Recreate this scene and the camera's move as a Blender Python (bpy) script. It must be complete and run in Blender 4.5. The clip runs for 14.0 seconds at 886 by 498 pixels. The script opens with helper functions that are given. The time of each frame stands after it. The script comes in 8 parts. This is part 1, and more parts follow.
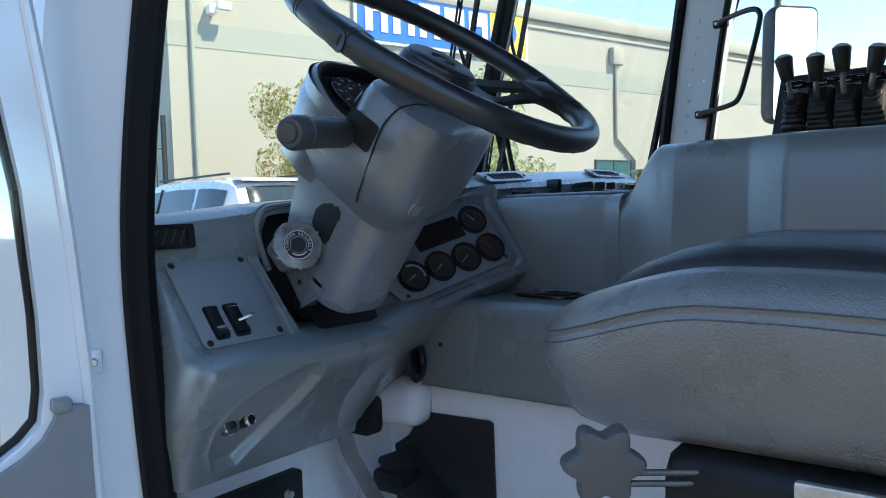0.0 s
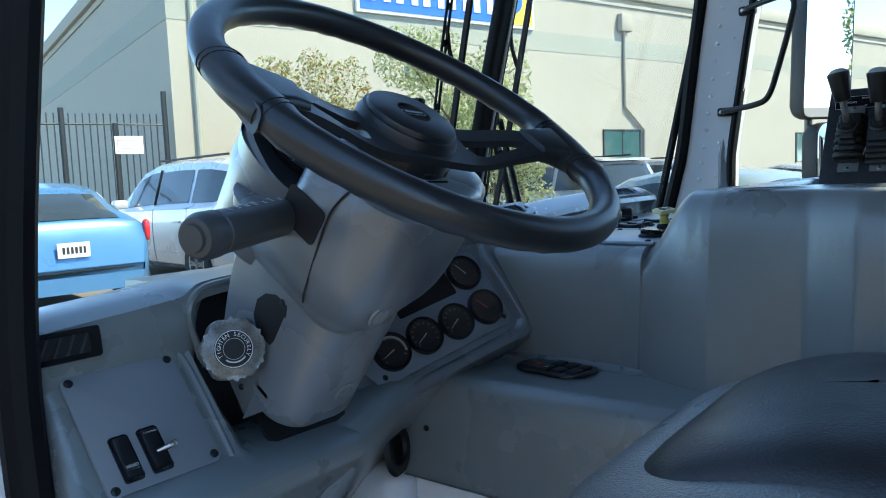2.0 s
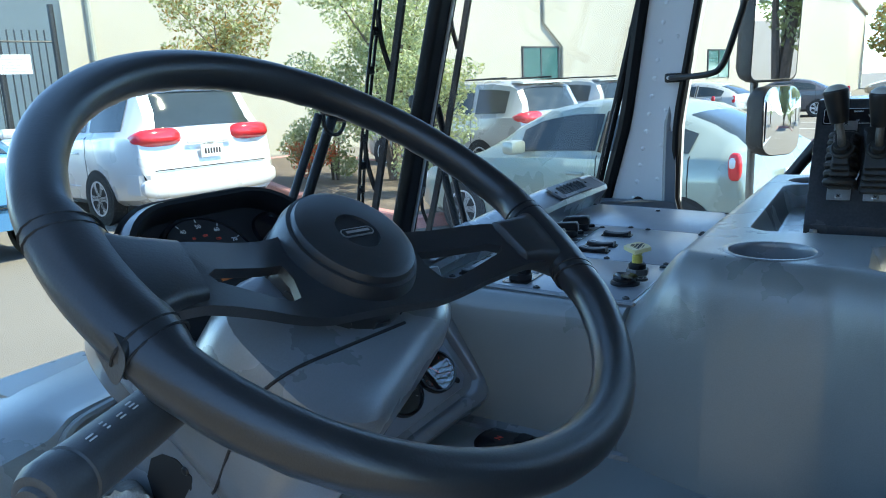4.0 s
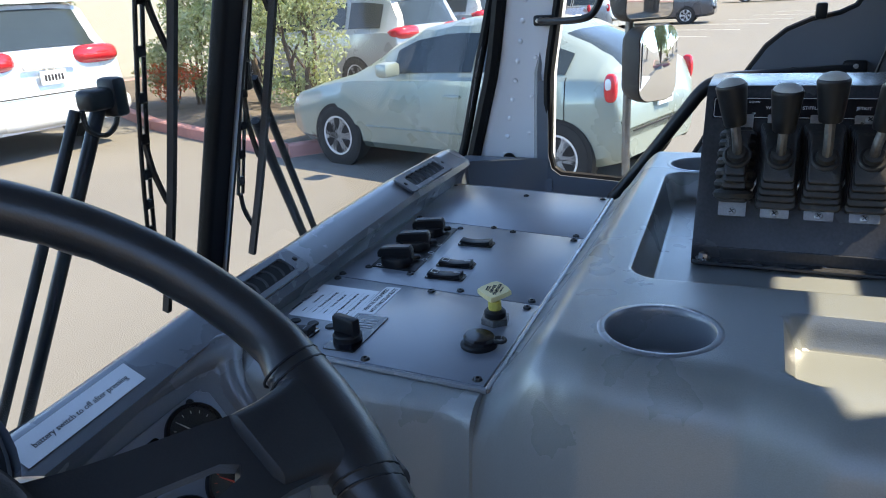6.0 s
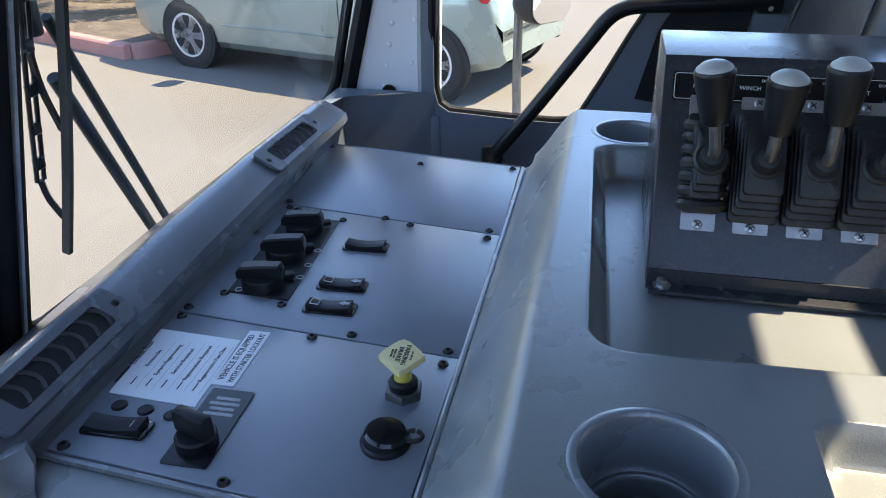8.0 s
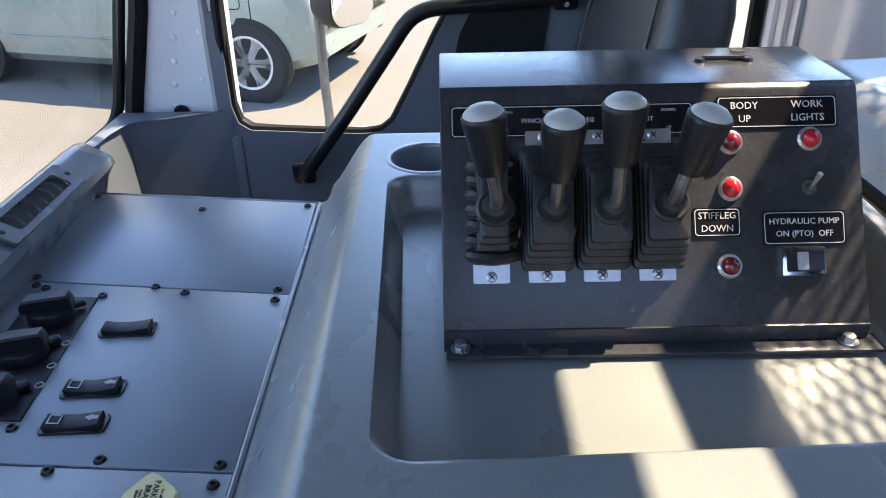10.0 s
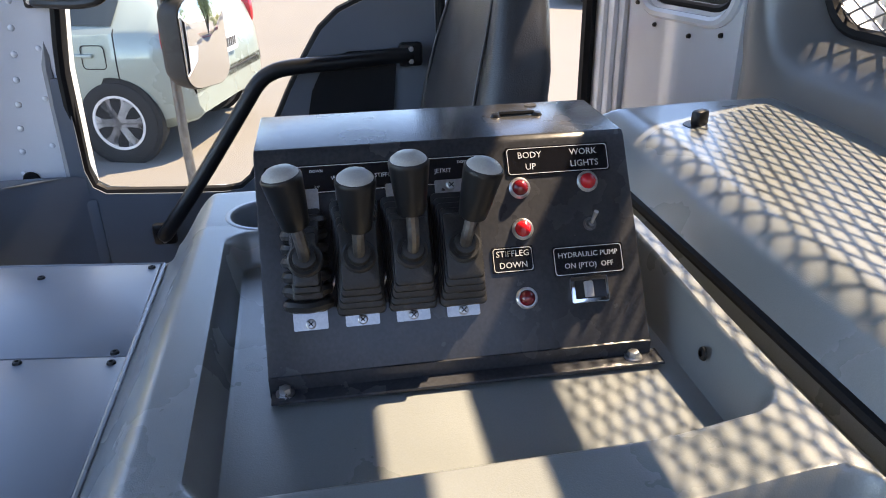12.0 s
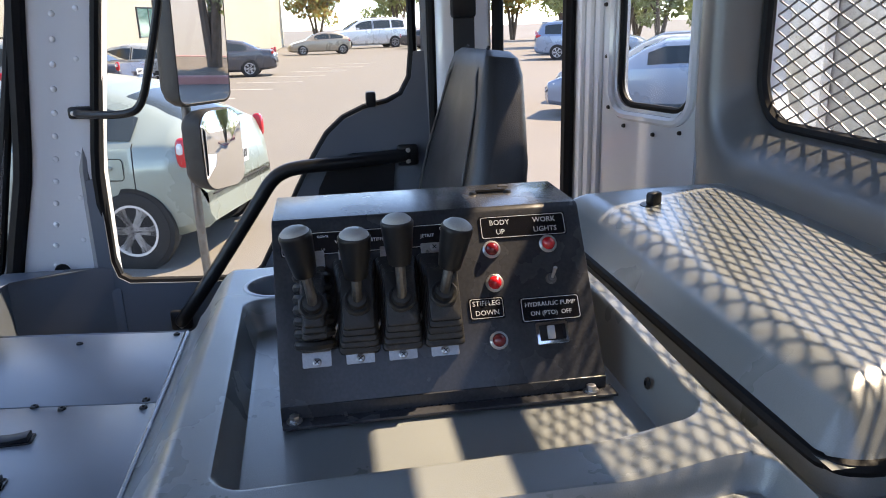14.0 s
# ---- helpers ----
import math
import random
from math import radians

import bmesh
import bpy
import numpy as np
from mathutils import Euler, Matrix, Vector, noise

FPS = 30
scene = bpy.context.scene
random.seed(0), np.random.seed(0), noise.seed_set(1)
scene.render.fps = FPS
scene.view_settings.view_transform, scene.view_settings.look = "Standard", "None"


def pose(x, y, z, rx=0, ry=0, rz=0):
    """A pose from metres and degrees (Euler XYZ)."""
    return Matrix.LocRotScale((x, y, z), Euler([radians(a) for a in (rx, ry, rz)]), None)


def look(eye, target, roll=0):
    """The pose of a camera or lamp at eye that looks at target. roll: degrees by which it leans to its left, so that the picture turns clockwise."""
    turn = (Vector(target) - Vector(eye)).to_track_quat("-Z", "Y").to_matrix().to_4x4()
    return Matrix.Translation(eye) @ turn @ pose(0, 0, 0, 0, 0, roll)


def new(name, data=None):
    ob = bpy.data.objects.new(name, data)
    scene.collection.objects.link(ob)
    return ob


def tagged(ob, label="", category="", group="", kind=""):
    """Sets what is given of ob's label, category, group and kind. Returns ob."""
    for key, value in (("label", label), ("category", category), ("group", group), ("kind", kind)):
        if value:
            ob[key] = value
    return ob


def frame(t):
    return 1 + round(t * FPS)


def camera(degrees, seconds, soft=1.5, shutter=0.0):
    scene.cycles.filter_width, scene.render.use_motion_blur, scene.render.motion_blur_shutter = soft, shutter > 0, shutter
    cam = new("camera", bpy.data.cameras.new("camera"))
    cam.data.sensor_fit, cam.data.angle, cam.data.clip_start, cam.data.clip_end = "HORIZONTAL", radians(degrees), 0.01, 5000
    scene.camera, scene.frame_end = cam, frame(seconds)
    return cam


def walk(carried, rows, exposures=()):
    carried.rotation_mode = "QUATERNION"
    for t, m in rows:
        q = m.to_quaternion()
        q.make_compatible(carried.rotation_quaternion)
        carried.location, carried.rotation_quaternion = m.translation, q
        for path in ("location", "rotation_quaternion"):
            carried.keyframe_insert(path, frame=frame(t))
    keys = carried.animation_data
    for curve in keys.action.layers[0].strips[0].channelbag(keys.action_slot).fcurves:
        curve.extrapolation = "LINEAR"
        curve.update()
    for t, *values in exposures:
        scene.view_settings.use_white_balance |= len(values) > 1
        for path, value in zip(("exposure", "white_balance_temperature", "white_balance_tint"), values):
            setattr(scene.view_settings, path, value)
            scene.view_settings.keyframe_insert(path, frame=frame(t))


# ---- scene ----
cam = camera(61.57, 14.0, soft=1.0)
PATH = [
    (0, (-1.4668, -0.5560, 1.3561), (-0.6725, 0.0491, 1.3019), -1.64),
    (0.5, (-1.4027, -0.5130, 1.3744), (-0.6078, 0.0909, 1.3152), -1.61),
    (1, (-1.3517, -0.4928, 1.4028), (-0.5617, 0.1168, 1.3360), -1.60),
    (1.5, (-1.3050, -0.4789, 1.4416), (-0.5203, 0.1360, 1.3637), -1.90),
    (2, (-1.2522, -0.4431, 1.4869), (-0.4677, 0.1696, 1.3919), -2.37),
    (2.2, (-1.2282, -0.4200, 1.5086), (-0.4418, 0.1888, 1.4032), -2.46),
    (4.3, (-1.0498, -0.2643, 1.6722), (-0.2126, 0.2338, 1.4464), -2.52),
    (4.5, (-1.0191, -0.2468, 1.6843), (-0.1765, 0.2378, 1.4493), -2.47),
    (5, (-0.9473, -0.2395, 1.7139), (-0.0939, 0.2101, 1.4501), -2.43),
    (5.5, (-0.8692, -0.2426, 1.7301), (-0.0073, 0.1702, 1.4357), -2.83),
    (6, (-0.7909, -0.2343, 1.7433), (0.0755, 0.1410, 1.4140), -3.11),
    (6.5, (-0.7132, -0.2043, 1.7588), (0.1563, 0.1256, 1.3912), -2.89),
    (7, (-0.6404, -0.1606, 1.7688), (0.2290, 0.1219, 1.3634), -2.05),
    (7.2, (-0.6179, -0.1427, 1.7772), (0.2502, 0.1217, 1.3572), -1.63),
    (9.3, (-0.4374, -0.1172, 1.7835), (0.4315, -0.0329, 1.2957), -1.20),
    (9.5, (-0.4259, -0.1331, 1.7883), (0.4448, -0.0715, 1.3003), -1.26),
    (10, (-0.4115, -0.1770, 1.7982), (0.4658, -0.1733, 1.3183), -1.22),
    (10.5, (-0.4126, -0.2029, 1.8091), (0.4697, -0.2487, 1.3408), -1.18),
    (11, (-0.4223, -0.2184, 1.8210), (0.4635, -0.3050, 1.3652), -1.02),
    (11.5, (-0.4401, -0.2323, 1.8251), (0.4503, -0.3481, 1.3849), -0.95),
    (12, (-0.4636, -0.2469, 1.8213), (0.4305, -0.3835, 1.3950), -0.97),
    (12.5, (-0.5059, -0.2579, 1.8183), (0.3949, -0.4078, 1.4106), -1.14),
    (13, (-0.5528, -0.2557, 1.8156), (0.3592, -0.4106, 1.4357), -1.37),
    (13.5, (-0.5892, -0.2531, 1.8204), (0.3390, -0.4039, 1.4804), -1.58),
    (14, (-0.6171, -0.2452, 1.8208), (0.3292, -0.3864, 1.5299), -1.77),
]
LIGHTING = [(0, 2.08, 7350, -1), (2.2, 2.12, 7100, -4), (4.3, 2.44, 6900, -6), (5, 2.46, 7350, 0), (6, 2.5, 7750, 7), (7, 2.6, 7850, 9), (9.3, 2.95, 8050, 11), (10.5, 3.0, 8350, 13), (12, 2.8, 8750, 15), (13, 2.7, 8750, 15), (14, 2.45, 8650, 15)]
walk(cam, [(t, look(eye, target, roll)) for t, eye, target, roll in PATH], LIGHTING)

# ---- light ----
SUN_TO = Vector((0.25, -0.722, 1.0)).normalized()
world = bpy.data.worlds.new("sky")
scene.world = world
world.use_nodes = True
wn, wl = world.node_tree.nodes, world.node_tree.links
sky = wn.new("ShaderNodeTexSky")
sky.sky_type = "NISHITA"
sky.sun_disc = False
sky.sun_elevation = math.asin(SUN_TO.z)
sky.sun_rotation = math.atan2(SUN_TO.x, SUN_TO.y)
sky.air_density, sky.dust_density, sky.ozone_density = 1.0, 0.0, 4.0
sky.altitude = 5000.0
wn["Background"].inputs["Strength"].default_value = 0.175
wl.new(sky.outputs["Color"], wn["Background"].inputs["Color"])
sun = new("sun", bpy.data.lights.new("sun", "SUN"))
sun.data.energy, sun.data.angle, sun.data.color = 2.3, radians(0.53), (1.0, 0.92, 0.8)
sun.matrix_basis = look(SUN_TO * 50, (0, 0, 0))


# ---- materials ----
def socket(node, name, value):
    node.inputs[name].default_value = value


def material(name, color, rough=0.5, metal=0.0, vary=0.06, grain=0.0, grain_size=600.0, big=6.0, spec=0.5, coat=0.0, stain=None, per_object=0.0):
    """A surface with two scales of variation and a fine relief. grain: strength of the relief; grain_size, big: noise scales per metre."""
    m = bpy.data.materials.new(name)
    m.use_nodes = True
    n, l = m.node_tree.nodes, m.node_tree.links
    b = n["Principled BSDF"]
    co = n.new("ShaderNodeTexCoord")
    big_n = n.new("ShaderNodeTexNoise")
    socket(big_n, "Scale", big), socket(big_n, "Detail", 6.0)
    l.new(co.outputs["Object"], big_n.inputs["Vector"])
    small_n = n.new("ShaderNodeTexNoise")
    socket(small_n, "Scale", grain_size), socket(small_n, "Detail", 3.0)
    l.new(co.outputs["Object"], small_n.inputs["Vector"])
    ramp = n.new("ShaderNodeMapRange")
    socket(ramp, "From Min", 0.3), socket(ramp, "From Max", 0.7), socket(ramp, "To Min", 1 - vary), socket(ramp, "To Max", 1 + vary)
    l.new(big_n.outputs["Fac"], ramp.inputs["Value"])
    ramp2 = n.new("ShaderNodeMapRange")
    socket(ramp2, "From Min", 0.3), socket(ramp2, "From Max", 0.7), socket(ramp2, "To Min", 1 - vary * 0.7), socket(ramp2, "To Max", 1 + vary * 0.7)
    l.new(small_n.outputs["Fac"], ramp2.inputs["Value"])
    mul = n.new("ShaderNodeMath")
    mul.operation = "MULTIPLY"
    l.new(ramp.outputs[0], mul.inputs[0]), l.new(ramp2.outputs[0], mul.inputs[1])
    last = mul.outputs[0]
    if per_object:
        info = n.new("ShaderNodeObjectInfo")
        r3 = n.new("ShaderNodeMapRange")
        socket(r3, "To Min", 1 - per_object), socket(r3, "To Max", 1 + per_object)
        l.new(info.outputs["Random"], r3.inputs["Value"])
        mul2 = n.new("ShaderNodeMath")
        mul2.operation = "MULTIPLY"
        l.new(last, mul2.inputs[0]), l.new(r3.outputs[0], mul2.inputs[1])
        last = mul2.outputs[0]
    scale = n.new("ShaderNodeVectorMath")
    scale.operation = "SCALE"
    socket(scale, 0, (color[0], color[1], color[2]))
    l.new(last, scale.inputs["Scale"])
    out = scale.outputs[0]
    if stain:
        st_n = n.new("ShaderNodeTexNoise")
        socket(st_n, "Scale", stain[1]), socket(st_n, "Detail", 8.0), socket(st_n, "Roughness", 0.65)
        l.new(co.outputs["Object"], st_n.inputs["Vector"])
        sr = n.new("ShaderNodeMapRange")
        socket(sr, "From Min", stain[2]), socket(sr, "From Max", stain[2] + 0.12)
        l.new(st_n.outputs["Fac"], sr.inputs["Value"])
        mix = n.new("ShaderNodeMix")
        mix.data_type = "RGBA"
        l.new(sr.outputs[0], mix.inputs[0])
        l.new(out, mix.inputs[6])
        mix.inputs[7].default_value = (*stain[0], 1)
        out = mix.outputs[2]
    l.new(out, b.inputs["Base Color"])
    rr = n.new("ShaderNodeMapRange")
    socket(rr, "From Min", 0.3), socket(rr, "From Max", 0.7), socket(rr, "To Min", rough - min(0.07, rough * 0.35)), socket(rr, "To Max", min(rough + min(0.07, rough * 0.35), 1.0))
    l.new(big_n.outputs["Fac"], rr.inputs["Value"])
    l.new(rr.outputs[0], b.inputs["Roughness"])
    socket(b, "Metallic", metal), socket(b, "Specular IOR Level", spec), socket(b, "Coat Weight", coat), socket(b, "Coat Roughness", 0.05 if rough < 0.2 or metal else 0.3)
    if grain:
        bump = n.new("ShaderNodeBump")
        socket(bump, "Strength", grain), socket(bump, "Distance", 0.5 / grain_size)
        l.new(small_n.outputs["Fac"], bump.inputs["Height"])
        l.new(bump.outputs[0], b.inputs["Normal"])
        l.new(bump.outputs[0], b.inputs["Coat Normal"])
    return m


def glass_material(name, tint, gloss_ior=1.45, rough=0.0):
    m = bpy.data.materials.new(name)
    m.use_nodes = True
    n, l = m.node_tree.nodes, m.node_tree.links
    n.remove(n["Principled BSDF"])
    tr, gl, fr, mx = n.new("ShaderNodeBsdfTransparent"), n.new("ShaderNodeBsdfGlossy"), n.new("ShaderNodeLayerWeight"), n.new("ShaderNodeMixShader")
    pw, ad = n.new("ShaderNodeMath"), n.new("ShaderNodeMath")
    pw.operation, ad.operation = "POWER", "MULTIPLY_ADD"
    socket(tr, "Color", (*tint, 1)), socket(gl, "Roughness", rough), socket(fr, "Blend", 0.5)
    f0 = ((gloss_ior - 1) / (gloss_ior + 1)) ** 2
    pw.inputs[1].default_value, ad.inputs[1].default_value, ad.inputs[2].default_value = 5.0, 0.6, f0
    l.new(fr.outputs["Facing"], pw.inputs[0]), l.new(pw.outputs[0], ad.inputs[0])
    l.new(ad.outputs[0], mx.inputs[0]), l.new(tr.outputs[0], mx.inputs[1]), l.new(gl.outputs[0], mx.inputs[2])
    l.new(mx.outputs[0], n["Material Output"].inputs["Surface"])
    return m


GREY = material("moulded_grey_plastic", (0.185, 0.199, 0.197), 0.3, vary=0.08, grain=0.3, grain_size=760, big=5, spec=0.7, coat=0.6, stain=((0.08, 0.08, 0.082), 210.0, 0.735))
GREY_SMOOTH = material("smooth_grey_plastic", (0.142, 0.156, 0.172), 0.27, vary=0.08, grain=0.18, grain_size=760, big=7, spec=0.7, coat=1.0, stain=((0.07, 0.07, 0.072), 230.0, 0.745))
STRIP_GREY = material("glossy_grey_strip", (0.09, 0.1, 0.115), 0.26, vary=0.08, grain=0.2, grain_size=760, big=7, spec=0.65, coat=0.9)
TRIM_GREY = material("rear_trim_plastic", (0.092, 0.096, 0.1), 0.34, vary=0.08, grain=0.3, grain_size=760, big=5, spec=0.6, coat=0.4)
PANEL = material("painted_panel", (0.165, 0.185, 0.216), 0.38, vary=0.06, grain=0.3, grain_size=1400, big=9, spec=0.65, coat=0.7)
PANEL_LIGHT = material("light_grey_panel", (0.21, 0.215, 0.23), 0.45, vary=0.04, grain=0.3, grain_size=1400, big=9)
HEADLINER = material("grey_headliner", (0.16, 0.163, 0.17), 0.85, vary=0.08, grain=0.4, grain_size=300, big=5)
LINING = material("dark_lining_plastic", (0.11, 0.13, 0.156), 0.34, vary=0.06, grain=0.2, grain_size=900, big=6)
STALK = material("worn_stalk_plastic", (0.055, 0.057, 0.06), 0.42, vary=0.1, grain=0.2, grain_size=700)
STARK = material("grey_knob_plastic", (0.085, 0.086, 0.085), 0.45, vary=0.08, grain=0.2, grain_size=900)
DARK = material("dark_plastic", (0.008, 0.0085, 0.01), 0.42, vary=0.12, spec=0.32, grain=0.2, grain_size=900)
# Near-black: shade painted into gaps and holes, also black dials and trim.
SHADE_BLACK = material("shade_and_black", (0.006, 0.006, 0.007), 0.7)
BLACK_GLOSS = material("black_gloss_plastic", (0.009, 0.009, 0.011), 0.16, vary=0.1)
SLAT = material("dusty_slat", (0.045, 0.045, 0.048), 0.3, vary=0.1)
BOX_PAINT = material("black_enamel", (0.034, 0.035, 0.039), 0.24, vary=0.25, grain=0.05, grain_size=260, big=14, spec=0.35, stain=((0.12, 0.118, 0.115), 150.0, 0.70))
RUBBER = material("rubber", (0.016, 0.016, 0.017), 0.6, vary=0.25, grain=0.25, grain_size=500, big=30)
SEAL = material("rubber_seal", (0.006, 0.006, 0.007), 0.6, vary=0.15, spec=0.2, grain=0.15, grain_size=300)
CAP = material("pale_knob_cap", (0.36, 0.365, 0.345), 0.35, vary=0.1)
BOOT = material("dusty_rubber_boot", (0.021, 0.021, 0.021), 0.45, vary=0.3, spec=0.35, grain=0.25, grain_size=420, big=40, stain=((0.055, 0.05, 0.046), 55.0, 0.58))
KNOB = material("soft_black_knob", (0.009, 0.0095, 0.0105), 0.36, vary=0.12, grain=0.08, grain_size=600, spec=0.32, stain=((0.05, 0.05, 0.052), 120.0, 0.66))
RIM = material("steering_rim_plastic", (0.017, 0.0185, 0.021), 0.38, vary=0.15, grain=0.16, grain_size=650, big=20, spec=0.5, coat=0.35)
VINYL = material("black_vinyl", (0.028, 0.029, 0.032), 0.36, vary=0.12, grain=0.5, grain_size=420, big=12)
# Grained black vinyl with daylight sheen put into a paler base colour.
SEAT_VINYL = material("sheen_paled_vinyl", (0.15, 0.15, 0.147), 0.3, vary=0.1, grain=0.9, grain_size=380, big=12, spec=0.6, coat=0.8)
THREAD = material("seat_thread", (0.09, 0.09, 0.09), 0.5, vary=0.3, grain=0.6, grain_size=380, big=300)
WHITE = material("white_gloss_paint", (0.72, 0.74, 0.77), 0.08, vary=0.015, coat=0.4, big=3)
WHITE_FLOOR = material("white_floor_paint", (0.86, 0.865, 0.875), 0.35, vary=0.03, grain=0.1, grain_size=80, big=6)
WHITE_LABEL = material("label_white", (0.74, 0.76, 0.78), 0.45, vary=0.02)
INK = material("label_ink", (0.03, 0.03, 0.035), 0.6)
PRINT = material("white_print", (0.58, 0.58, 0.58), 0.5)
PRINT_DIM = material("grey_print", (0.35, 0.35, 0.36), 0.5)
STEEL = material("galvanised_steel", (0.55, 0.55, 0.55), 0.34, metal=0.9, vary=0.12, grain=0.1, grain_size=400, big=60)
CHROME = material("chrome", (0.75, 0.75, 0.76), 0.12, metal=1.0, vary=0.05)
BARE = material("worn_rod_steel", (0.15, 0.145, 0.14), 0.45, metal=0.85, vary=0.25, grain=0.2, grain_size=300, big=60, stain=((0.2, 0.12, 0.075), 70.0, 0.6))
SCREW = material("black_oxide_screw", (0.012, 0.012, 0.013), 0.35, metal=0.3)
YELLOW = material("ivory_yellow_plastic", (0.72, 0.6, 0.3), 0.38, vary=0.08, big=40)
BRASS_Y = material("yellow_stem", (0.55, 0.45, 0.09), 0.4, vary=0.15, big=60)
RED_LENS = material("red_lens", (0.55, 0.012, 0.02), 0.12, vary=0.1, coat=0.6)
RED_DARK = material("dark_red_lens", (0.16, 0.008, 0.014), 0.14, vary=0.1, coat=0.6)
ORANGE = material("orange_display", (0.62, 0.16, 0.03), 0.5, vary=0.05)
RED_PRINT = material("red_print", (0.7, 0.05, 0.03), 0.5)
CLEAR_CAP = material("smoked_clear_plastic", (0.14, 0.135, 0.125), 0.2, vary=0.35, big=70, coat=0.3)
MIRROR = material("mirror_glass", (0.78, 0.79, 0.8), 0.004, metal=1.0, vary=0.0)
MIRROR_BACK = material("mirror_housing", (0.018, 0.018, 0.019), 0.5, vary=0.1, spec=0.3)
WIRE = material("expanded_steel", (0.16, 0.16, 0.165), 0.4, metal=0.5, vary=0.2, big=50)
WINDOW = glass_material("window_glass", (0.965, 0.98, 0.975), 1.25)
LENS = glass_material("gauge_glass", (0.9, 0.92, 0.92), 2.1)
# outside
ASPHALT = material("sun_bleached_concrete", (0.158, 0.144, 0.126), 0.85, vary=0.07, grain=0.5, grain_size=90, big=0.6, stain=((0.146, 0.134, 0.118), 0.9, 0.58))
STUCCO = material("cream_stucco", (0.365, 0.34, 0.281), 0.9, vary=0.04, grain=0.4, grain_size=40, big=0.5, stain=((0.35, 0.329, 0.271), 0.7, 0.6))
STUCCO_BAND = material("sage_band_paint", (0.31, 0.315, 0.265), 0.9, vary=0.04, grain=0.4, grain_size=40, big=0.5)
STUCCO_TAN = material("tan_stucco", (0.47, 0.37, 0.25), 0.9, vary=0.04, grain=0.4, grain_size=40, big=0.5)
BLUE_ROOF = material("blue_metal_roof", (0.04, 0.16, 0.5), 0.4, vary=0.05)
MULCH = material("bark_mulch", (0.11, 0.085, 0.065), 0.95, vary=0.35, grain=0.9, grain_size=25, big=5)
KERB_RED = material("faded_red_kerb", (0.42, 0.2, 0.18), 0.8, vary=0.14, grain=0.4, grain_size=40, big=3)
KERB = material("concrete_kerb", (0.42, 0.4, 0.36), 0.85, vary=0.1, grain=0.4, grain_size=40, big=3)
LINE = material("road_line_paint", (0.46, 0.45, 0.42), 0.8, vary=0.12, big=4)
LINE_YELLOW = material("yellow_line_paint", (0.62, 0.42, 0.08), 0.8, vary=0.12, big=4)


def leaf_material(name, c):
    """A leaf that also lets light through."""
    m = material(name, c, 0.5, vary=0.35, big=2.5, per_object=0.05)
    n, l = m.node_tree.nodes, m.node_tree.links
    tr, mx = n.new("ShaderNodeBsdfTranslucent"), n.new("ShaderNodeMixShader")
    socket(tr, "Color", (c[0] * 1.5, c[1] * 1.6, c[2] * 1.0, 1)), socket(mx, 0, 0.4)
    l.new(n["Principled BSDF"].outputs[0], mx.inputs[1]), l.new(tr.outputs[0], mx.inputs[2])
    l.new(mx.outputs[0], n["Material Output"].inputs["Surface"])
    return m


LEAF = leaf_material("olive_leaf", (0.24, 0.255, 0.135))
LEAF_PALE = leaf_material("pale_olive_leaf", (0.36, 0.375, 0.24))
LEAF_RUST = leaf_material("rusty_leaf", (0.26, 0.16, 0.055))
LEAF_RED = leaf_material("red_flower", (0.5, 0.1, 0.04))
BARK = material("bark", (0.12, 0.09, 0.07), 0.9, vary=0.3, grain=0.7, grain_size=60, big=8)
TYRE = material("tyre", (0.02, 0.02, 0.02), 0.8, vary=0.2, grain=0.3, grain_size=90)
ALLOY = material("alloy_wheel", (0.6, 0.6, 0.61), 0.35, metal=0.25, vary=0.05)
CAR_GLASS = material("car_window_glass", (0.03, 0.04, 0.044), 0.06, vary=0.1, spec=0.4, coat=0.2)
TAIL_RED = material("tail_lamp_red", (0.55, 0.02, 0.03), 0.15, vary=0.1, coat=0.6)
LAMP_CLEAR = material("head_lamp", (0.6, 0.62, 0.63), 0.12, vary=0.05, coat=0.6)
IRON = material("black_iron", (0.02, 0.022, 0.024), 0.5)
SIGN_BLUE = material("sign_blue", (0.02, 0.13, 0.55), 0.4, vary=0.03)
SIGN_WHITE = material("sign_white", (0.78, 0.8, 0.8), 0.4, vary=0.02)
SIGN_YELLOW = material("sign_yellow", (0.75, 0.48, 0.05), 0.4, vary=0.03)
TEAL_GLASS = material("teal_window_glass", (0.05, 0.12, 0.12), 0.08, vary=0.1, coat=0.5)


def car_paint(name, c):
    return material(name, c, 0.3, metal=0.25, vary=0.02, coat=0.7, big=2)


# ---- builders ----
X, Y, Z = Vector((1, 0, 0)), Vector((0, 1, 0)), Vector((0, 0, 1))


def frame_from(o, x, y):
    """A pose with its origin at o, x along x, y near y, z out of both."""
    x = Vector(x).normalized()
    z = x.cross(Vector(y)).normalized()
    y = z.cross(x)
    return Matrix(((x.x, y.x, z.x, o[0]), (x.y, y.y, z.y, o[1]), (x.z, y.z, z.z, o[2]), (0, 0, 0, 1)))


def along(p, d):
    """A pose at p whose z runs along d."""
    return Matrix.Translation(p) @ Vector(d).to_track_quat("Z", "Y").to_matrix().to_4x4()


def thing(name, label="", category="", group="", kind="", at=(0, 0, 0)):
    ob = new(name)
    ob.empty_display_size = 0.05
    ob.location = at
    return tagged(ob, label, category, group, kind)


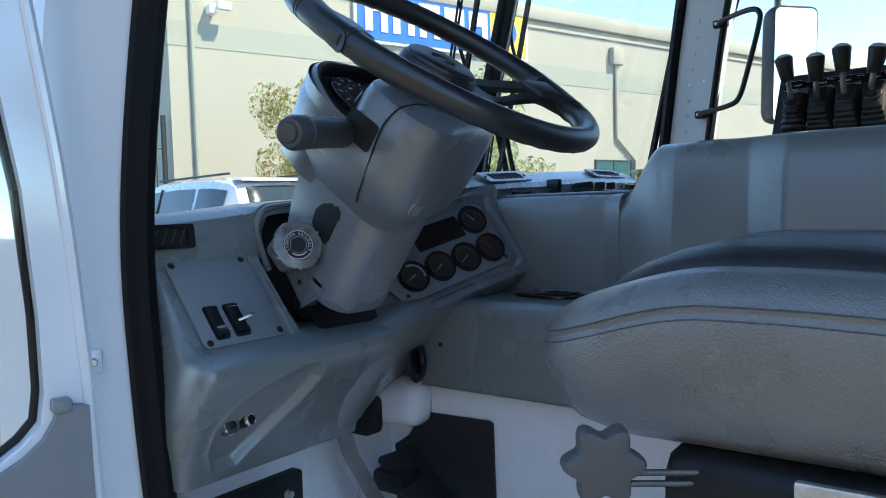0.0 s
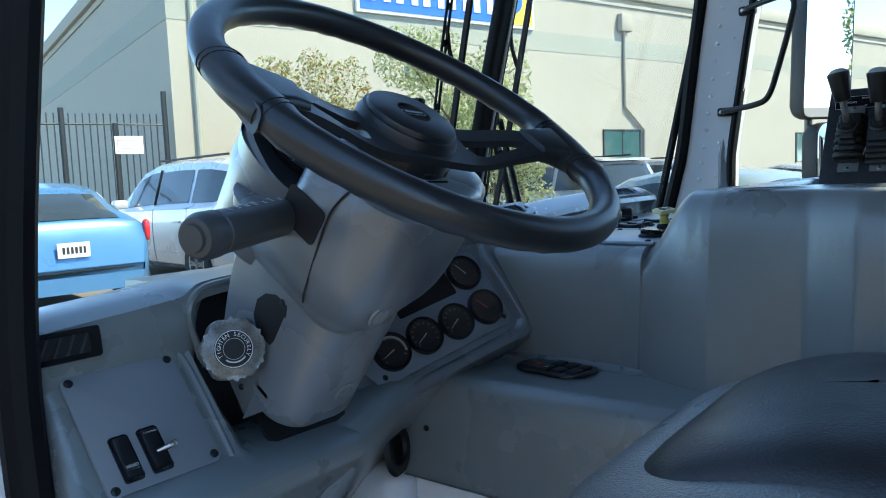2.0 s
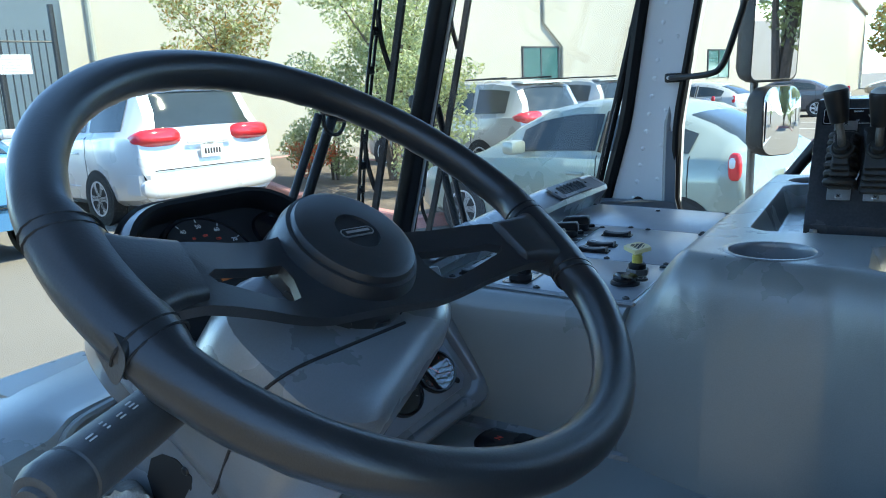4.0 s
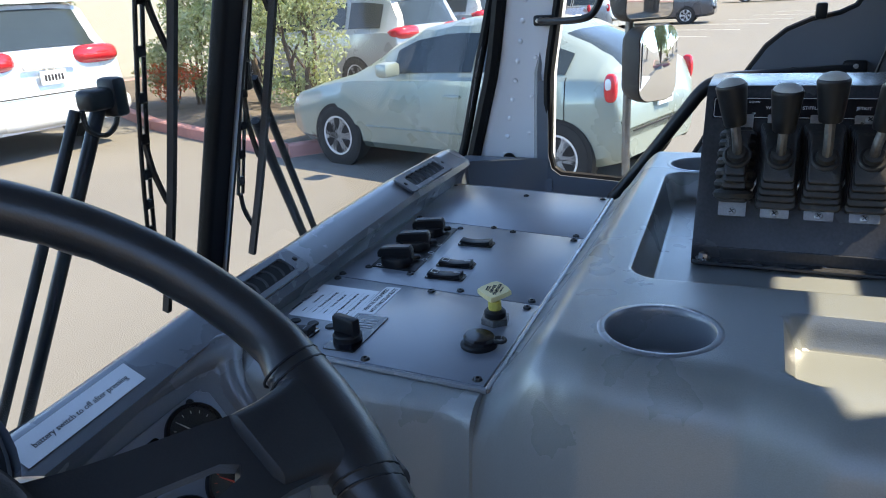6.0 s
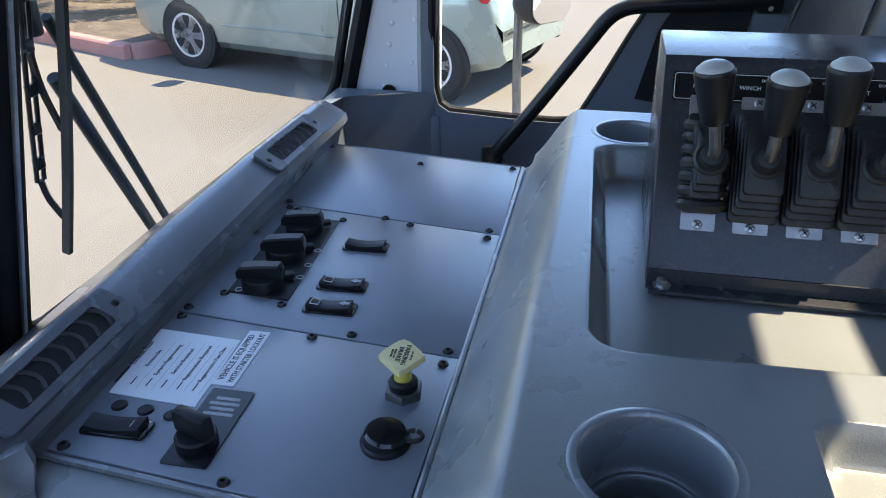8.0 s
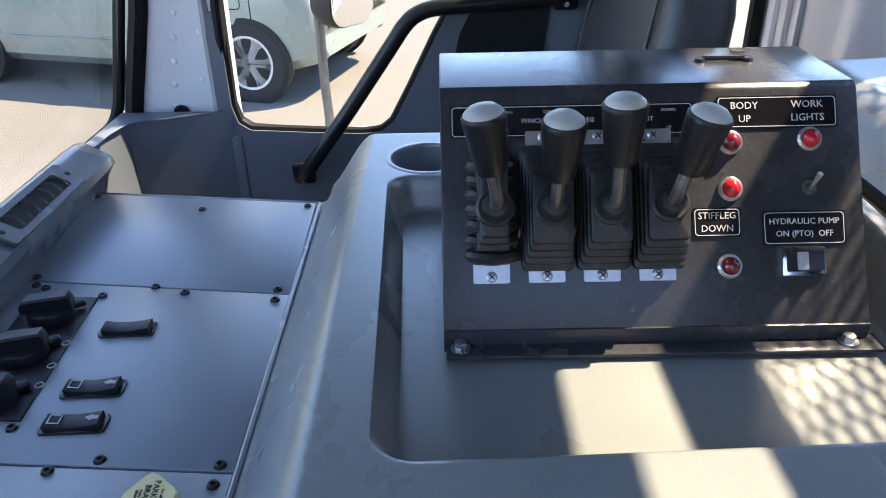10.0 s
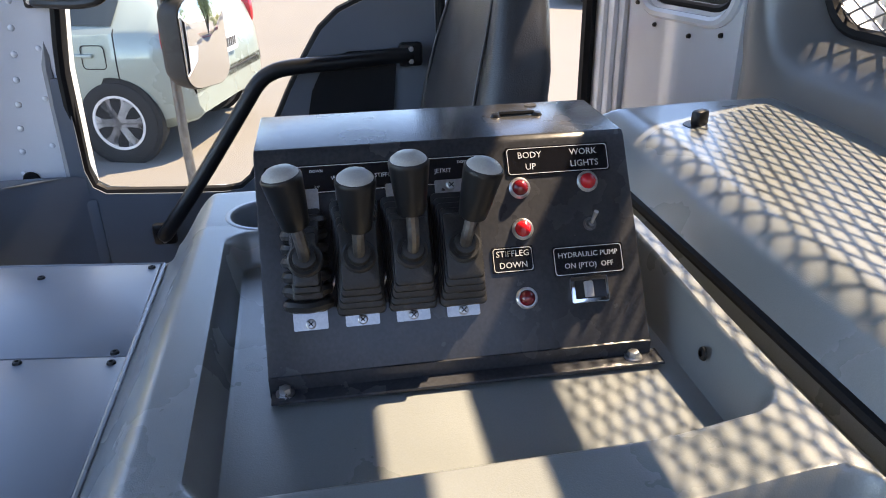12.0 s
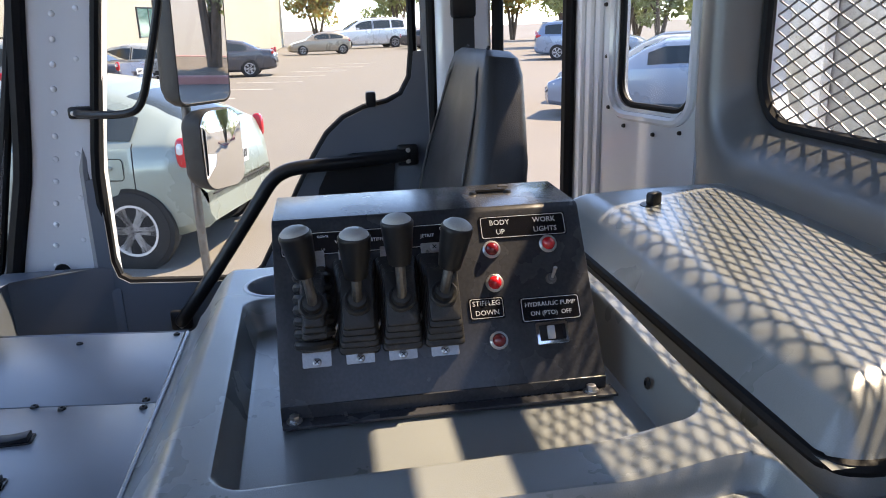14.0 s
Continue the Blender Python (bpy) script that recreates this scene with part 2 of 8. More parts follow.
def mesh_of(name, bm, mat, smooth=True):
    me = bpy.data.meshes.new(name)
    bmesh.ops.recalc_face_normals(bm, faces=bm.faces[:])
    if smooth:
        for f in bm.faces:
            f.smooth = True
        for e in bm.edges:
            if len(e.link_faces) == 2 and e.calc_face_angle(0) > 0.62:
                e.smooth = False
    bm.to_mesh(me)
    bm.free()
    me.materials.append(mat)
    return me


def part(name, bm, mat, parent, label="", smooth=True):
    ob = new(name, mesh_of(name, bm, mat, smooth))
    ob.parent = parent
    if parent.type == "EMPTY":
        ob.matrix_parent_inverse = Matrix.Translation(parent.location).inverted()
    if label:
        ob["label"] = label
    return ob


def solid(name, bm, mat, label="", category="", kind="", group="", smooth=True):
    return tagged(new(name, mesh_of(name, bm, mat, smooth)), label, category, group, kind)


def bevelled(bm, r, seg=2):
    if r > 0:
        bmesh.ops.bevel(bm, geom=bm.edges[:], offset=r, segments=seg, profile=0.5, affect="EDGES", clamp_overlap=True)
    return bm


def block(lo, hi, r=0.0, seg=2, m=None):
    """A box between two corners, its edges rounded."""
    bm = bmesh.new()
    bmesh.ops.create_cube(bm, size=1.0)
    lo, hi = Vector(lo), Vector(hi)
    for v in bm.verts:
        v.co = Vector((lo[i] + (v.co[i] + 0.5) * (hi[i] - lo[i]) for i in range(3)))
    bevelled(bm, r, seg)
    if m is not None:
        bm.transform(m)
    return bm


def merge(*parts):
    out = parts[0]
    for b in parts[1:]:
        me = bpy.data.meshes.new("tmp")
        b.to_mesh(me)
        out.from_mesh(me)
        bpy.data.meshes.remove(me)
        b.free()
    return out


def lathe(profile, m=None, seg=32, closed=True):
    """A body turned round z from (radius, height) pairs."""
    bm = bmesh.new()
    rings = []
    for r, h in profile:
        if r < 1e-6:
            rings.append([bm.verts.new((0, 0, h))])
        else:
            rings.append([bm.verts.new((r * math.cos(2 * math.pi * i / seg), r * math.sin(2 * math.pi * i / seg), h)) for i in range(seg)])
    for a, b in zip(rings, rings[1:]):
        for i in range(seg):
            j = (i + 1) % seg
            if len(a) == 1 and len(b) == 1:
                continue
            if len(a) == 1:
                bm.faces.new((a[0], b[i], b[j]))
            elif len(b) == 1:
                bm.faces.new((a[i], a[j], b[0]))
            else:
                bm.faces.new((a[i], a[j], b[j], b[i]))
    if closed:
        for ring in (rings[0], rings[-1]):
            if len(ring) > 1:
                bm.faces.new(ring)
    if m is not None:
        bm.transform(m)
    return bm


def rod(p, q, r, r2=None, seg=16):
    p, q = Vector(p), Vector(q)
    h = (q - p).length
    r2 = r if r2 is None else r2
    e = min(r, r2, h) * 0.18
    return lathe([(r - e, 0), (r, e), (r2, h - e), (r2 - e, h)], along(p, q - p), seg)


def smooth_line(points, steps=8):
    """A rounded line through points (Catmull-Rom)."""
    pts = [Vector(p) for p in points]
    ext = [pts[0] * 2 - pts[1]] + pts + [pts[-1] * 2 - pts[-2]]
    out = []
    for i in range(1, len(ext) - 2):
        a, b, c, d = ext[i - 1 : i + 3]
        for k in range(steps):
            t = k / steps
            out.append(0.5 * (2 * b + (c - a) * t + (2 * a - 5 * b + 4 * c - d) * t * t + (3 * b - a - 3 * c + d) * t ** 3))
    return out + [pts[-1]]


def tube(points, r, seg=12, section=None, up=None, close=False):
    """A tube along points; section: (u, v) pairs of a cross-section in place of a circle."""
    bm = bmesh.new()
    pts = [Vector(p) for p in points]
    sec = section or [(r * math.cos(2 * math.pi * i / seg), r * math.sin(2 * math.pi * i / seg)) for i in range(seg)]
    rings = []
    ref = Vector(up) if up is not None else None
    for i, p in enumerate(pts):
        if close:
            d = (pts[(i + 1) % len(pts)] - pts[i - 1]).normalized()
        else:
            d = (pts[min(i + 1, len(pts) - 1)] - pts[max(i - 1, 0)]).normalized()
        if ref is None:
            ref = Z if abs(d.z) < 0.9 else X
        u = d.cross(ref).normalized()
        v = u.cross(d).normalized()
        if up is None:
            ref = v
        rings.append([bm.verts.new(p + u * a + v * b) for a, b in sec])
    n = len(sec)
    pairs = list(zip(rings, rings[1:])) + ([(rings[-1], rings[0])] if close else [])
    for a, b in pairs:
        for i in range(n):
            bm.faces.new((a[i], a[(i + 1) % n], b[(i + 1) % n], b[i]))
    if not close:
        bm.faces.new(rings[0])
        bm.faces.new(rings[-1])
    return bm


def prism(poly, depth, m=None, r=0.0, seg=2, holes=()):
    """A plate of outline poly in the x-y plane, from z = 0 up to depth."""
    bm = bmesh.new()
    if holes:
        edges = []
        for loop in (poly, *holes):
            vs = [bm.verts.new((x, y, 0)) for x, y in loop]
            edges += [bm.edges.new((vs[i - 1], vs[i])) for i in range(len(vs))]
        bmesh.ops.triangle_fill(bm, edges=edges, use_beauty=True, use_dissolve=False)
        g = bmesh.ops.extrude_face_region(bm, geom=bm.faces[:])
        for v in [x for x in g["geom"] if isinstance(x, bmesh.types.BMVert)]:
            v.co.z = depth
    else:
        a = [bm.verts.new((x, y, 0)) for x, y in poly]
        b = [bm.verts.new((x, y, depth)) for x, y in poly]
        bm.faces.new(a)
        top = bm.faces.new(b)
        for i in range(len(a)):
            bm.faces.new((a[i - 1], a[i], b[i], b[i - 1]))
        if r > 0:
            bmesh.ops.bevel(bm, geom=list(top.edges), offset=r, segments=seg, profile=0.5, affect="EDGES", clamp_overlap=True)
    if m is not None:
        bm.transform(m)
    return bm


def round_rect(x0, y0, x1, y1, r, n=5):
    out = []
    for cx, cy, a0 in ((x1 - r, y1 - r, 0), (x0 + r, y1 - r, 90), (x0 + r, y0 + r, 180), (x1 - r, y0 + r, 270)):
        for i in range(n + 1):
            a = radians(a0 + 90 * i / n)
            out.append((cx + r * math.cos(a), cy + r * math.sin(a)))
    return out


def circle(cx, cy, r, n=28):
    return [(cx + r * math.cos(2 * math.pi * i / n), cy + r * math.sin(2 * math.pi * i / n)) for i in range(n)]


def loft(sections, cap=True, close_ring=True):
    bm = bmesh.new()
    rings = [[bm.verts.new(p) for p in s] for s in sections]
    n = len(rings[0])
    for a, b in zip(rings, rings[1:]):
        for i in range(n if close_ring else n - 1):
            bm.faces.new((a[i], a[(i + 1) % n], b[(i + 1) % n], b[i]))
    if cap:
        bm.faces.new(rings[0])
        bm.faces.new(rings[-1])
    return bm


def height_field(xs, ys, fn):
    bm = bmesh.new()
    g = [[bm.verts.new((x, y, fn(x, y))) for y in ys] for x in xs]
    for i in range(len(xs) - 1):
        for j in range(len(ys) - 1):
            bm.faces.new((g[i][j], g[i + 1][j], g[i + 1][j + 1], g[i][j + 1]))
    return bm


def smoothstep(a, b, x):
    t = min(max((x - a) / (b - a), 0.0), 1.0)
    return t * t * (3 - 2 * t)


def interp(x, pairs):
    for (a, va), (b, vb) in zip(pairs, pairs[1:]):
        if x <= b:
            return va + (vb - va) * min(max((x - a) / (b - a), 0), 1)
    return pairs[-1][1]


def text_bm(s, size, m, width=None, align="CENTER", depth=0.0002, bold=0.0):
    """Letters of the built-in font as a mesh, size metres high, in the x-y plane of m."""
    cu = bpy.data.curves.new("letters", "FONT")
    cu.body, cu.size, cu.align_x, cu.align_y = s, size, align, "CENTER"
    cu.extrude, cu.resolution_u, cu.offset = depth, 2, bold
    ob = bpy.data.objects.new("letters", cu)
    scene.collection.objects.link(ob)
    dg = bpy.context.evaluated_depsgraph_get()
    dg.update()
    me = bpy.data.meshes.new_from_object(ob.evaluated_get(dg))
    bm = bmesh.new()
    bm.from_mesh(me)
    bpy.data.objects.remove(ob)
    bpy.data.curves.remove(cu)
    bpy.data.meshes.remove(me)
    if width:
        w = max(v.co.x for v in bm.verts) - min(v.co.x for v in bm.verts)
        bmesh.ops.scale(bm, vec=(width / w, 1, 1), verts=bm.verts[:])
    bm.transform(m)
    return bm

# ---- cab structure ----
CAB_L, CAB_R, REAR = -1.03, 1.21, -0.98


def shield_y(z):
    return 0.54 - 0.27 * (z - 1.3)


solid("floor", block((CAB_L, REAR, 0.66), (CAB_R, 0.56, 0.72), 0.004), WHITE_FLOOR, "white painted steel cab floor", "floor", "structure")
solid("ceiling", block((CAB_L - 0.02, REAR - 0.04, 2.5), (CAB_R + 0.02, 0.30, 2.56), 0.02), HEADLINER, "dark grey headliner under the cab roof", "ceiling", "structure")
solid("wall_front", block((CAB_L, 0.535, 0.45), (CAB_R, 0.575, 1.245), 0.01), WHITE, "white cab front panel below the windscreen", "wall", "structure")
# Out of view; brought down over the glass to cut sky light.
solid("wall_front_header", block((CAB_L, 0.17, 2.2), (CAB_R, 0.32, 2.5), 0.02), HEADLINER, "unseen dark grey header over the windscreen, set low to cut sky light", "wall", "structure")


def rear_plate(x0, x1, z0, z1, y0, y1, hole=None, r=0.0):
    """A plate of the rear wall between y0 (inner face) and y1, with an optional rounded opening (x0, z0, x1, z1, radius)."""
    m = Matrix(((1, 0, 0, 0), (0, 0, 1, y1), (0, 1, 0, 0), (0, 0, 0, 1)))
    return prism([(x0, z0), (x1, z0), (x1, z1), (x0, z1)], y0 - y1, m, holes=[round_rect(*hole)] if hole else ())


HOLE = (-0.06, 1.635, 0.585, 2.47, 0.09)
wall_rear = solid("wall_rear", rear_plate(CAB_L, 0.79, 0.66, 2.5, -0.998, -1.03, HOLE), WHITE, "white steel rear wall with a window opening", "wall", "structure")


def rear_trim():
    """The moulded grey lining of the rear wall: proud below and beside the window, with a rounded hollow towards the glass."""
    bm = bmesh.new()
    steps = []
    for k, (grow, y) in enumerate(((0.0, -0.985), (0.0, -0.976), (0.008, -0.962), (0.024, -0.94), (0.042, -0.922), (0.058, -0.912), (0.078, -0.908), (0.12, -0.908), (0.17, -0.912))):
        x0, z0, x1, z1, r = HOLE
        steps.append([bm.verts.new((x, y, z)) for x, z in round_rect(x0 - grow, z0 - grow, x1 + grow * 0.5, z1 + grow * 0.2, r + grow * 0.5, 8)])
    n = len(steps[0])
    for a, b in zip(steps, steps[1:]):
        for i in range(n):
            bm.faces.new((a[i], a[(i + 1) % n], b[(i + 1) % n], b[i]))
    outer = [bm.verts.new((min(max(v.co.x * 1.0, -1.0), 0.69) if abs(v.co.z - 1.9) > 0.6 else (0.69 if v.co.x > 0 else -1.0), -0.93, 1.30 if v.co.z < 1.56 else (2.49 if v.co.z > 2.36 else v.co.z))) for v in steps[-1]]
    for i in range(n):
        bm.faces.new((steps[-1][i], steps[-1][(i + 1) % n], outer[(i + 1) % n], outer[i]))
    back = [bm.verts.new((v.co.x + (0.02 if v.co.x > 0.6 else 0), -0.992, v.co.z)) for v in outer]
    for i in range(n):
        bm.faces.new((outer[i], outer[(i + 1) % n], back[(i + 1) % n], back[i]))
    return bm


solid("trim_rear", rear_trim(), TRIM_GREY, "grey moulded lining round the rear window", "trim", "structure")

# right rear white panel with a small window, angled between the doorway and the rear wall
PB, PA = Vector((0.785, -0.975, 0)), Vector((1.225, -0.865, 0))
pdir = (PA - PB).normalized()
PANEL_M = Matrix(((pdir.x, 0, -pdir.y, PB.x), (pdir.y, 0, pdir.x, PB.y), (0, 1, 0, 0), (0, 0, 0, 1)))
plen = (PA - PB).length
side_panel = solid("wall_rear_side", prism([(0, 0.66), (plen, 0.66), (plen, 2.5), (0, 2.5)], -0.03, PANEL_M, holes=[round_rect(0.022, 1.625, 0.27, 2.25, 0.05)]), WHITE, "glossy white rear corner panel with a small window", "wall", "structure")
for u in (0.335, 0.372, 0.41):
    solid("trim_rib", tube([PANEL_M @ Vector((u, 0.9, 0.002)), PANEL_M @ Vector((u, 2.5, 0.002))], 0.009, 8), WHITE, "white pressed rib of the corner panel", "trim", "structure")
wf = tagged(solid("window_side", tube([PANEL_M @ Vector((x, z, 0.002)) for x, z in round_rect(0.014, 1.607, 0.29, 2.262, 0.06, 6)], 0.011, 8, close=True), WHITE), "white raised frame of the small rear window", "window", kind="structure")
part("seal", tube([PANEL_M @ Vector((x, z, -0.01)) for x, z in round_rect(0.026, 1.63, 0.266, 2.245, 0.05, 6)], 0.008, 8, close=True), SEAL, wf)
part("pane", prism(round_rect(0.022, 1.625, 0.27, 2.25, 0.05), 0.004, PANEL_M @ Matrix.Translation((0, 0, -0.02))), WINDOW, wf).visible_shadow = False
for i, (u, z) in enumerate(((0.318, 1.85), (0.308, 1.735), (0.296, 1.62), (0.235, 1.583), (0.13, 1.575), (0.045, 1.588))):
    part("clip", lathe([(0, 0.006), (0.004, 0.005), (0.005, 0.0)], PANEL_M @ pose(u, z, 0.001), 10), SCREW, wf, "black plastic trim clip")

# rear window: glass, dividing bar, expanded-metal guard
rear_window = thing("window_rear", "rear cab window with an expanded-metal guard", "window", kind="structure", at=(0.26, -0.99, 1.63))
part("pane", block((-0.07, -1.012, 1.62), (0.595, -1.006, 2.48)), WINDOW, rear_window).visible_shadow = False
part("seal", tube([(x, -0.985, z) for x, z in round_rect(-0.055, 1.64, 0.58, 2.465, 0.085, 8)], 0.011, 8, close=True), SEAL, rear_window)
part("guard_bar", block((-0.06, -1.0, 2.198), (0.585, -0.985, 2.297), 0.003), IRON, rear_window, "black flat bar above the guard")


def expanded_metal(x0, x1, z0, z1, y, lw, sw):
    bm = bmesh.new()
    rows, cols = int((z1 - z0) / sw), int((x1 - x0) / (lw / 2))
    w, d = 0.0014, 0.0013
    for r in range(rows * 2):
        zc = z0 + r * sw / 2
        line = []
        for c in range(cols + 1):
            s = 1 if (c + r) % 2 == 0 else 0
            if r % 2:
                s = 1 - s
            line.append(Vector((x0 + c * lw / 2, y + (0.0006 if s else -0.0006), zc + (sw / 2 if ((c % 2 == 0) == (r % 2 == 0)) else 0.0))))
        ring_prev = None
        for i, p in enumerate(line):
            ring = [bm.verts.new(p + Vector(o)) for o in ((0, d, -w), (0, d, w), (0, -d, w), (0, -d, -w))]
            if ring_prev:
                for k in range(4):
                    bm.faces.new((ring_prev[k], ring_prev[(k + 1) % 4], ring[(k + 1) % 4], ring[k]))
            ring_prev = ring
    return bm


part("guard_mesh", expanded_metal(-0.055, 0.58, 1.64, 2.2, -0.988, 0.051, 0.0235), WIRE, rear_window, "grey expanded-metal diamond guard", smooth=False)

# load bed headboard behind the cab
bed = thing("bed_headboard", "pale grey steel headboard of the truck bed behind the cab", "headboard", at=(0, -1.36, 0.9))
part("sheet", block((-1.1, -1.38, 0.9), (1.15, -1.36, 1.93), 0.004), STEEL, bed)
part("top_rail", block((-1.12, -1.40, 1.93), (1.17, -1.34, 1.985), 0.008), WHITE, bed)
for x in (-0.75, -0.25, 0.2, 0.52, 0.95):
    part("rib", block((x - 0.03, -1.36, 0.9), (x + 0.03, -1.335, 1.93), 0.006), WHITE, bed)
part("bed_floor", block((-1.15, -3.6, 0.82), (1.2, -1.36, 0.9), 0.01), STEEL, bed)
part("chassis_rail", block((-0.42, -3.5, 0.0), (-0.34, -1.4, 0.82), 0.01), IRON, bed)
part("chassis_rail", block((0.34, -3.5, 0.0), (0.42, -1.4, 0.82), 0.01), IRON, bed)

# windscreen
windscreen = thing("window_front", "two-piece flat windscreen with a black centre divider", "window", kind="structure", at=(0.04, 0.54, 1.31))
for a, b in ((-0.97, 0.043), (0.073, 1.13)):
    z0, z1 = 1.262, 2.36
    m = frame_from((0, shield_y(z0), z0), (1, 0, 0), (0, shield_y(z1) - shield_y(z0), z1 - z0))
    h = math.hypot(z1 - z0, shield_y(z1) - shield_y(z0))
    # the outer edges lean in with the pillars
    lean = lambda x, y: x if x < 0.6 else x + 0.062 - 0.124 * y / h
    edge = [(lean(x, y), y) for x, y in round_rect(a, 0, b, h, 0.06)]
    part("pane", prism(edge, 0.006, m), WINDOW, windscreen, "clear windscreen pane").visible_shadow = False
    part("seal", tube([m @ Vector((x, y, 0)) for x, y in edge], 0.013, 8, close=True), SEAL, windscreen)
dm = frame_from((0.058, shield_y(1.25), 1.25), (1, 0, 0), (0, -0.27, 1))
part("divider", block((-0.028, 0, -0.01), (0.028, 1.16, 0.016), 0.007, 3, m=dm), SEAL, windscreen, "black windscreen divider post")
part("divider_trim", block((0.007, 0, 0.014), (0.013, 1.16, 0.02), 0.0015, m=dm), STEEL, windscreen, "thin bright strip on the divider")


# right front pillar: a riveted white strip that leans back and in
def pillar_x(z):
    return 1.205 - 0.12 * (z - 1.28)


P_FRONT = [(1.20, 0.505), (1.28, 0.50), (1.53, 0.425), (1.89, 0.362), (2.2, 0.30), (2.45, 0.25)]
P_BACK = [(1.20, 0.308), (1.28, 0.308), (1.53, 0.295), (1.89, 0.228), (2.2, 0.16), (2.45, 0.11)]
zs = [1.1 + 1.4 * i / 24 for i in range(25)]
secs = []
for z in zs:
    x, f, b = pillar_x(z), interp(z, P_FRONT), interp(z, P_BACK)
    secs.append([(x, f + 0.02, z), (x - 0.012, f, z), (x - 0.012, f - 0.03, z), (x - 0.004, f - 0.05, z), (x - 0.004, b + 0.02, z), (x, b - 0.01, z), (x + 0.05, b - 0.02, z), (x + 0.05, f + 0.03, z)])
pillar = solid("pillar_right", loft(secs), WHITE, "white riveted right windscreen pillar", "pillar", "structure")
part("seal", tube([(pillar_x(z) - 0.014, interp(z, P_FRONT) + 0.012, z) for z in zs], 0.02, 8), SEAL, pillar, "black windscreen rubber")
part("door_seal", tube([(pillar_x(z) - 0.012, interp(z, P_BACK) - 0.012, z) for z in zs], 0.012, 8), SEAL, pillar, "black door rubber")
part("hole_plug", lathe([(0, 0.004), (0.017, 0.004), (0.019, 0.0)], along((1.196, 0.406, 1.278), (-1, 0, 0.0)), 24), SCREW, pillar, "round black hole plug")
rivet = mesh_of("rivet", lathe([(0, 0.0042), (0.004, 0.0036), (0.0066, 0.0018), (0.0074, 0.0)], None, 12), WHITE)
for i in range(22):
    z = 1.24 + i * 0.052
    ob = new("rivet", rivet)
    ob.matrix_basis = along((pillar_x(z) - 0.003, 0.62 * interp(z, P_FRONT) + 0.38 * interp(z, P_BACK) - 0.005, z), (-1, 0, -0.12))
    ob.parent = pillar
    if i % 2 == 0:
        ob = new("rivet", rivet)
        ob.matrix_basis = along((pillar_x(z) - 0.003, 0.3 * interp(z, P_FRONT) + 0.7 * interp(z, P_BACK) - 0.012, z + 0.01), (-1, 0, -0.12))
        ob.parent = pillar

# grab handle on the pillar
grab = thing("grab_bar", "thin black steel grab bar bolted to the windscreen pillar", "handle", at=(1.13, 0.31, 1.65))
HB = [(1.15, 0.30, 1.655), (1.10, 0.275, 1.655), (1.02, 0.17, 1.66), (1.005, 0.13, 1.68), (0.985, 0.10, 1.75), (0.965, 0.06, 1.88), (0.962, 0.055, 1.925), (0.985, 0.09, 1.945), (1.06, 0.19, 1.945), (1.115, 0.225, 1.945)]
part("bar", tube(smooth_line(HB, 6), 0.0085, 10), DARK, grab)
for p in (HB[0], HB[-1]):
    part("foot", block((-0.012, -0.02, -0.013), (0.012, 0.03, 0.013), 0.006, m=pose(p[0] - 0.005, p[1] - 0.015, p[2])), DARK, grab)
    part("bolt", lathe([(0, 0.006), (0.005, 0.005), (0.006, 0)], along((p[0] - 0.017, p[1] + 0.002, p[2]), (-1, 0, 0)), 10), STEEL, grab)

# right door: dark lined lower half, window with a stepped sill
YZ = Matrix(((0, 0, 1, 0), (1, 0, 0, 0), (0, 1, 0, 0), (0, 0, 0, 1)))


def yz(x):
    return Matrix.Translation((x, 0, 0)) @ YZ


SILL = [(0.285, 1.30), (0.275, 1.262), (0.25, 1.245), (0.1, 1.236), (0.0, 1.232), (-0.04, 1.236), (-0.068, 1.258), (-0.11, 1.335), (-0.168, 1.448), (-0.21, 1.522), (-0.245, 1.575), (-0.285, 1.61), (-0.335, 1.632), (-0.39, 1.643), (-0.425, 1.66), (-0.448, 1.70), (-0.455, 1.76)]
WIN = SILL + [(-0.455, 2.25), (-0.42, 2.3), (0.08, 2.3), (0.115, 2.26), (0.235, 1.86), (0.282, 1.52)]
door_r = thing("door_right", "passenger door with dark lining, stepped window sill and black grab rail", "door", kind="structure", at=(1.2, -0.1, 0.75))
part("lining", prism([(0.315, 0.74), (0.315, 1.45), (0.31, 1.5)] + [(0.285, 1.5)] + SILL + [(-0.49, 1.76), (-0.49, 0.74)], 0.035, yz(1.165), r=0.006), LINING, door_r, "dark grey moulded door lining")
part("skin", prism([(0.33, 0.7), (0.33, 1.23)] + [(-0.06, 1.23)] + SILL[7:] + [(-0.5, 1.76), (-0.5, 0.7)], 0.02, yz(1.2)), WHITE, door_r, "white outer door skin")
part("window_seal", tube([(1.18, y, z) for y, z in WIN], 0.011, 8, close=True), SEAL, door_r)
part("pane", prism(WIN, 0.004, yz(1.188)), WINDOW, door_r).visible_shadow = False
part("frame", tube([(1.18, 0.318, 1.2), (1.18, 0.314, 1.52), (1.165, 0.262, 1.87), (1.12, 0.14, 2.3), (1.12, -0.45, 2.345), (1.17, -0.485, 2.28), (1.18, -0.487, 1.2)], 0.012, 8), PANEL_LIGHT, door_r, "grey door frame")
part("pocket", prism([(-0.18, 1.3), (-0.215, 1.45), (-0.25, 1.515), (-0.30, 1.53), (-0.37, 1.53), (-0.40, 1.50), (-0.39, 1.40), (-0.32, 1.33), (-0.25, 1.29)], 0.004, yz(1.161), r=0.002), DARK, door_r, "dark pull-handle hollow")
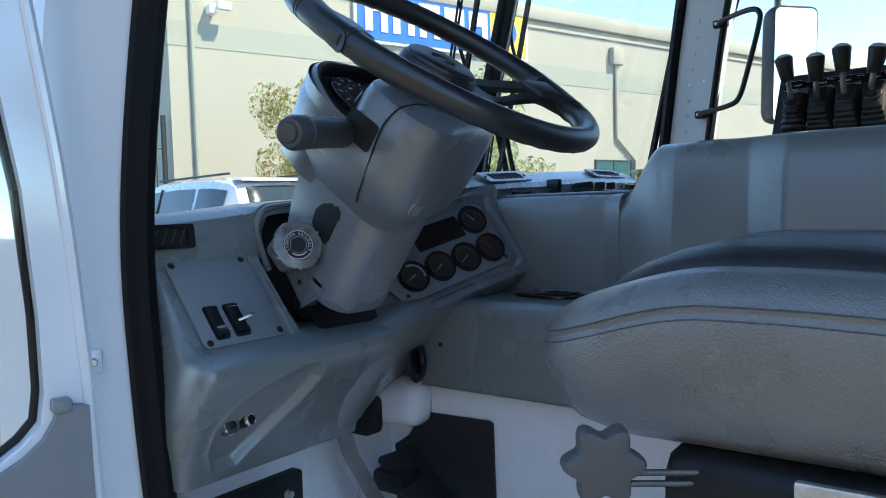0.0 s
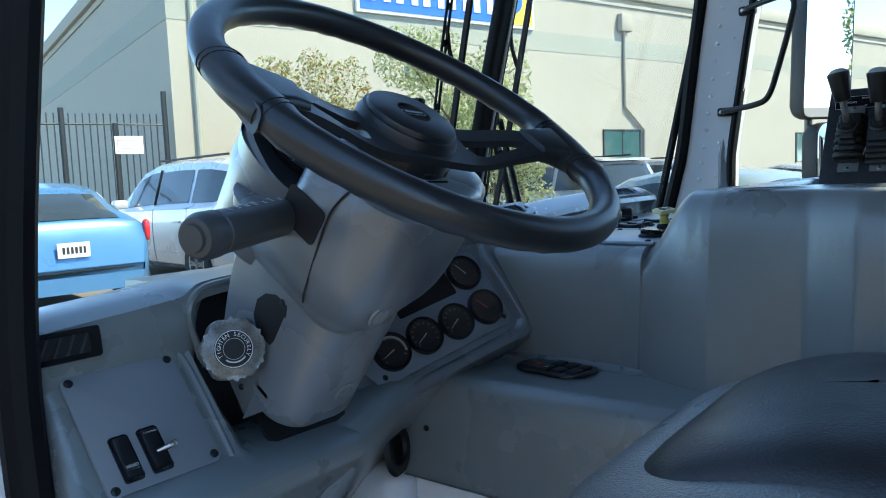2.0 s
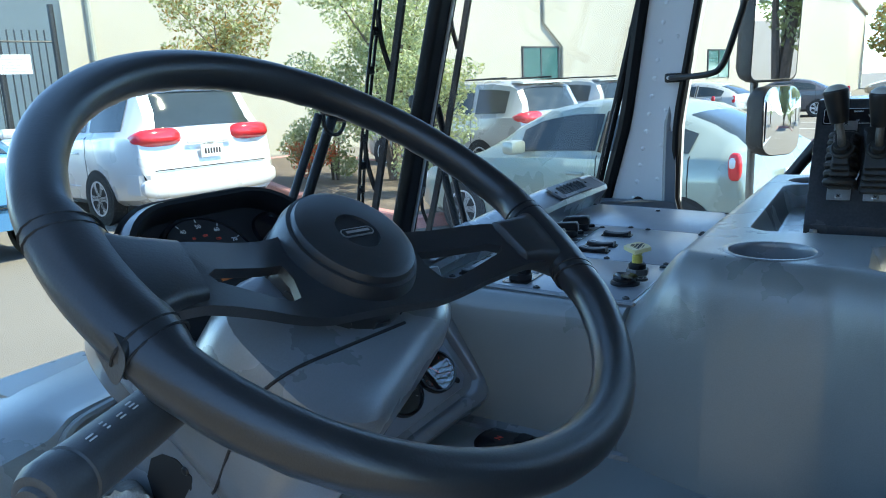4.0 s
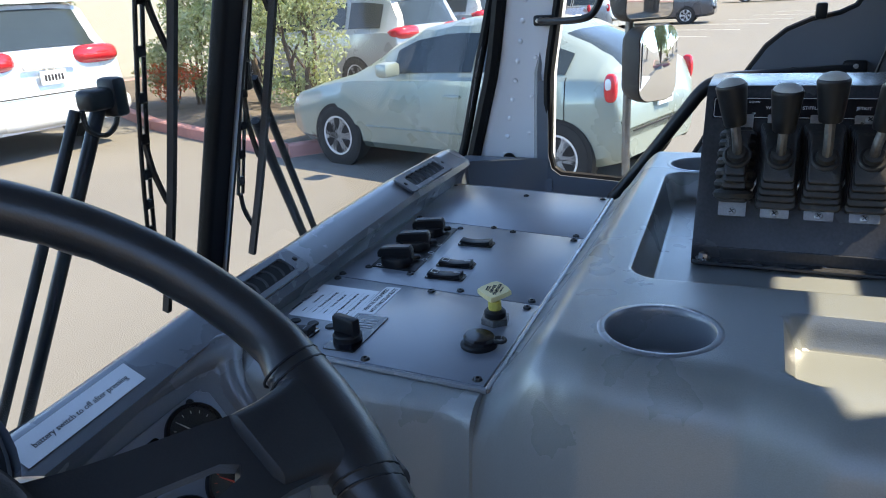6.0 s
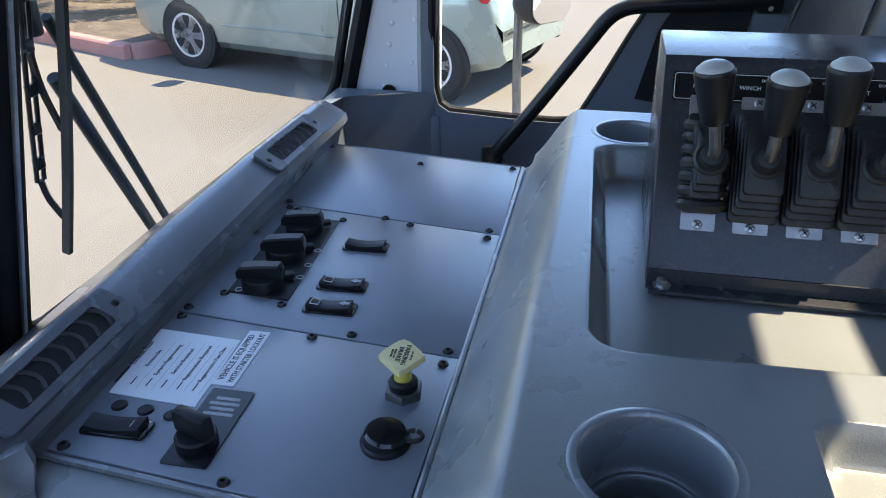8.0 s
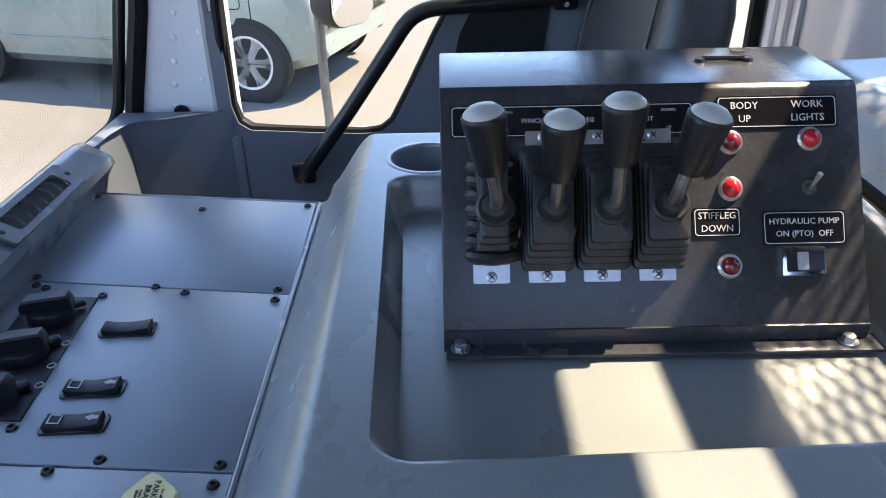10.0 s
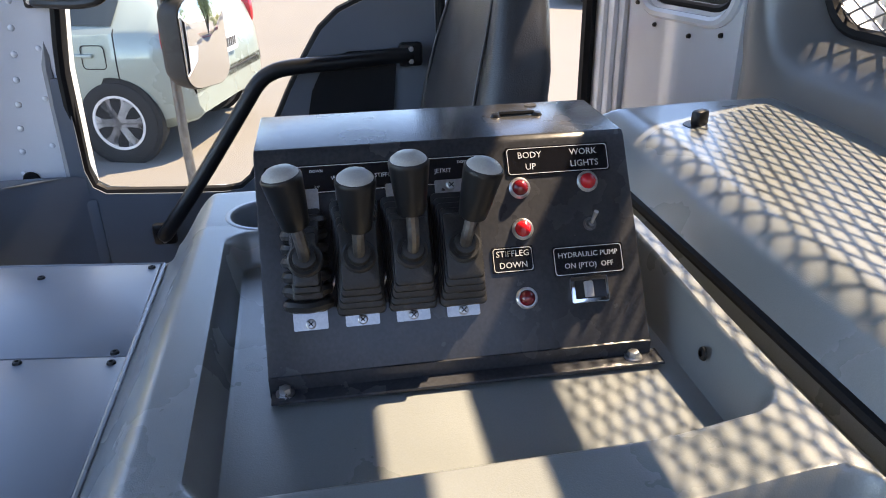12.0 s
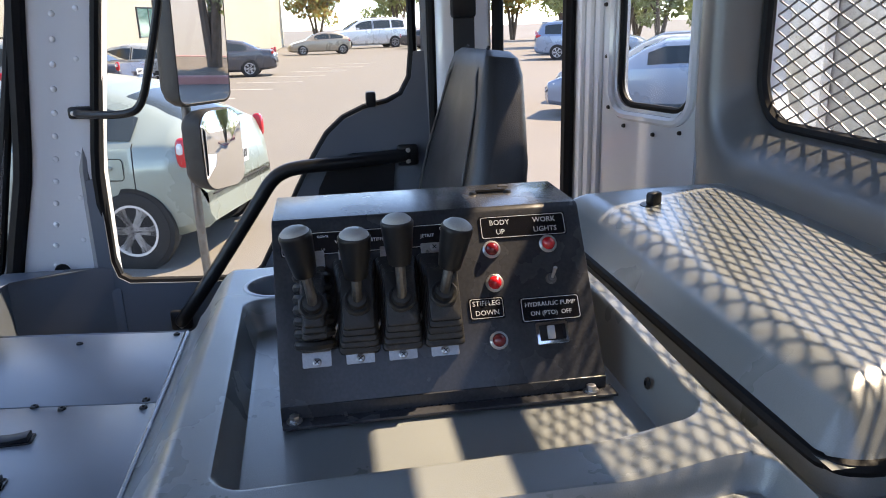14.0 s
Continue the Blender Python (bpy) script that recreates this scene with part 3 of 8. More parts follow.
part("latch_knob", block((1.15, -0.362, 1.636), (1.172, -0.338, 1.672), 0.005), DARK, door_r, "small black lock button")
rail = thing("grab_rail", "bent black tubular grab rail across the passenger door", "grab rail", at=(1.14, -0.1, 1.15))
RAIL = [(1.15, 0.14, 1.145), (1.13, 0.125, 1.165), (1.125, 0.03, 1.29), (1.12, -0.07, 1.43), (1.12, -0.105, 1.478), (1.12, -0.135, 1.5), (1.12, -0.18, 1.51), (1.125, -0.3, 1.516), (1.14, -0.40, 1.52), (1.15, -0.43, 1.52)]
part("tube", tube(smooth_line(RAIL, 6), 0.0165, 14), KNOB, rail, "black powder-coated tube")
for (y, z) in ((-0.43, 1.52), (0.14, 1.148)):
    part("end_plate", block((-0.006, -0.026, -0.026), (0.012, 0.026, 0.026), 0.01, m=pose(1.146, y, z)), KNOB, rail)
    for dz in (-0.013, 0.013):
        part("bolt", lathe([(0, 0.005), (0.005, 0.004), (0.006, 0)], along((1.138, y, z + dz), (-1, 0, 0)), 10), STEEL, rail)
solid("sill_right", block((1.16, 0.27, 0.72), (1.21, 0.53, 1.236), 0.008), LINING, "dark grey front corner lining under the pillar", "trim", "structure")
solid("dash_end_lining", prism([(0.60, 0.505), (1.02, 0.505), (1.09, 0.49), (1.163, 0.285), (1.165, 0.53), (0.60, 0.53)], 0.555, pose(0, 0, 0.74), r=0.012), LINING, "dark grey dash end moulding under the pillar", "trim", "structure")

# belt post behind the passenger door, open doorway, roof rail
post = solid("pillar_rear_right", block((1.12, -0.635, 0.7), (1.21, -0.505, 2.5), 0.02, 3), WHITE, "white post behind the passenger door", "pillar", "structure")
part("seal", tube([(1.125, -0.648, 0.75), (1.125, -0.648, 2.45)], 0.014, 8), SEAL, post)
part("front_seal", tube([(1.15, -0.497, 0.75), (1.15, -0.497, 2.45)], 0.011, 8), SEAL, post)
belt = thing("seat_belt", "black seat belt hanging down the post", "seat belt", at=(1.1, -0.56, 1.4))
part("webbing", block((1.096, -0.588, 1.3), (1.1, -0.54, 2.3), 0.001), RUBBER, belt)
part("guide", block((1.088, -0.592, 1.83), (1.118, -0.536, 1.95), 0.008), DARK, belt)
# Unseen rail, lowered to let in less sky on this side.
solid("wall_right_header", block((1.12, -0.96, 2.26), (1.21, 0.2, 2.5), 0.015), HEADLINER, "dark grey roof rail over the door", "wall", "structure")
part("doorway_seal", tube([PANEL_M @ Vector((plen + 0.005, z, 0.012)) for z in (0.75, 1.6, 2.45)], 0.017, 8), SEAL, side_panel)
solid("sill_doorway", block((1.1, -0.87, 0.66), (1.21, -0.49, 0.95), 0.01), WHITE, "white step panel under the side opening", "wall", "structure")

# left side: jamb, door rubber, header, rear post; open driver's door
solid("wall_left_rear", block((CAB_L, -0.98, 0.66), (CAB_L + 0.06, -0.86, 2.5), 0.02), WHITE, "white post behind the driver's doorway", "wall", "structure")
# Unseen rail, lowered to dim the sky through the driver's doorway.
solid("wall_left_header", block((CAB_L, -0.86, 2.26), (CAB_L + 0.06, 0.3, 2.5), 0.015), HEADLINER, "dark grey roof rail over the driver's door", "wall", "structure")
jz = [0.62, 0.9, 1.15, 1.35, 1.6, 1.9, 2.2, 2.45]
JX = [(0.62, -0.912), (0.95, -0.937), (1.15, -0.948), (1.35, -0.949), (1.6, -0.935), (1.9, -0.92), (2.45, -0.88)]
JY = [(0.62, 0.315), (1.35, 0.325), (1.6, 0.30), (1.9, 0.235), (2.45, 0.10)]
jamb = solid("pillar_left", loft([[(interp(z, JX) - 0.012, interp(z, JY) + 0.012, z), (interp(z, JX) - 0.075, interp(z, JY) + 0.045, z), (interp(z, JX) - 0.095, interp(z, JY) + 0.07, z), (interp(z, JX) - 0.1, interp(z, JY) + 0.2, z), (interp(z, JX), interp(z, JY) + 0.2, z)] for z in jz]), WHITE, "white left windscreen pillar and door jamb", "pillar", "structure")
part("door_seal", tube(smooth_line([(interp(z, JX), interp(z, JY), z) for z in jz], 4), 0.021, 10), SEAL, jamb, "thick black bulb seal of the doorway")
part("striker", block((-0.012, -0.004, -0.016), (0.012, 0.004, 0.016), 0.004, m=frame_from((-1.003, 0.352, 1.178), (0.9, -0.43, 0), (0.43, 0.9, 0))), WHITE, jamb)
part("striker_screw", lathe([(0, 0.004), (0.004, 0.004), (0.0055, 0.001), (0.0055, 0)], along((-1.005, 0.346, 1.178), (-0.43, -0.9, 0)), 12), STEEL, jamb)
door_l = thing("door_left", "white driver's door swung wide open with grey lining and clear window", "door", kind="structure", at=(-1.06, 0.3, 0.7))
DM = frame_from((-1.066, 0.285, 0), (-0.97, 0.24, 0), (0, 0, 1))
LW = [(0.026, 1.25), (0.025, 1.165), (0.03, 1.13), (0.048, 1.11), (0.072, 1.094), (0.12, 1.085), (0.82, 1.08), (0.82, 2.26), (0.18, 2.26), (0.115, 1.95), (0.07, 1.65), (0.05, 1.49), (0.035, 1.39)]
DOOR_EDGE = [(-0.03, 0.6), (-0.03, 1.03), (-0.024, 1.19), (-0.014, 1.336), (-0.005, 1.43), (0.012, 1.56), (0.03, 1.7), (0.075, 1.98), (0.145, 2.36)]
part("panel", prism([(0.9, 0.6), (0.9, 2.36)] + DOOR_EDGE[::-1], 0.05, DM, holes=[LW]), WHITE, door_l, "white door frame")
part("lining", prism([(-0.022, 0.62), (0.88, 0.62), (0.88, 1.09), (0.12, 1.078), (0.075, 1.085), (0.05, 1.098), (0.03, 1.115), (0.018, 1.135), (0.012, 1.152), (-0.018, 1.146)], -0.014, DM, r=0.0), PANEL_LIGHT, door_l, "light grey door lining")
part("edge_flange", tube([DM @ Vector((u + 0.005, z, -0.003)) for u, z in DOOR_EDGE], 0.007, 8), WHITE, door_l, "white folded door edge")
part("pull_notch", block((0.0, 1.143, -0.02), (0.02, 1.158, 0.0), 0.003, m=DM), PANEL_LIGHT, door_l)
part("pane", prism(LW, 0.005, DM @ Matrix.Translation((0, 0, 0.02))), WINDOW, door_l).visible_shadow = False
part("seal", tube([DM @ Vector((x, y, 0.03)) for x, y in LW], 0.008, 8, close=True), SEAL, door_l)

# ---- engine cover with trays and cup holders ----
PZ = 1.38
EDGE = [(-0.72, -0.315), (-0.3, -0.315), (-0.24, -0.285), (-0.12, -0.27), (-0.05, -0.25), (0.02, -0.226), (0.4, -0.222)]


def rect_sd(x, y, x0, y0, x1, y1, r):
    qx, qy = abs(x - (x0 + x1) / 2) - (x1 - x0) / 2 + r, abs(y - (y0 + y1) / 2) - (y1 - y0) / 2 + r
    return math.hypot(max(qx, 0), max(qy, 0)) + min(max(qx, qy), 0) - r


def skew(u, v):
    """The tray lies slightly askew to the cab, and the skin's grid with it."""
    near = smoothstep(-0.12, -0.07, u) * smoothstep(0.15, 0.02, u) * smoothstep(-0.62, -0.57, v) * smoothstep(-0.06, -0.12, v)
    side = smoothstep(-0.45, -0.2, v) * smoothstep(-0.07, -0.11, v) * smoothstep(-0.12, -0.06, u) * smoothstep(0.43, 0.4, u)
    return u - 0.0316 * (v + 0.286) * near, v - 0.0318 * (0.17 - u) * side


def cover_z(u, v):
    x, y = skew(u, v)
    rise = smoothstep(-0.008, -0.085, y)
    z = 1.3745 + (1.455 - 1.3745) * rise
    z += (0.014 + 0.012 * smoothstep(-0.05, 0.3, x)) * smoothstep(-0.46, -0.575, y)
    # hollows
    tray = smoothstep(0.004, -0.017, rect_sd(u, v, -0.056, -0.574, 0.395, -0.12, 0.03))
    z -= 0.04 * tray + (z - 1.455) * tray
    for cx, cy in ((-0.18, -0.171), (0.455, -0.158)):
        z -= 0.085 * smoothstep(0.002, -0.003, math.hypot(x - cx, y - cy) - 0.0485)
    z -= 0.03 * smoothstep(0.004, -0.009, rect_sd(x, y, -0.242, -0.588, -0.118, -0.274, 0.022))
    z -= max(z - 1.432, 0) * smoothstep(-0.592, -0.6, y)
    # rounded fall to the driver's and passenger's footwells
    r = 0.055 if y < -0.01 else 0.03
    d = interp(y, EDGE) + r - x
    if d > 0:
        z -= r - math.sqrt(max(r * r - min(d, r * 0.96) ** 2, 0)) + max(d - r * 0.96, 0) * 9.0
    far = 0.515 + 0.03 * smoothstep(0.0, 0.3, y) if y > -0.02 else 0.56 + 0.06 * smoothstep(-0.5, -0.62, y)
    d = x - far + 0.02
    if d > 0:
        z -= 0.02 - math.sqrt(max(0.0004 - min(d, 0.0195) ** 2, 0)) + max(d - 0.0195, 0) * 9.0
    return max(z, 1.0)


def fine(a, b, step, extra):
    out = [a + i * step for i in range(int((b - a) / step) + 1)]
    for lo, hi, s in extra:
        out += [lo + i * s for i in range(int((hi - lo) / s) + 1)]
    out = sorted(set(round(v, 4) for v in out))
    return [v for i, v in enumerate(out) if i == 0 or v - out[i - 1] > 0.0009]


skin = height_field(fine(-0.36, 0.64, 0.006, ((-0.25, -0.1, 0.003), (-0.08, -0.035, 0.0025), (0.37, 0.52, 0.003))), fine(-0.69, 0.335, 0.006, ((-0.61, -0.55, 0.002), (-0.225, -0.09, 0.0025), (-0.09, 0.0, 0.004))), cover_z)
for vert in skin.verts:
    vert.co.x, vert.co.y = skew(vert.co.x, vert.co.y)
cover = solid("engine_cover", skin, GREY, "grey moulded engine cover with tray and cup holders", "engine cover")

CUP = [(0.0545, -0.0006), (0.053, 0.0005), (0.0495, 0.0008), (0.0475, 0.0006), (0.0464, -0.0006), (0.0456, -0.0026), (0.0451, -0.006), (0.0436, -0.040), (0.0428, -0.0435), (0.0412, -0.0455), (0.0385, -0.0455), (0.037, -0.047), (0.0362, -0.05), (0.035, -0.066), (0.033, -0.068), (0.0, -0.0685)]
for cx, cy in ((-0.18, -0.171), (0.455, -0.158)):
    part("cup_holder", lathe(CUP, pose(cx, cy, 1.455), 56, closed=False), GREY_SMOOTH, cover, "round stepped cup holder")


def shelf_z(x, y):
    z = 1.192
    for d, r in ((-0.405 - x + 0.03, 0.03),):
        if d > 0:
            z -= r - math.sqrt(max(r * r - min(d, r * 0.97) ** 2, 0)) + max(d - r * 0.97, 0) * 12
    return max(z, 1.036)


part("ledge", height_field(fine(-0.425, -0.2, 0.006, ()), fine(-0.62, 0.34, 0.03, ()), shelf_z), GREY, cover, "lower grey ledge of the cover")
part("ledge_screw", lathe([(0, 0.003), (0.004, 0.002), (0.005, 0)], along((-0.409, 0.262, 1.11), (-1, 0, 0)), 10), SCREW, cover)
part("tray_screw", lathe([(0.0025, -0.001), (0.003, 0.003), (0.006, 0.002), (0.0068, 0)], along((0.06, -0.563, 1.446), (0, 1, 0.15)), 12), SCREW, cover)
part("duct", block((-0.455, 0.29, 0.955), (-0.385, 0.405, 1.045), 0.03, 4), WHITE_FLOOR, cover, "white moulded duct under the dash")
tunnel = solid("tunnel_wall", block((-0.395, -0.8, 0.7), (-0.33, 0.42, 1.042), 0.008), WHITE_FLOOR, "white painted side of the engine tunnel", "wall", "structure")
solid("footwell_front", block((-1.0, 0.40, 0.7), (-0.33, 0.44, 1.25), 0.01), WHITE_FLOOR, "white painted front wall of the footwell", "wall", "structure")
solid("rubber_mat", prism([(0.158, 0.978), (0.166, 0.982), (0.308, 0.978), (0.318, 0.972), (0.352, 0.925), (0.385, 0.905), (0.385, 0.74), (0.155, 0.74)], 0.006, yz(-0.4016), r=0.002), RUBBER, "black rubber pad on the white tunnel wall", "mat")


# hinged lid behind the tray
def lid_z(x, y):
    s = rect_sd(x, y, -0.155, -1.05, 0.62, -0.622, 0.03)
    t = max(-s, 0)
    low = 1.472
    top = 1.53 + 0.008 * smoothstep(-0.05, 0.45, x) + 0.004 * smoothstep(-0.66, -0.8, y)
    h = top - low
    ramp = 1.75 * t if t < 0.66 * h / 1.75 else 0.66 * h + 0.34 * h * (1 - max(1 - (t - 0.66 * h / 1.75) / 0.042, 0) ** 2)
    return low + min(ramp, h)


lid = solid("access_hatch", height_field(fine(-0.157, 0.622, 0.007, ((-0.157, -0.1, 0.003),)), fine(-0.955, -0.62, 0.007, ((-0.68, -0.62, 0.003),)), lid_z), GREY, "domed grey engine access hatch behind the tray", "hatch")
part("seal", tube(smooth_line([(0.62, -0.624, 1.468), (0.3, -0.624, 1.468), (0.1, -0.624, 1.468), (-0.11, -0.625, 1.468), (-0.138, -0.63, 1.468), (-0.152, -0.645, 1.468), (-0.156, -0.7, 1.468), (-0.156, -0.93, 1.468)], 5), 0.0075, 8), SEAL, lid, "black rubber edge of the hatch")
part("skirt", block((-0.145, -0.95, 1.39), (0.61, -0.632, 1.475), 0.03, 3), GREY, lid)
part("latch_plate", lathe([(0, 0.002), (0.02, 0.002), (0.022, 0.0)], pose(0.448, -0.738, 1.5385, 0, -3, 0), 20), DARK, lid)
part("latch", block((-0.008, -0.012, 0), (0.008, 0.012, 0.022), 0.005, m=pose(0.448, -0.738, 1.539, 0, 0, 30)), DARK, lid, "black quarter-turn latch")
part("rim_bolt", lathe([(0, 0.005), (0.004, 0.004), (0.006, 0.0)], pose(-0.15, -0.6155, 1.44), 10), STEEL, cover)
solid("rear_ledge", block((-0.99, -0.96, 1.25), (0.79, -0.90, 1.40), 0.02), GREY, "grey ledge under the rear lining", "trim", "structure")
solid("cover_rear_side", block((-0.2, -0.97, 0.72), (0.6, -0.6, 1.385), 0.02), GREY, "grey engine housing under the lid", "engine housing", "structure")
solid("cover_core", block((-0.26, -0.6, 0.72), (0.58, 0.33, 1.2), 0.01), GREY_SMOOTH, "grey engine housing under the cover", "engine housing", "structure")

# ---- dashboard ----
STRIP = [(0.31, 1.355), (0.297, 1.392), (0.283, 1.412), (0.286, 1.4225), (0.318, 1.4405), (0.328, 1.4435), (0.337, 1.4415), (0.346, 1.433), (0.355, 1.419), (0.37, 1.395), (0.42, 1.36), (0.5, 1.32), (0.31, 1.32)]
dash = thing("dashboard", "grey moulded dashboard with vents under the windscreen", "dashboard", at=(-0.2, 0.4, 1.2))


def strip_drop(x):
    """The strip falls towards the driver's side."""
    return interp(x, [(-0.56, -0.052), (-0.38, -0.036), (-0.29, -0.028), (-0.2, -0.021), (-0.12, -0.016), (0.0, -0.013), (0.1, -0.007), (0.3, 0.0), (0.6, 0.0)])


xs = [-0.56, -0.5, -0.4, -0.3, -0.25, -0.24, -0.23, -0.22, -0.2, -0.1, 0.0, 0.1, 0.2, 0.3, 0.4, 0.54, 0.572, 0.585, 0.592]
secs = []
for x in xs:
    k = interp(x, [(-0.56, 0.0), (0.54, 0.0), (0.572, 0.12), (0.585, 0.4), (0.592, 0.9)])
    under = smoothstep(-0.22, -0.25, x)
    row = []
    for (y, z), (y2, z2) in zip(STRIP, [(0.335, 1.36), (0.305, 1.398), (0.291, 1.416)] + STRIP[3:-1] + [(0.345, 1.32)]):
        y, z = y + (y2 - y) * under, z + (z2 - z) * under
        row.append((x, y + (0.36 - y) * k * 0.5, z + (1.39 - z) * k * (0.5 if z > 1.39 else 0) + strip_drop(x)))
    secs.append(row)
part("vent_strip", loft(secs), STRIP_GREY, dash, "raised grey strip with air vents")


def vent(x0, x1):
    m = frame_from(((x0 + x1) / 2, 0.3035, 1.4345 + strip_drop((x0 + x1) / 2)), (x1 - x0, 0, strip_drop(x1) - strip_drop(x0)), (0, 0.037, 0.0205))
    h = (x1 - x0) / 2
    v = part("vent", prism(round_rect(-h, -0.021, h, 0.021, 0.005), 0.004, m, holes=[round_rect(-h * 0.72, -0.013, h * 0.72, 0.013, 0.005)], r=0.0008), STRIP_GREY, dash, "dark grey louvred air vent")
    part("well", prism(round_rect(-h * 0.74, -0.014, h * 0.74, 0.014, 0.005), 0.0012, m), SHADE_BLACK, v)
    n = 7
    for i in range(n):
        u = -h * 0.72 + (i + 0.5) * h * 1.44 / n
        bow = [m @ Vector((u + 0.006 * (1 - (w / 0.0125) ** 2), w, 0.0045)) for w in (-0.0125, -0.008, -0.004, 0, 0.004, 0.008, 0.0125)]
        part("slat", tube(bow, 0, section=[(-0.0016, -0.0005), (0.0016, -0.0005), (0.0016, 0.0005), (-0.0016, 0.0005)]), SLAT, v, "curved black slat")
    for s in (-1, 1):
        part("screw", lathe([(0, 0.002), (0.003, 0.0015), (0.0038, 0)], m @ pose(s * h * 0.9, 0, 0.004), 10), SCREW, v)


vent(-0.198, -0.028)
vent(0.295, 0.475)
# label on the strip
lm = frame_from((-0.381, 0.3085, 1.4365 + strip_drop(-0.381)), (1, 0, 0.085), (0, 0.037, 0.0205))
lab = part("label", prism(round_rect(-0.068, -0.014, 0.068, 0.014, 0.001), 0.0006, lm @ Matrix.Translation((0, 0, -0.0002))), WHITE_LABEL, dash, "white printed label")
part("text", text_bm("battery switch to off after pressing", 0.0084, lm @ Matrix.Translation((0.003, 0, 0.0006)), width=0.108), INK, lab)

# left part of the dash
LEFT = [(0.34, 1.28), (0.342, 1.325), (0.352, 1.343), (0.372, 1.352), (0.40, 1.356), (0.44, 1.355), (0.53, 1.335), (0.53, 1.0), (0.40, 1.0)]
secs = []
for x in [-0.957, -0.95, -0.9, -0.86, -0.82, -0.79, -0.77, -0.758, -0.75, -0.745, -0.74, -0.735, -0.728, -0.72, -0.7, -0.67, -0.63, -0.6]:
    k = interp(x, [(-0.957, -0.004), (-0.87, 0.004), (-0.80, 0.009), (-0.74, 0.015), (-0.70, 0.019), (-0.6, 0.024)])
    up = smoothstep(-0.752, -0.722, x)
    row = []
    for y, z in LEFT:
        z += k if z > 1.3 else 0
        if z < 1.33:
            y, z = y + (0.35 - y) * up * (y < 0.5), z + (1.366 - z) * up
        elif z < 1.345 + k and y < 0.36:
            z += 0.012 * up
        row.append((x, y, z))
    secs.append(row)
part("left_top", loft(secs), GREY, dash, "grey dash top left of the column")
part("cavity_lip", tube(smooth_line([(-0.728, 0.343, 1.27), (-0.741, 0.343, 1.305), (-0.747, 0.343, 1.333), (-0.741, 0.343, 1.352), (-0.725, 0.345, 1.364), (-0.69, 0.349, 1.368), (-0.63, 0.352, 1.371)], 5), 0.005, 8), GREY, dash, "rounded lip of the cavity beside the column")
lv_m = frame_from((-0.905, 0.3405, 1.3285), (1, 0, 0), (0, 0.12, 1))
lvent = part("left_vent", prism(round_rect(-0.046, -0.0165, 0.046, 0.0165, 0.004), 0.005, lv_m, holes=[round_rect(-0.036, -0.011, 0.036, 0.011, 0.003)]), BLACK_GLOSS, dash, "black demister vent")
part("well", prism(round_rect(-0.037, -0.012, 0.037, 0.012, 0.003), 0.0015, lv_m), SHADE_BLACK, lvent)
for i in range(5):
    part("slat", block((-0.0008, -0.011, 0.0012), (0.0008, 0.011, 0.0052), 0.0003, 1, lv_m @ pose(-0.028 + i * 0.014, 0, 0, 0, 0, -25)), SLAT, lvent)

# switch box below it: sloping face with a recessed plate, ledge and hollowed lower skirt, in one skin
SW = [(0.40, 1.325), (0.366, 1.322), (0.354, 1.312), (0.3525, 1.300), (0.3234, 1.264), (0.292, 1.2255), (0.2605, 1.187), (0.24, 1.1815), (0.205, 1.176), (0.194, 1.169), (0.192, 1.158), (0.196, 1.147), (0.203, 1.136), (0.211, 1.125), (0.2205, 1.113), (0.23, 1.1), (0.2395, 1.088), (0.249, 1.076), (0.2565, 1.064), (0.264, 1.052), (0.2705, 1.04), (0.276, 1.028), (0.281, 1.014), (0.285, 1.0), (0.40, 1.0)]
LOWB = [(0.40, 1.13), (0.385, 1.16), (0.365, 1.175), (0.345, 1.181), (0.325, 1.184), (0.30, 1.186), (0.275, 1.187)]
SW = SW[:11] + [tuple(p + (q - p) * k / 4 for p, q in zip(a, b)) for a, b in zip(SW[10:-2], SW[11:-1]) for k in (1, 2, 3, 4)] + SW[-1:]
HOLLOW = [(-0.908, 1.015), (-0.925, 1.05), (-0.92, 1.085), (-0.89, 1.118), (-0.84, 1.139), (-0.79, 1.15), (-0.757, 1.147), (-0.75, 1.128), (-0.77, 1.09), (-0.815, 1.045), (-0.86, 1.016)]


def hollow_depth(x, z):
    """How far the key hollow lies behind the skirt."""
    near, inside = 9.0, False
    for (x0, z0), (x1, z1) in zip(HOLLOW, HOLLOW[1:] + HOLLOW[:1]):
        f = min(max(((x - x0) * (x1 - x0) + (z - z0) * (z1 - z0)) / ((x1 - x0) ** 2 + (z1 - z0) ** 2), 0), 1)
        near = min(near, math.hypot(x - x0 - f * (x1 - x0), z - z0 - f * (z1 - z0)))
        if (z0 > z) != (z1 > z) and x < (x1 - x0) * (z - z0) / (z1 - z0) + x0:
            inside = not inside
    d = near if inside else -near
    return 0.014 * smoothstep(-0.002, 0.013, d) - 0.0022 * math.exp(-((d + 0.003) / 0.0035) ** 2)


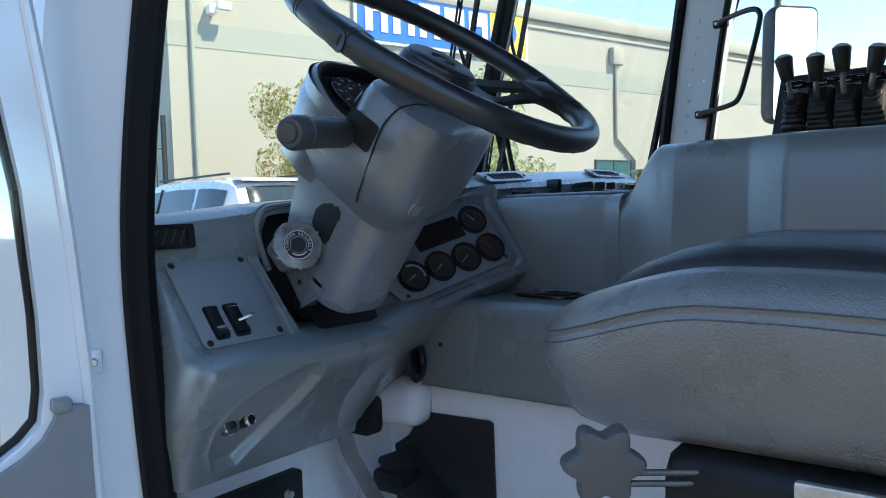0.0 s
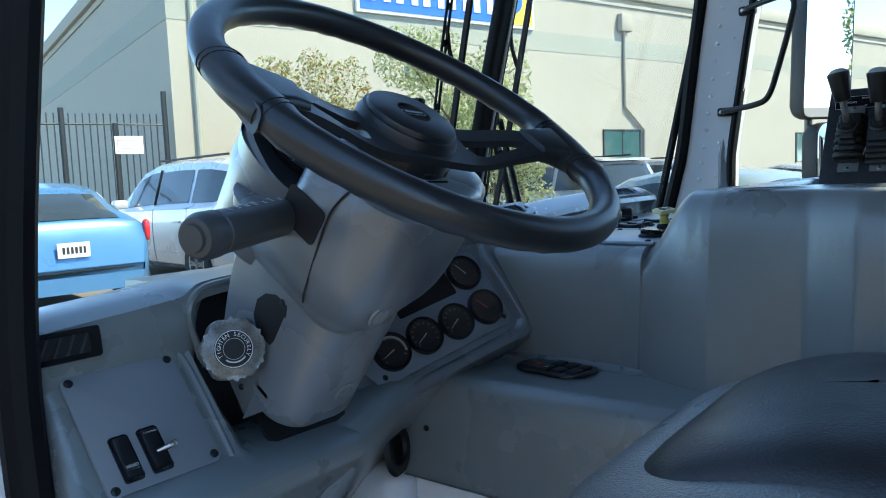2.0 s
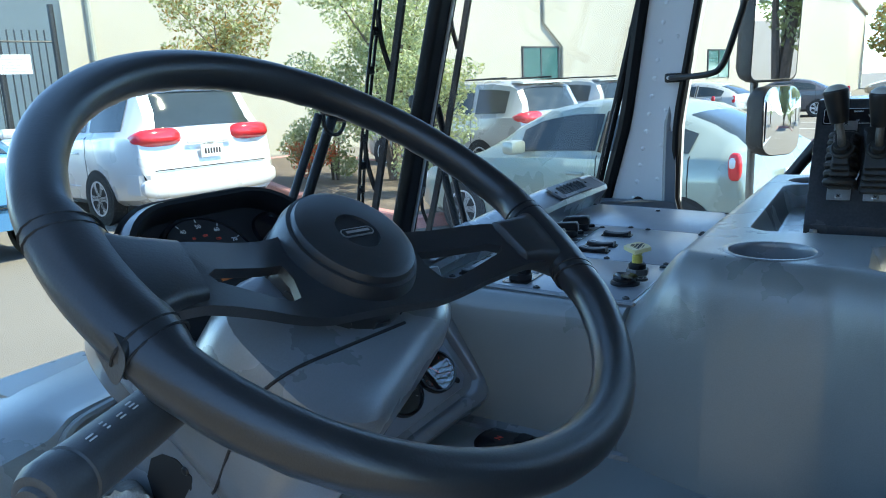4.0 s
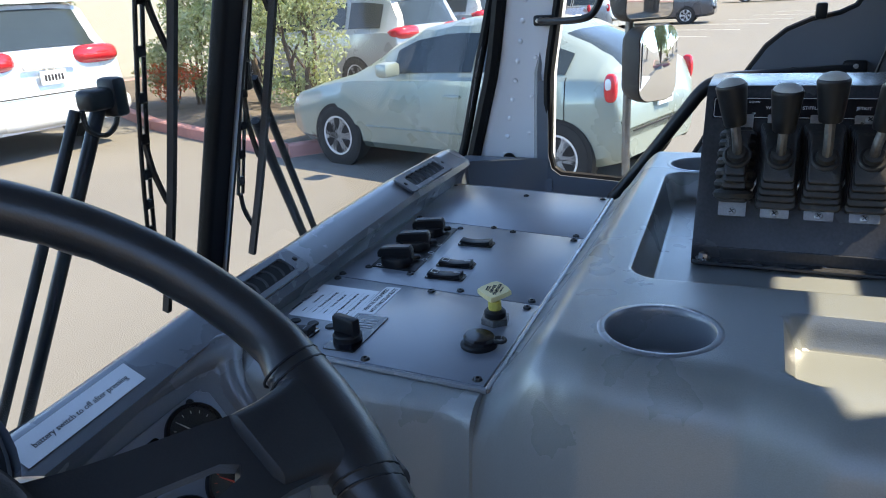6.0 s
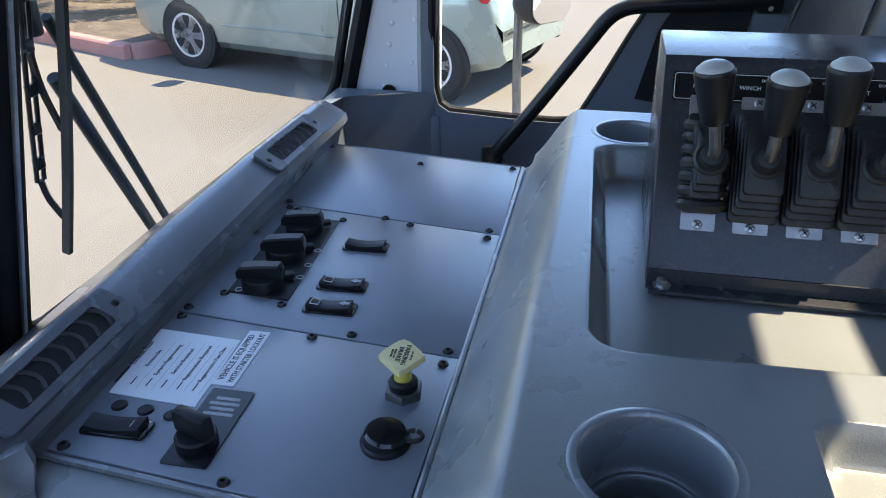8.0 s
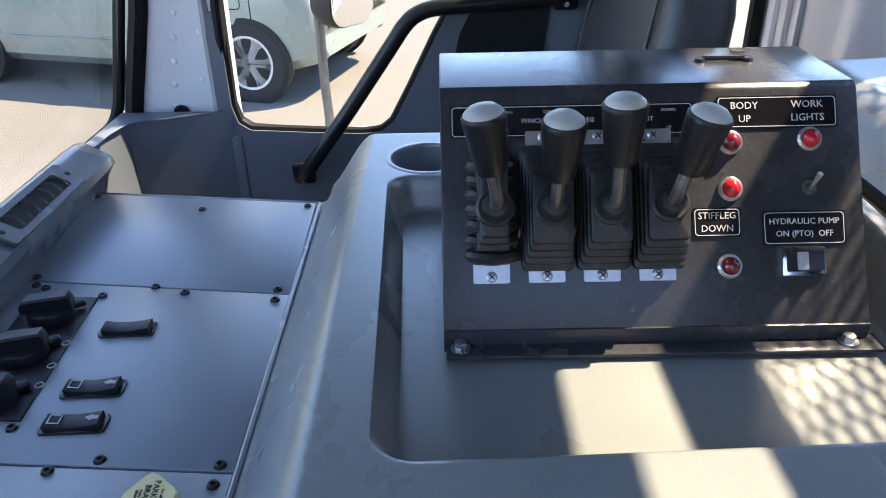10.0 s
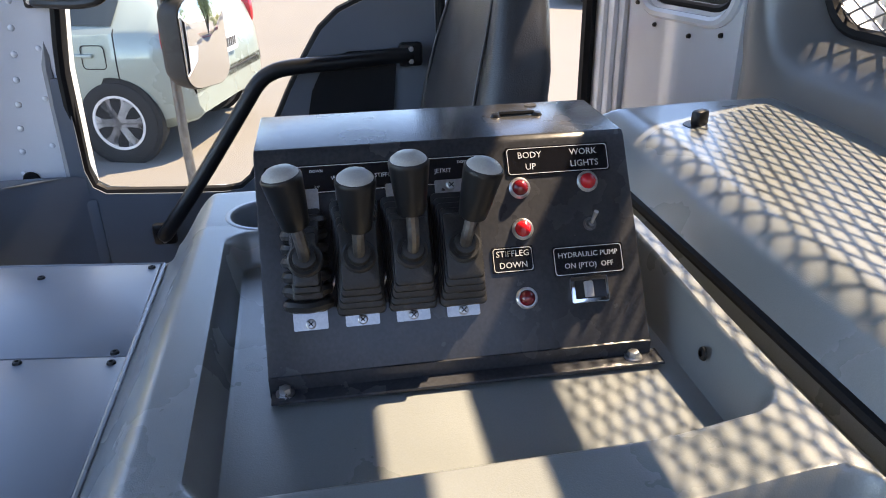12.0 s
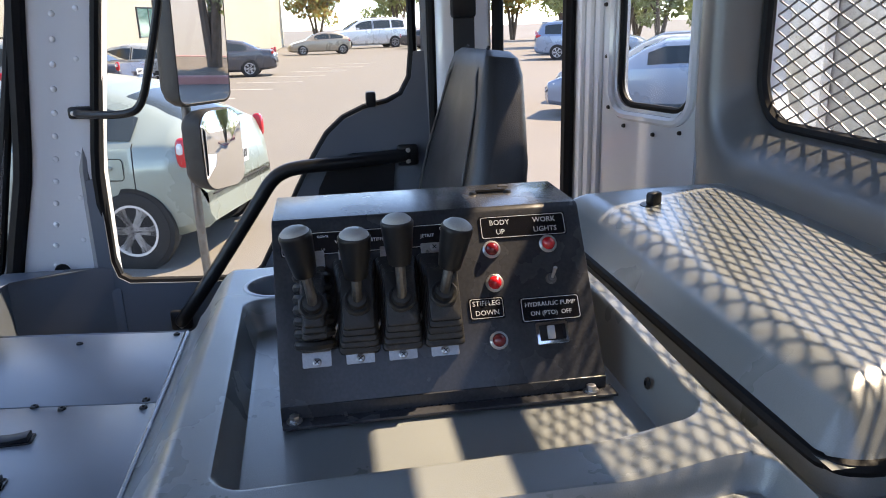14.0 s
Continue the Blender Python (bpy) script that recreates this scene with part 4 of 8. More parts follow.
secs = []
for x in [-0.963, -0.961, -0.957, -0.95] + [-0.944 + 0.0025 * i for i in range(76)] + [-0.752, -0.744, -0.738, -0.733, -0.728, -0.722, -0.712, -0.69, -0.66, -0.63, -0.612, -0.6, -0.59, -0.58, -0.57]:
    e = interp(x, [(-0.963, 0.014), (-0.961, 0.007), (-0.957, 0.002), (-0.95, 0.0)])
    k = smoothstep(-0.752, -0.716, x)
    bead = 0.006 * math.exp(-((x + 0.752) / 0.008) ** 2)
    c = smoothstep(-0.615, -0.57, x)
    row = []
    for i, (y, z) in enumerate(SW):
        if i < 7:
            y, z = y + (LOWB[i][0] - y) * k, z + (LOWB[i][1] - z) * k
            if 2 <= i <= 6:
                y, z = y - bead * 0.77, z + bead * 0.63
        elif i < len(SW) - 1:
            y += 0.05 * c + (hollow_depth(x, z) if i > 9 else 0)
            z -= 0.012 * c if i < 11 else 0
        left = smoothstep(-0.8, -0.963, x)
        row.append((x + left * (0.016 + 0.02 * smoothstep(0.2, 0.32, y)), min(y + e * 0.7, 0.41), z - e * 0.7 * (z > 1.1)))
    secs.append(row)
box = part("switch_box", loft(secs), GREY, dash, "grey moulded switch box")
# No hole is cut: a black plate paints the shade below the shroud.
part("foot_shade", prism(round_rect(-0.062, -0.004, 0.062, 0.06, 0.016), 0.006, frame_from((-0.648, 0.2535, 1.181), (1, -0.03, 0), (0, 0.0805, 0.0985))), SHADE_BLACK, dash, "black plate painted as the shaded opening at the column foot")
knee = []
for x, yt, zt, dy in ((-0.68, 0.24, 1.15, 0.0), (-0.655, 0.212, 1.158, 0.0), (-0.625, 0.2, 1.166, 0.0), (-0.58, 0.207, 1.176, 0.004), (-0.53, 0.22, 1.184, 0.012), (-0.48, 0.232, 1.19, 0.022), (-0.44, 0.235, 1.194, 0.032), (-0.405, 0.232, 1.198, 0.04)):
    knee.append([(x, yt + 0.06, zt + 0.012), (x, yt + 0.03, zt + 0.012), (x, yt + 0.012, zt + 0.006), (x, yt + 0.003, zt - 0.004), (x, yt, zt - 0.016), (x, yt + 0.008 + dy * 0.4, zt - 0.045), (x, yt + 0.028 + dy * 0.7, zt - 0.082), (x, yt + 0.05 + dy, zt - 0.115), (x, yt + 0.075 + dy, zt - 0.15), (x, 0.41, zt - 0.15), (x, 0.41, zt)])
part("knee_panel", loft(knee), GREY, dash, "grey moulded knee panel below the gauges")
pm = frame_from((-0.898, 0.2605, 1.1868), (1, 0, 0), (0, 0.0805, 0.0985))
plate = part("plate", prism(round_rect(-0.0085, -0.006, 0.122, 0.134, 0.008), 0.003, pm @ Matrix.Translation((0, 0, 0.004)), r=0.001), PANEL_LIGHT, dash, "light grey switch plate")
for u, v in ((0.0, 0.127), (0.114, 0.128), (0.115, 0.003), (0.0, 0.001)):
    part("screw", lathe([(0, 0.0022), (0.003, 0.002), (0.0048, 0.001), (0.005, 0)], pm @ pose(u, v, 0.007), 12), SCREW, plate)


def rocker(name, m, w, h, parent, mark=None, tilt=6.0, chrome_lever=False):
    """A rocker switch in its black surround, lying in the x-y plane of m."""
    s = part(name, prism(round_rect(-w / 2, -h / 2, w / 2, h / 2, 0.0035), 0.0022, m, r=0.001), BLACK_GLOSS, parent, "black rocker switch")
    a, b = w * 0.38, h * 0.42
    sec = []
    for v, z in ((-b, 0.006), (-b * 0.6, 0.0042), (0, 0.0028), (b * 0.6, 0.0034), (b, 0.0052)):
        sec.append([(-a, v, 0), (-a, v, z), (-a * 0.8, v, z + 0.0008), (a * 0.8, v, z + 0.0008), (a, v, z), (a, v, 0)])
    bm = loft([[(x, y, z + 0.002) for x, y, z in q] for q in sec])
    bm.transform(m)
    part("paddle", bm, DARK, s)
    if chrome_lever:
        part("toggle", merge(rod(m @ Vector((0, -0.004, 0.004)), m @ Vector((0.012, -0.006, 0.016)), 0.0026, 0.0034, 12), lathe([(0, 0.0052), (0.003, 0.004), (0.0042, 0.001), (0.003, -0.002)], m @ pose(0.0125, -0.006, 0.0165), 12)), CHROME, s)
    for t, sz, u, v in (mark or ()):
        part("legend", text_bm(t, sz, m @ pose(u, v, 0.0072)), PRINT, s)
    return s


rocker("rocker_switch", pm @ pose(0.0225, 0.0295, 0.007), 0.0215, 0.052, plate, (("HEAD", 0.0052, 0, -0.011), ("LAMP", 0.0052, 0, -0.0165)))
rocker("panel_switch", pm @ pose(0.0545, 0.0295, 0.007), 0.0235, 0.052, plate, (("PANEL", 0.0052, 0, 0.019),), chrome_lever=True)

part("plate_bead", tube(smooth_line([pm @ Vector(p) for p in ((0.136, -0.02, 0.001), (0.1375, 0.04, 0.001), (0.1375, 0.11, 0.001), (0.13, 0.138, 0.001), (0.10, 0.1445, 0.001), (0.0, 0.1445, 0.001), (-0.03, 0.143, 0.001))], 5), 0.0055, 8), GREY, dash, "rounded bead round the switch plate")
# key lock in the hollow below
key = part("key_lock", lathe([(0, 0.006), (0.005, 0.006), (0.006, 0.008), (0.011, 0.008), (0.0135, 0.003), (0.0135, -0.008)], along((-0.871, 0.262, 1.077), (0, -0.9, 0.3)), 24), CHROME, dash, "chrome key lock")
part("slot", block((-0.0012, -0.005, 0), (0.0012, 0.005, 0.0086), 0, m=along((-0.871, 0.2605, 1.0775), (0, -0.9, 0.3))), SHADE_BLACK, key)
knob_m = along((-0.846, 0.257, 1.079), (0.25, -0.9, 0.3))
starter = part("starter_knob", lathe([(0, 0.0085), (0.0065, 0.008), (0.0082, 0.006), (0.0088, 0.002), (0.0088, -0.02)], knob_m, 20), DARK, dash, "small black knob with a chrome edge")
part("edge_ring", lathe([(0.0066, 0.0082), (0.008, 0.0086), (0.0092, 0.0065), (0.0092, 0.004), (0.0086, 0.004)], knob_m, 20, closed=False), CHROME, starter)
# gauge pod
GM = frame_from((-0.488, 0.268, 1.206), (0.936, -0.259, 0.238), (-0.038, 0.599, 0.8))
pod = thing("gauge_pod", "angled grey gauge pod with five round dials", "instrument panel", at=(-0.37, 0.25, 1.27))
PODO = [(-0.15, -0.052), (0.05, -0.045), (0.2, -0.046), (0.252, -0.049), (0.272, -0.04), (0.283, -0.012), (0.296, 0.10), (0.303, 0.162), (-0.05, 0.162), (-0.15, 0.06)]
PODI = [(-0.06, -0.024), (0.05, -0.022), (0.2, -0.022), (0.24, -0.022), (0.256, -0.014), (0.261, 0.0), (0.263, 0.10), (0.256, 0.136), (0.04, 0.136), (-0.05, 0.036)]
rounded = lambda ring_: smooth_line(ring_ + ring_[:1], 4)[:-1]
PODO, PODI = rounded([Vector((x, y, 0)) for x, y in PODO]), rounded([Vector((x, y, 0)) for x, y in PODI])
bm = loft([[GM @ (a_.lerp(b_, f) + Z * z) for a_, b_ in zip(PODO, PODI)] for f, z in ((0, -0.14), (0, -0.02), (0.06, -0.008), (0.2, 0.001), (0.45, 0.004), (0.72, 0.0035), (0.85, 0.001), (0.93, -0.004), (1.0, -0.006))])
part("housing", bm, GREY_SMOOTH, pod)
face = part("face", prism([(-0.012, -0.012), (0.235, -0.012), (0.248, 0.0), (0.25, 0.115), (0.24, 0.125), (0.05, 0.125), (-0.03, 0.03)], 0.0025, GM @ Matrix.Translation((0, 0, -0.001)), r=0.001), PANEL, pod, "grey gauge face plate")
for u, v in ((0.0, 0.0), (0.2345, 0.0), (0.228, 0.119)):
    part("screw", lathe([(0, 0.002), (0.003, 0.0018), (0.0045, 0)], GM @ pose(u, v, 0.0015), 10), SCREW, face)


def gauge(u, v, needle, red=False, face_arc=None):
    m = GM @ pose(u, v, 0.0015)
    g = part("gauge", lathe([(0.0, 0.003), (0.0255, 0.003), (0.0262, 0.0085), (0.0285, 0.0085), (0.0298, 0.006), (0.03, 0.0)], m, 32), BLACK_GLOSS, pod, "round black dial gauge")
    part("dial", lathe([(0, 0.0036), (0.0252, 0.0036)], m, 28, closed=False), SHADE_BLACK, g)
    bm = None
    for i in range(11):
        a = radians(215 - i * 25)
        b = block((0.0185, -0.0003, 0.0038), (0.0215, 0.0003, 0.004), 0, m=m @ pose(0, 0, 0, 0, 0, math.degrees(a)))
        bm = b if bm is None else merge(bm, b)
    part("ticks", bm, RED_PRINT if red else PRINT, g, smooth=False)
    part("needle", prism([(-0.004, -0.0011), (0.018, -0.0004), (0.018, 0.0004), (-0.004, 0.0011)], 0.0008, m @ pose(0, 0, 0.0045, 0, 0, needle)), RED_PRINT if red else PRINT, g)
    part("glass", lathe([(0, 0.0075), (0.0262, 0.0075)], m, 28, closed=False), LENS, g).visible_shadow = False
    if face_arc:
        part("arc", prism([(0.0245 * math.cos(radians(a)), 0.0245 * math.sin(radians(a))) for a in range(-20, 101, 8)] + [(0.0205 * math.cos(radians(a)), 0.0205 * math.sin(radians(a))) for a in range(100, -21, -8)], 0.0004, m @ pose(0, 0, 0.004)), PRINT, g)


gauge(0.029, 0.029, 195, face_arc=True)
gauge(0.09, 0.029, 205)
gauge(0.151, 0.027, 205)
gauge(0.212, 0.027, 120, red=True)
gauge(0.213, 0.093, 115)
part("display", prism(round_rect(0.07, 0.068, 0.182, 0.114, 0.004), 0.0015, GM @ Matrix.Translation((0, 0, 0.0013))), BLACK_GLOSS, pod, "dark message display")
for i in range(2):
    part("speaker_ring", lathe([(0.03 - i * 0.008, 0.0), (0.032 - i * 0.008, 0.006), (0.036 - i * 0.004, 0.006), (0.04 - i * 0.004, 0.0)], along((-0.452, 0.286, 1.086), (0.25, -0.85, 0.1)), 28), DARK, dash, "round black outlet")
part("outlet_core", lathe([(0, -0.004), (0.034, -0.002)], along((-0.452, 0.286, 1.086), (0.25, -0.85, 0.1)), 24, closed=False), SHADE_BLACK, dash)

# gear selector in the ledge
sel = thing("gear_selector", "black oval push-button gear selector set in the ledge", "gear selector", at=(-0.285, 0.1, 1.195))
SM = frame_from((-0.285, 0.104, 1.1935), (-0.12, -1, 0), (0.55, 0.1, 0.0))
part("plate", prism(round_rect(-0.062, -0.042, 0.062, 0.042, 0.034, 8), 0.004, SM, r=0.0015), BLACK_GLOSS, sel)
for u, v in ((-0.005, -0.018), (0.018, -0.018), (0.04, -0.012), (-0.005, 0.014), (0.018, 0.014), (0.04, 0.012)):
    part("button", prism(round_rect(-0.0085, -0.012, 0.0085, 0.012, 0.002), 0.0025, SM @ pose(u, v, 0.004), r=0.0008), DARK, sel)
part("readout", text_bm("N", 0.013, SM @ pose(-0.034, 0.0, 0.0043, 0, 0, 90)), RED_PRINT, sel)
part("legend", text_bm("R", 0.008, SM @ pose(-0.005, -0.018, 0.0068, 0, 0, 90)), PRINT, sel)

# ---- control panel plates on the engine cover ----
panel = thing("switch_panel", "flat dark grey switch panel of three screwed plates", "switch panel", at=(0.17, 0.14, 1.376))
T = 0.004
for poly, lab in (([(-0.196, -0.012), (0.003, -0.012), (0.025, 0.283), (-0.176, 0.279)], ""), ([(0.0055, -0.012), (0.2585, -0.010), (0.297, 0.2875), (0.0275, 0.283)], ""), ([(0.261, -0.010), (0.487, -0.006), (0.533, 0.312), (0.2995, 0.2875)], "")):
    part("plate", prism(poly, T, pose(0, 0, PZ - T), r=0.0008), PANEL, panel, "dark grey painted plate")
for a, b in (((-0.2, -0.016), (-0.18, 0.285)), ((-0.2, -0.016), (0.491, -0.0095)), ((0.491, -0.0095), (0.538, 0.316))):
    part("lip", tube([(*a, PZ - 0.003), (*b, PZ - 0.003)], 0.0032, 8), GREY_SMOOTH, panel)
for x, y in ((-0.171, 0.267), (-0.181, 0.126), (-0.187, -0.002), (0.018, 0.274), (0.035, 0.276), (0.009, 0.132), (0.02, 0.096), (-0.008, 0.0), (0.012, 0.0), (0.305, 0.28), (0.287, 0.272), (0.068, 0.253), (0.058, 0.184), (0.263, 0.19), (0.281, 0.259), (0.279, 0.139), (0.266, 0.103), (0.248, 0.003), (0.268, 0.004), (0.473, 0.142), (0.521, 0.3), (0.478, 0.004)):
    part("screw", lathe([(0, 0.001), (0.0018, 0.001), (0.0022, 0.0028), (0.0042, 0.0024), (0.0052, 0.0)], pose(x, y, PZ), 12), SCREW, panel)

# ---- items on the switch panel ----
hvac = thing("heater_controls", "black heater control plate with three pointer knobs", "heater controls", at=(0.16, 0.22, PZ))
HM = pose(0, 0, PZ)
part("plate", prism([(0.066, 0.181), (0.258, 0.193), (0.263, 0.264), (0.071, 0.2505)], 0.002, HM, r=0.0006), DARK, hvac)
for cx, cy, a in ((0.09, 0.219, 4), (0.156, 0.2215, 8), (0.222, 0.225, 6)):
    k = part("knob", lathe([(0.0225, 0.002), (0.0225, 0.012), (0.0215, 0.014), (0, 0.014)], pose(cx, cy, PZ), 28), DARK, hvac, "black pointer knob")
    sec = []
    for v, z, w in ((-0.024, 0.024, 0.006), (-0.021, 0.0285, 0.0075), (0.0, 0.0275, 0.0085), (0.021, 0.0255, 0.009), (0.026, 0.02, 0.0075)):
        sec.append([(-w, v, 0.012), (-w, v, z - 0.002), (-w * 0.75, v, z), (w * 0.75, v, z), (w, v, z - 0.002), (w, v, 0.012)])
    bm = loft(sec)
    bm.transform(pose(cx, cy, PZ, 0, 0, a))
    part("grip", bm, DARK, k)
    part("lever", block((-0.005, -0.034, 0.004), (0.006, -0.02, 0.011), 0.003, m=pose(cx, cy, PZ, 0, 0, a + 30)), DARK, k)
for (cx, cy) in ((0.075, 0.24), (0.112, 0.186), (0.14, 0.188), (0.175, 0.19)):
    part("symbol", tube([pose(cx, cy, PZ + 0.0022) @ Vector((0.004 * math.cos(i * 1.047), 0.004 * math.sin(i * 1.047), 0)) for i in range(6)], 0.0005, 5, close=True), PRINT, hvac)

for i, (x, y) in enumerate(((0.197, 0.1385), (0.106, 0.1355), (0.0605, 0.133))):
    sw = thing("rocker_switch", "black rocker switch with a window symbol on the grey panel" if i else "black unlit rocker switch on the grey panel", "switch", group="panel rocker switches", at=(x, y, PZ))
    m = pose(x, y, PZ, 0, 0, 2)
    s = rocker("body", m, 0.0225, 0.054, sw)
    if i:
        part("symbol", tube([m @ Vector(p) for p in ((-0.005, 0.010, 0.0073), (0.005, 0.010, 0.0073), (0.005, 0.019, 0.0083), (-0.005, 0.019, 0.0083))], 0.0006, 5, close=True), PRINT, sw)
        part("arrow", prism([(-0.004, -0.016), (0.0, -0.010), (0.004, -0.016), (0.002, -0.016), (0.002, -0.021), (-0.002, -0.021), (-0.002, -0.016)], 0.0004, m @ Matrix.Translation((0, 0, 0.0082))), PRINT_DIM, sw)

sw = thing("lamp_rocker", "black rocker switch with white print beside the label", "switch", group="panel rocker switches", at=(-0.144, 0.238, PZ))
s = rocker("body", pose(-0.144, 0.238, PZ, 0, 0, 3), 0.0225, 0.056, sw)
part("legend_bar", block((-0.004, -0.018, 0.0068), (0.004, -0.014, 0.0072), m=pose(-0.144, 0.238, PZ, 0, 0, 3)), PRINT_DIM, sw)
for x, y in ((-0.1185, 0.253), (-0.1195, 0.228), (-0.121, 0.203)):
    pb = thing("indicator_plug", "small round dark indicator plug in the panel", "indicator", group="indicator plugs", at=(x, y, PZ))
    part("plug", lathe([(0, 0.002), (0.0055, 0.002), (0.0068, 0.001), (0.007, 0)], pose(x, y, PZ), 16), DARK, pb)

# rotary battery switch on its black plate
rs = thing("rotary_switch", "black rotary switch with a bar grip on a lettered plate", "switch", at=(-0.127, 0.165, PZ))
RM = frame_from((-0.127, 0.1655, PZ), (1, 0.03, 0), (0, 1, 0))
part("plate", prism(round_rect(-0.0455, -0.019, 0.0455, 0.019, 0.002), 0.0015, RM), BLACK_GLOSS, rs)
part("boss", lathe([(0.0165, 0.0), (0.0165, 0.006), (0.015, 0.008), (0, 0.008)], RM @ pose(-0.018, 0.002, 0.0015), 24), DARK, rs)
part("grip", block((-0.006, -0.0165, 0.007), (0.006, 0.0175, 0.027), 0.003, m=RM @ pose(-0.018, 0.002, 0.0015, 0, 0, -18)), DARK, rs)
for i in range(4):
    part("print_bar", block((0.012 + i * 0.0065, -0.013 + 0.002 * (i % 2), 0.0015), (0.0155 + i * 0.0065, 0.013 - 0.003 * (i % 2), 0.0018), m=RM), PRINT_DIM, rs)

# paper label with a table, and the lockout label
paper = thing("paper_label", "white printed exhaust filter instruction label on the panel", "label", at=(-0.06, 0.235, PZ))
LM = frame_from((-0.0575, 0.2355, PZ), (1, 0.04, 0), (-0.03, 1, 0))
part("sheet", prism([(-0.052, -0.044), (0.046, -0.041), (0.052, 0.044), (-0.046, 0.0385)], 0.0006, LM), WHITE_LABEL, paper)
TM = LM @ pose(0, 0, 0.0007)
part("title", merge(text_bm("Exhaust Filter", 0.0082, TM @ pose(0.013, 0.041, 0), width=0.036), block((-0.032, 0.0395, 0), (-0.009, 0.0425, 0.0001), m=TM)), INK, paper)
for i, w in enumerate(("System On", "System Regenerating", "Service Required", "Regeneration Required", "Regeneration Past Due")):
    part("line", text_bm(w, 0.0056, TM @ pose(0.006, 0.026 - i * 0.0145, 0), align="CENTER"), INK, paper)
    part("bar", block((-0.033, 0.0255 - i * 0.0145, 0), (-0.022, 0.0268 - i * 0.0145, 0.0001), m=TM), INK, paper)
    part("rule", block((-0.036, 0.0185 - i * 0.0145, 0), (0.036, 0.0188 - i * 0.0145, 0.0001), m=TM), PRINT_DIM, paper)
lock = thing("lockout_label", "white starter lockout label with black capitals", "label", at=(-0.035, 0.182, PZ))
KM = frame_from((-0.0345, 0.1825, PZ), (1, 0.035, 0), (-0.03, 1, 0))
part("sheet", prism(round_rect(-0.042, -0.0105, 0.042, 0.0105, 0.001), 0.0008, KM), WHITE_LABEL, lock)
part("line", text_bm("VEHICLE IS EQUIPPED", 0.0085, KM @ pose(0, 0.0048, 0.0009), width=0.07), INK, lock)
part("line", text_bm("WITH STARTER LOCKOUT", 0.0085, KM @ pose(0, -0.0052, 0.0009), width=0.076), INK, lock)

# parking brake
pb = thing("parking_brake", "yellow diamond push-pull parking brake knob with hex nut", "parking brake", at=(-0.055, 0.024, PZ))
part("nut", prism([(0.017 * math.cos(radians(60 * i + 10)), 0.017 * math.sin(radians(60 * i + 10))) for i in range(6)], 0.008, pose(-0.055, 0.024, PZ), r=0.001), BARE, pb, "steel hex nut")
part("collar", lathe([(0.0125, 0.008), (0.0125, 0.014), (0.010, 0.0165), (0, 0.0165)], pose(-0.055, 0.024, PZ), 24), DARK, pb)
part("stem", lathe([(0.0075, 0.012), (0.0075, 0.026), (0.0066, 0.0265), (0.0066, 0.029), (0.0075, 0.0295), (0.0085, 0.034), (0.0102, 0.036)], pose(-0.055, 0.024, PZ), 20), BRASS_Y, pb, "worn yellow stem")
dm2 = pose(-0.055, 0.024, PZ + 0.035, 0, -8, 8)
dia = [(0.0215 * c * k, 0.0215 * s * k) for c, s, k in [(math.cos(radians(a)), math.sin(radians(a)), 1.0 / (abs(math.cos(radians(a))) + abs(math.sin(radians(a)))) * (0.98 if a % 90 else 0.93)) for a in range(0, 360, 15)]]
part("knob", prism([(x, y * 0.98) for x, y in dia], 0.006, dm2, r=0.002, seg=3), YELLOW, pb, "ivory yellow diamond knob")
TB = dm2 @ pose(0, 0, 0.0063, 0, 0, 172)
part("text", merge(text_bm("PARKING", 0.0058, TB @ pose(0.0, 0.0035, 0)), text_bm("BRAKE", 0.0058, TB @ pose(0.0, -0.0018, 0)), text_bm("PUSH TO", 0.0024, TB @ pose(0.0, -0.006, 0)), text_bm("RELEASE", 0.0024, TB @ pose(0.0, -0.0085, 0)), text_bm("TO APPLY", 0.0024, TB @ pose(0, 0.0085, 0))), INK, pb, "black lettering")
# 12 volt socket
so = thing("power_socket", "round black power socket with a flip cap", "socket", at=(-0.116, 0.022, PZ))
part("ring", lathe([(0.02, 0), (0.02, 0.003), (0.018, 0.005), (0, 0.005)], pose(-0.116, 0.022, PZ), 28), DARK, so)
part("cap", lathe([(0.0175, 0.005), (0.0175, 0.010), (0.0155, 0.0125), (0, 0.0135)], pose(-0.116, 0.022, PZ, 6, 0, 0), 28), BLACK_GLOSS, so)
part("tab", tube([pose(-0.116, 0.022, PZ + 0.008) @ Vector((0.003 + 0.006 * math.cos(a), -0.022 + 0.007 * math.sin(a), 0)) for a in (0.4 * i for i in range(16))], 0.002, 6), DARK, so)

# ---- hydraulic control box ----
FB, FT = Vector((0.106, 0, 1.434)), Vector((0.216, 0, 1.607))
up_f = (FT - FB).normalized()
BM_ = frame_from((FB.x, 0, FB.z), (0, -1, 0), (up_f.x, 0, up_f.z))  # x: towards the rear, y: up the face
FACE = (FT - FB).length
cbox = thing("control_box", "black enamelled sheet-metal box of hydraulic levers", "control box", at=(0.2, -0.355, 1.42))
YL, YR = 0.174, 0.534
prof = [(FB.x, FB.z), (FT.x, FT.z), (FT.x + 0.006, FT.z + 0.004), (0.338, 1.6125), (0.346, 1.606), (0.346, 1.40), (FB.x + 0.02, 1.40)]
bm = loft([[(x, y, z) for x, z in prof] for y in (-YL, -YR)])
bevelled(bm, 0.0018, 2)
body = part("body", bm, BOX_PAINT, cbox, "black enamelled folded sheet")
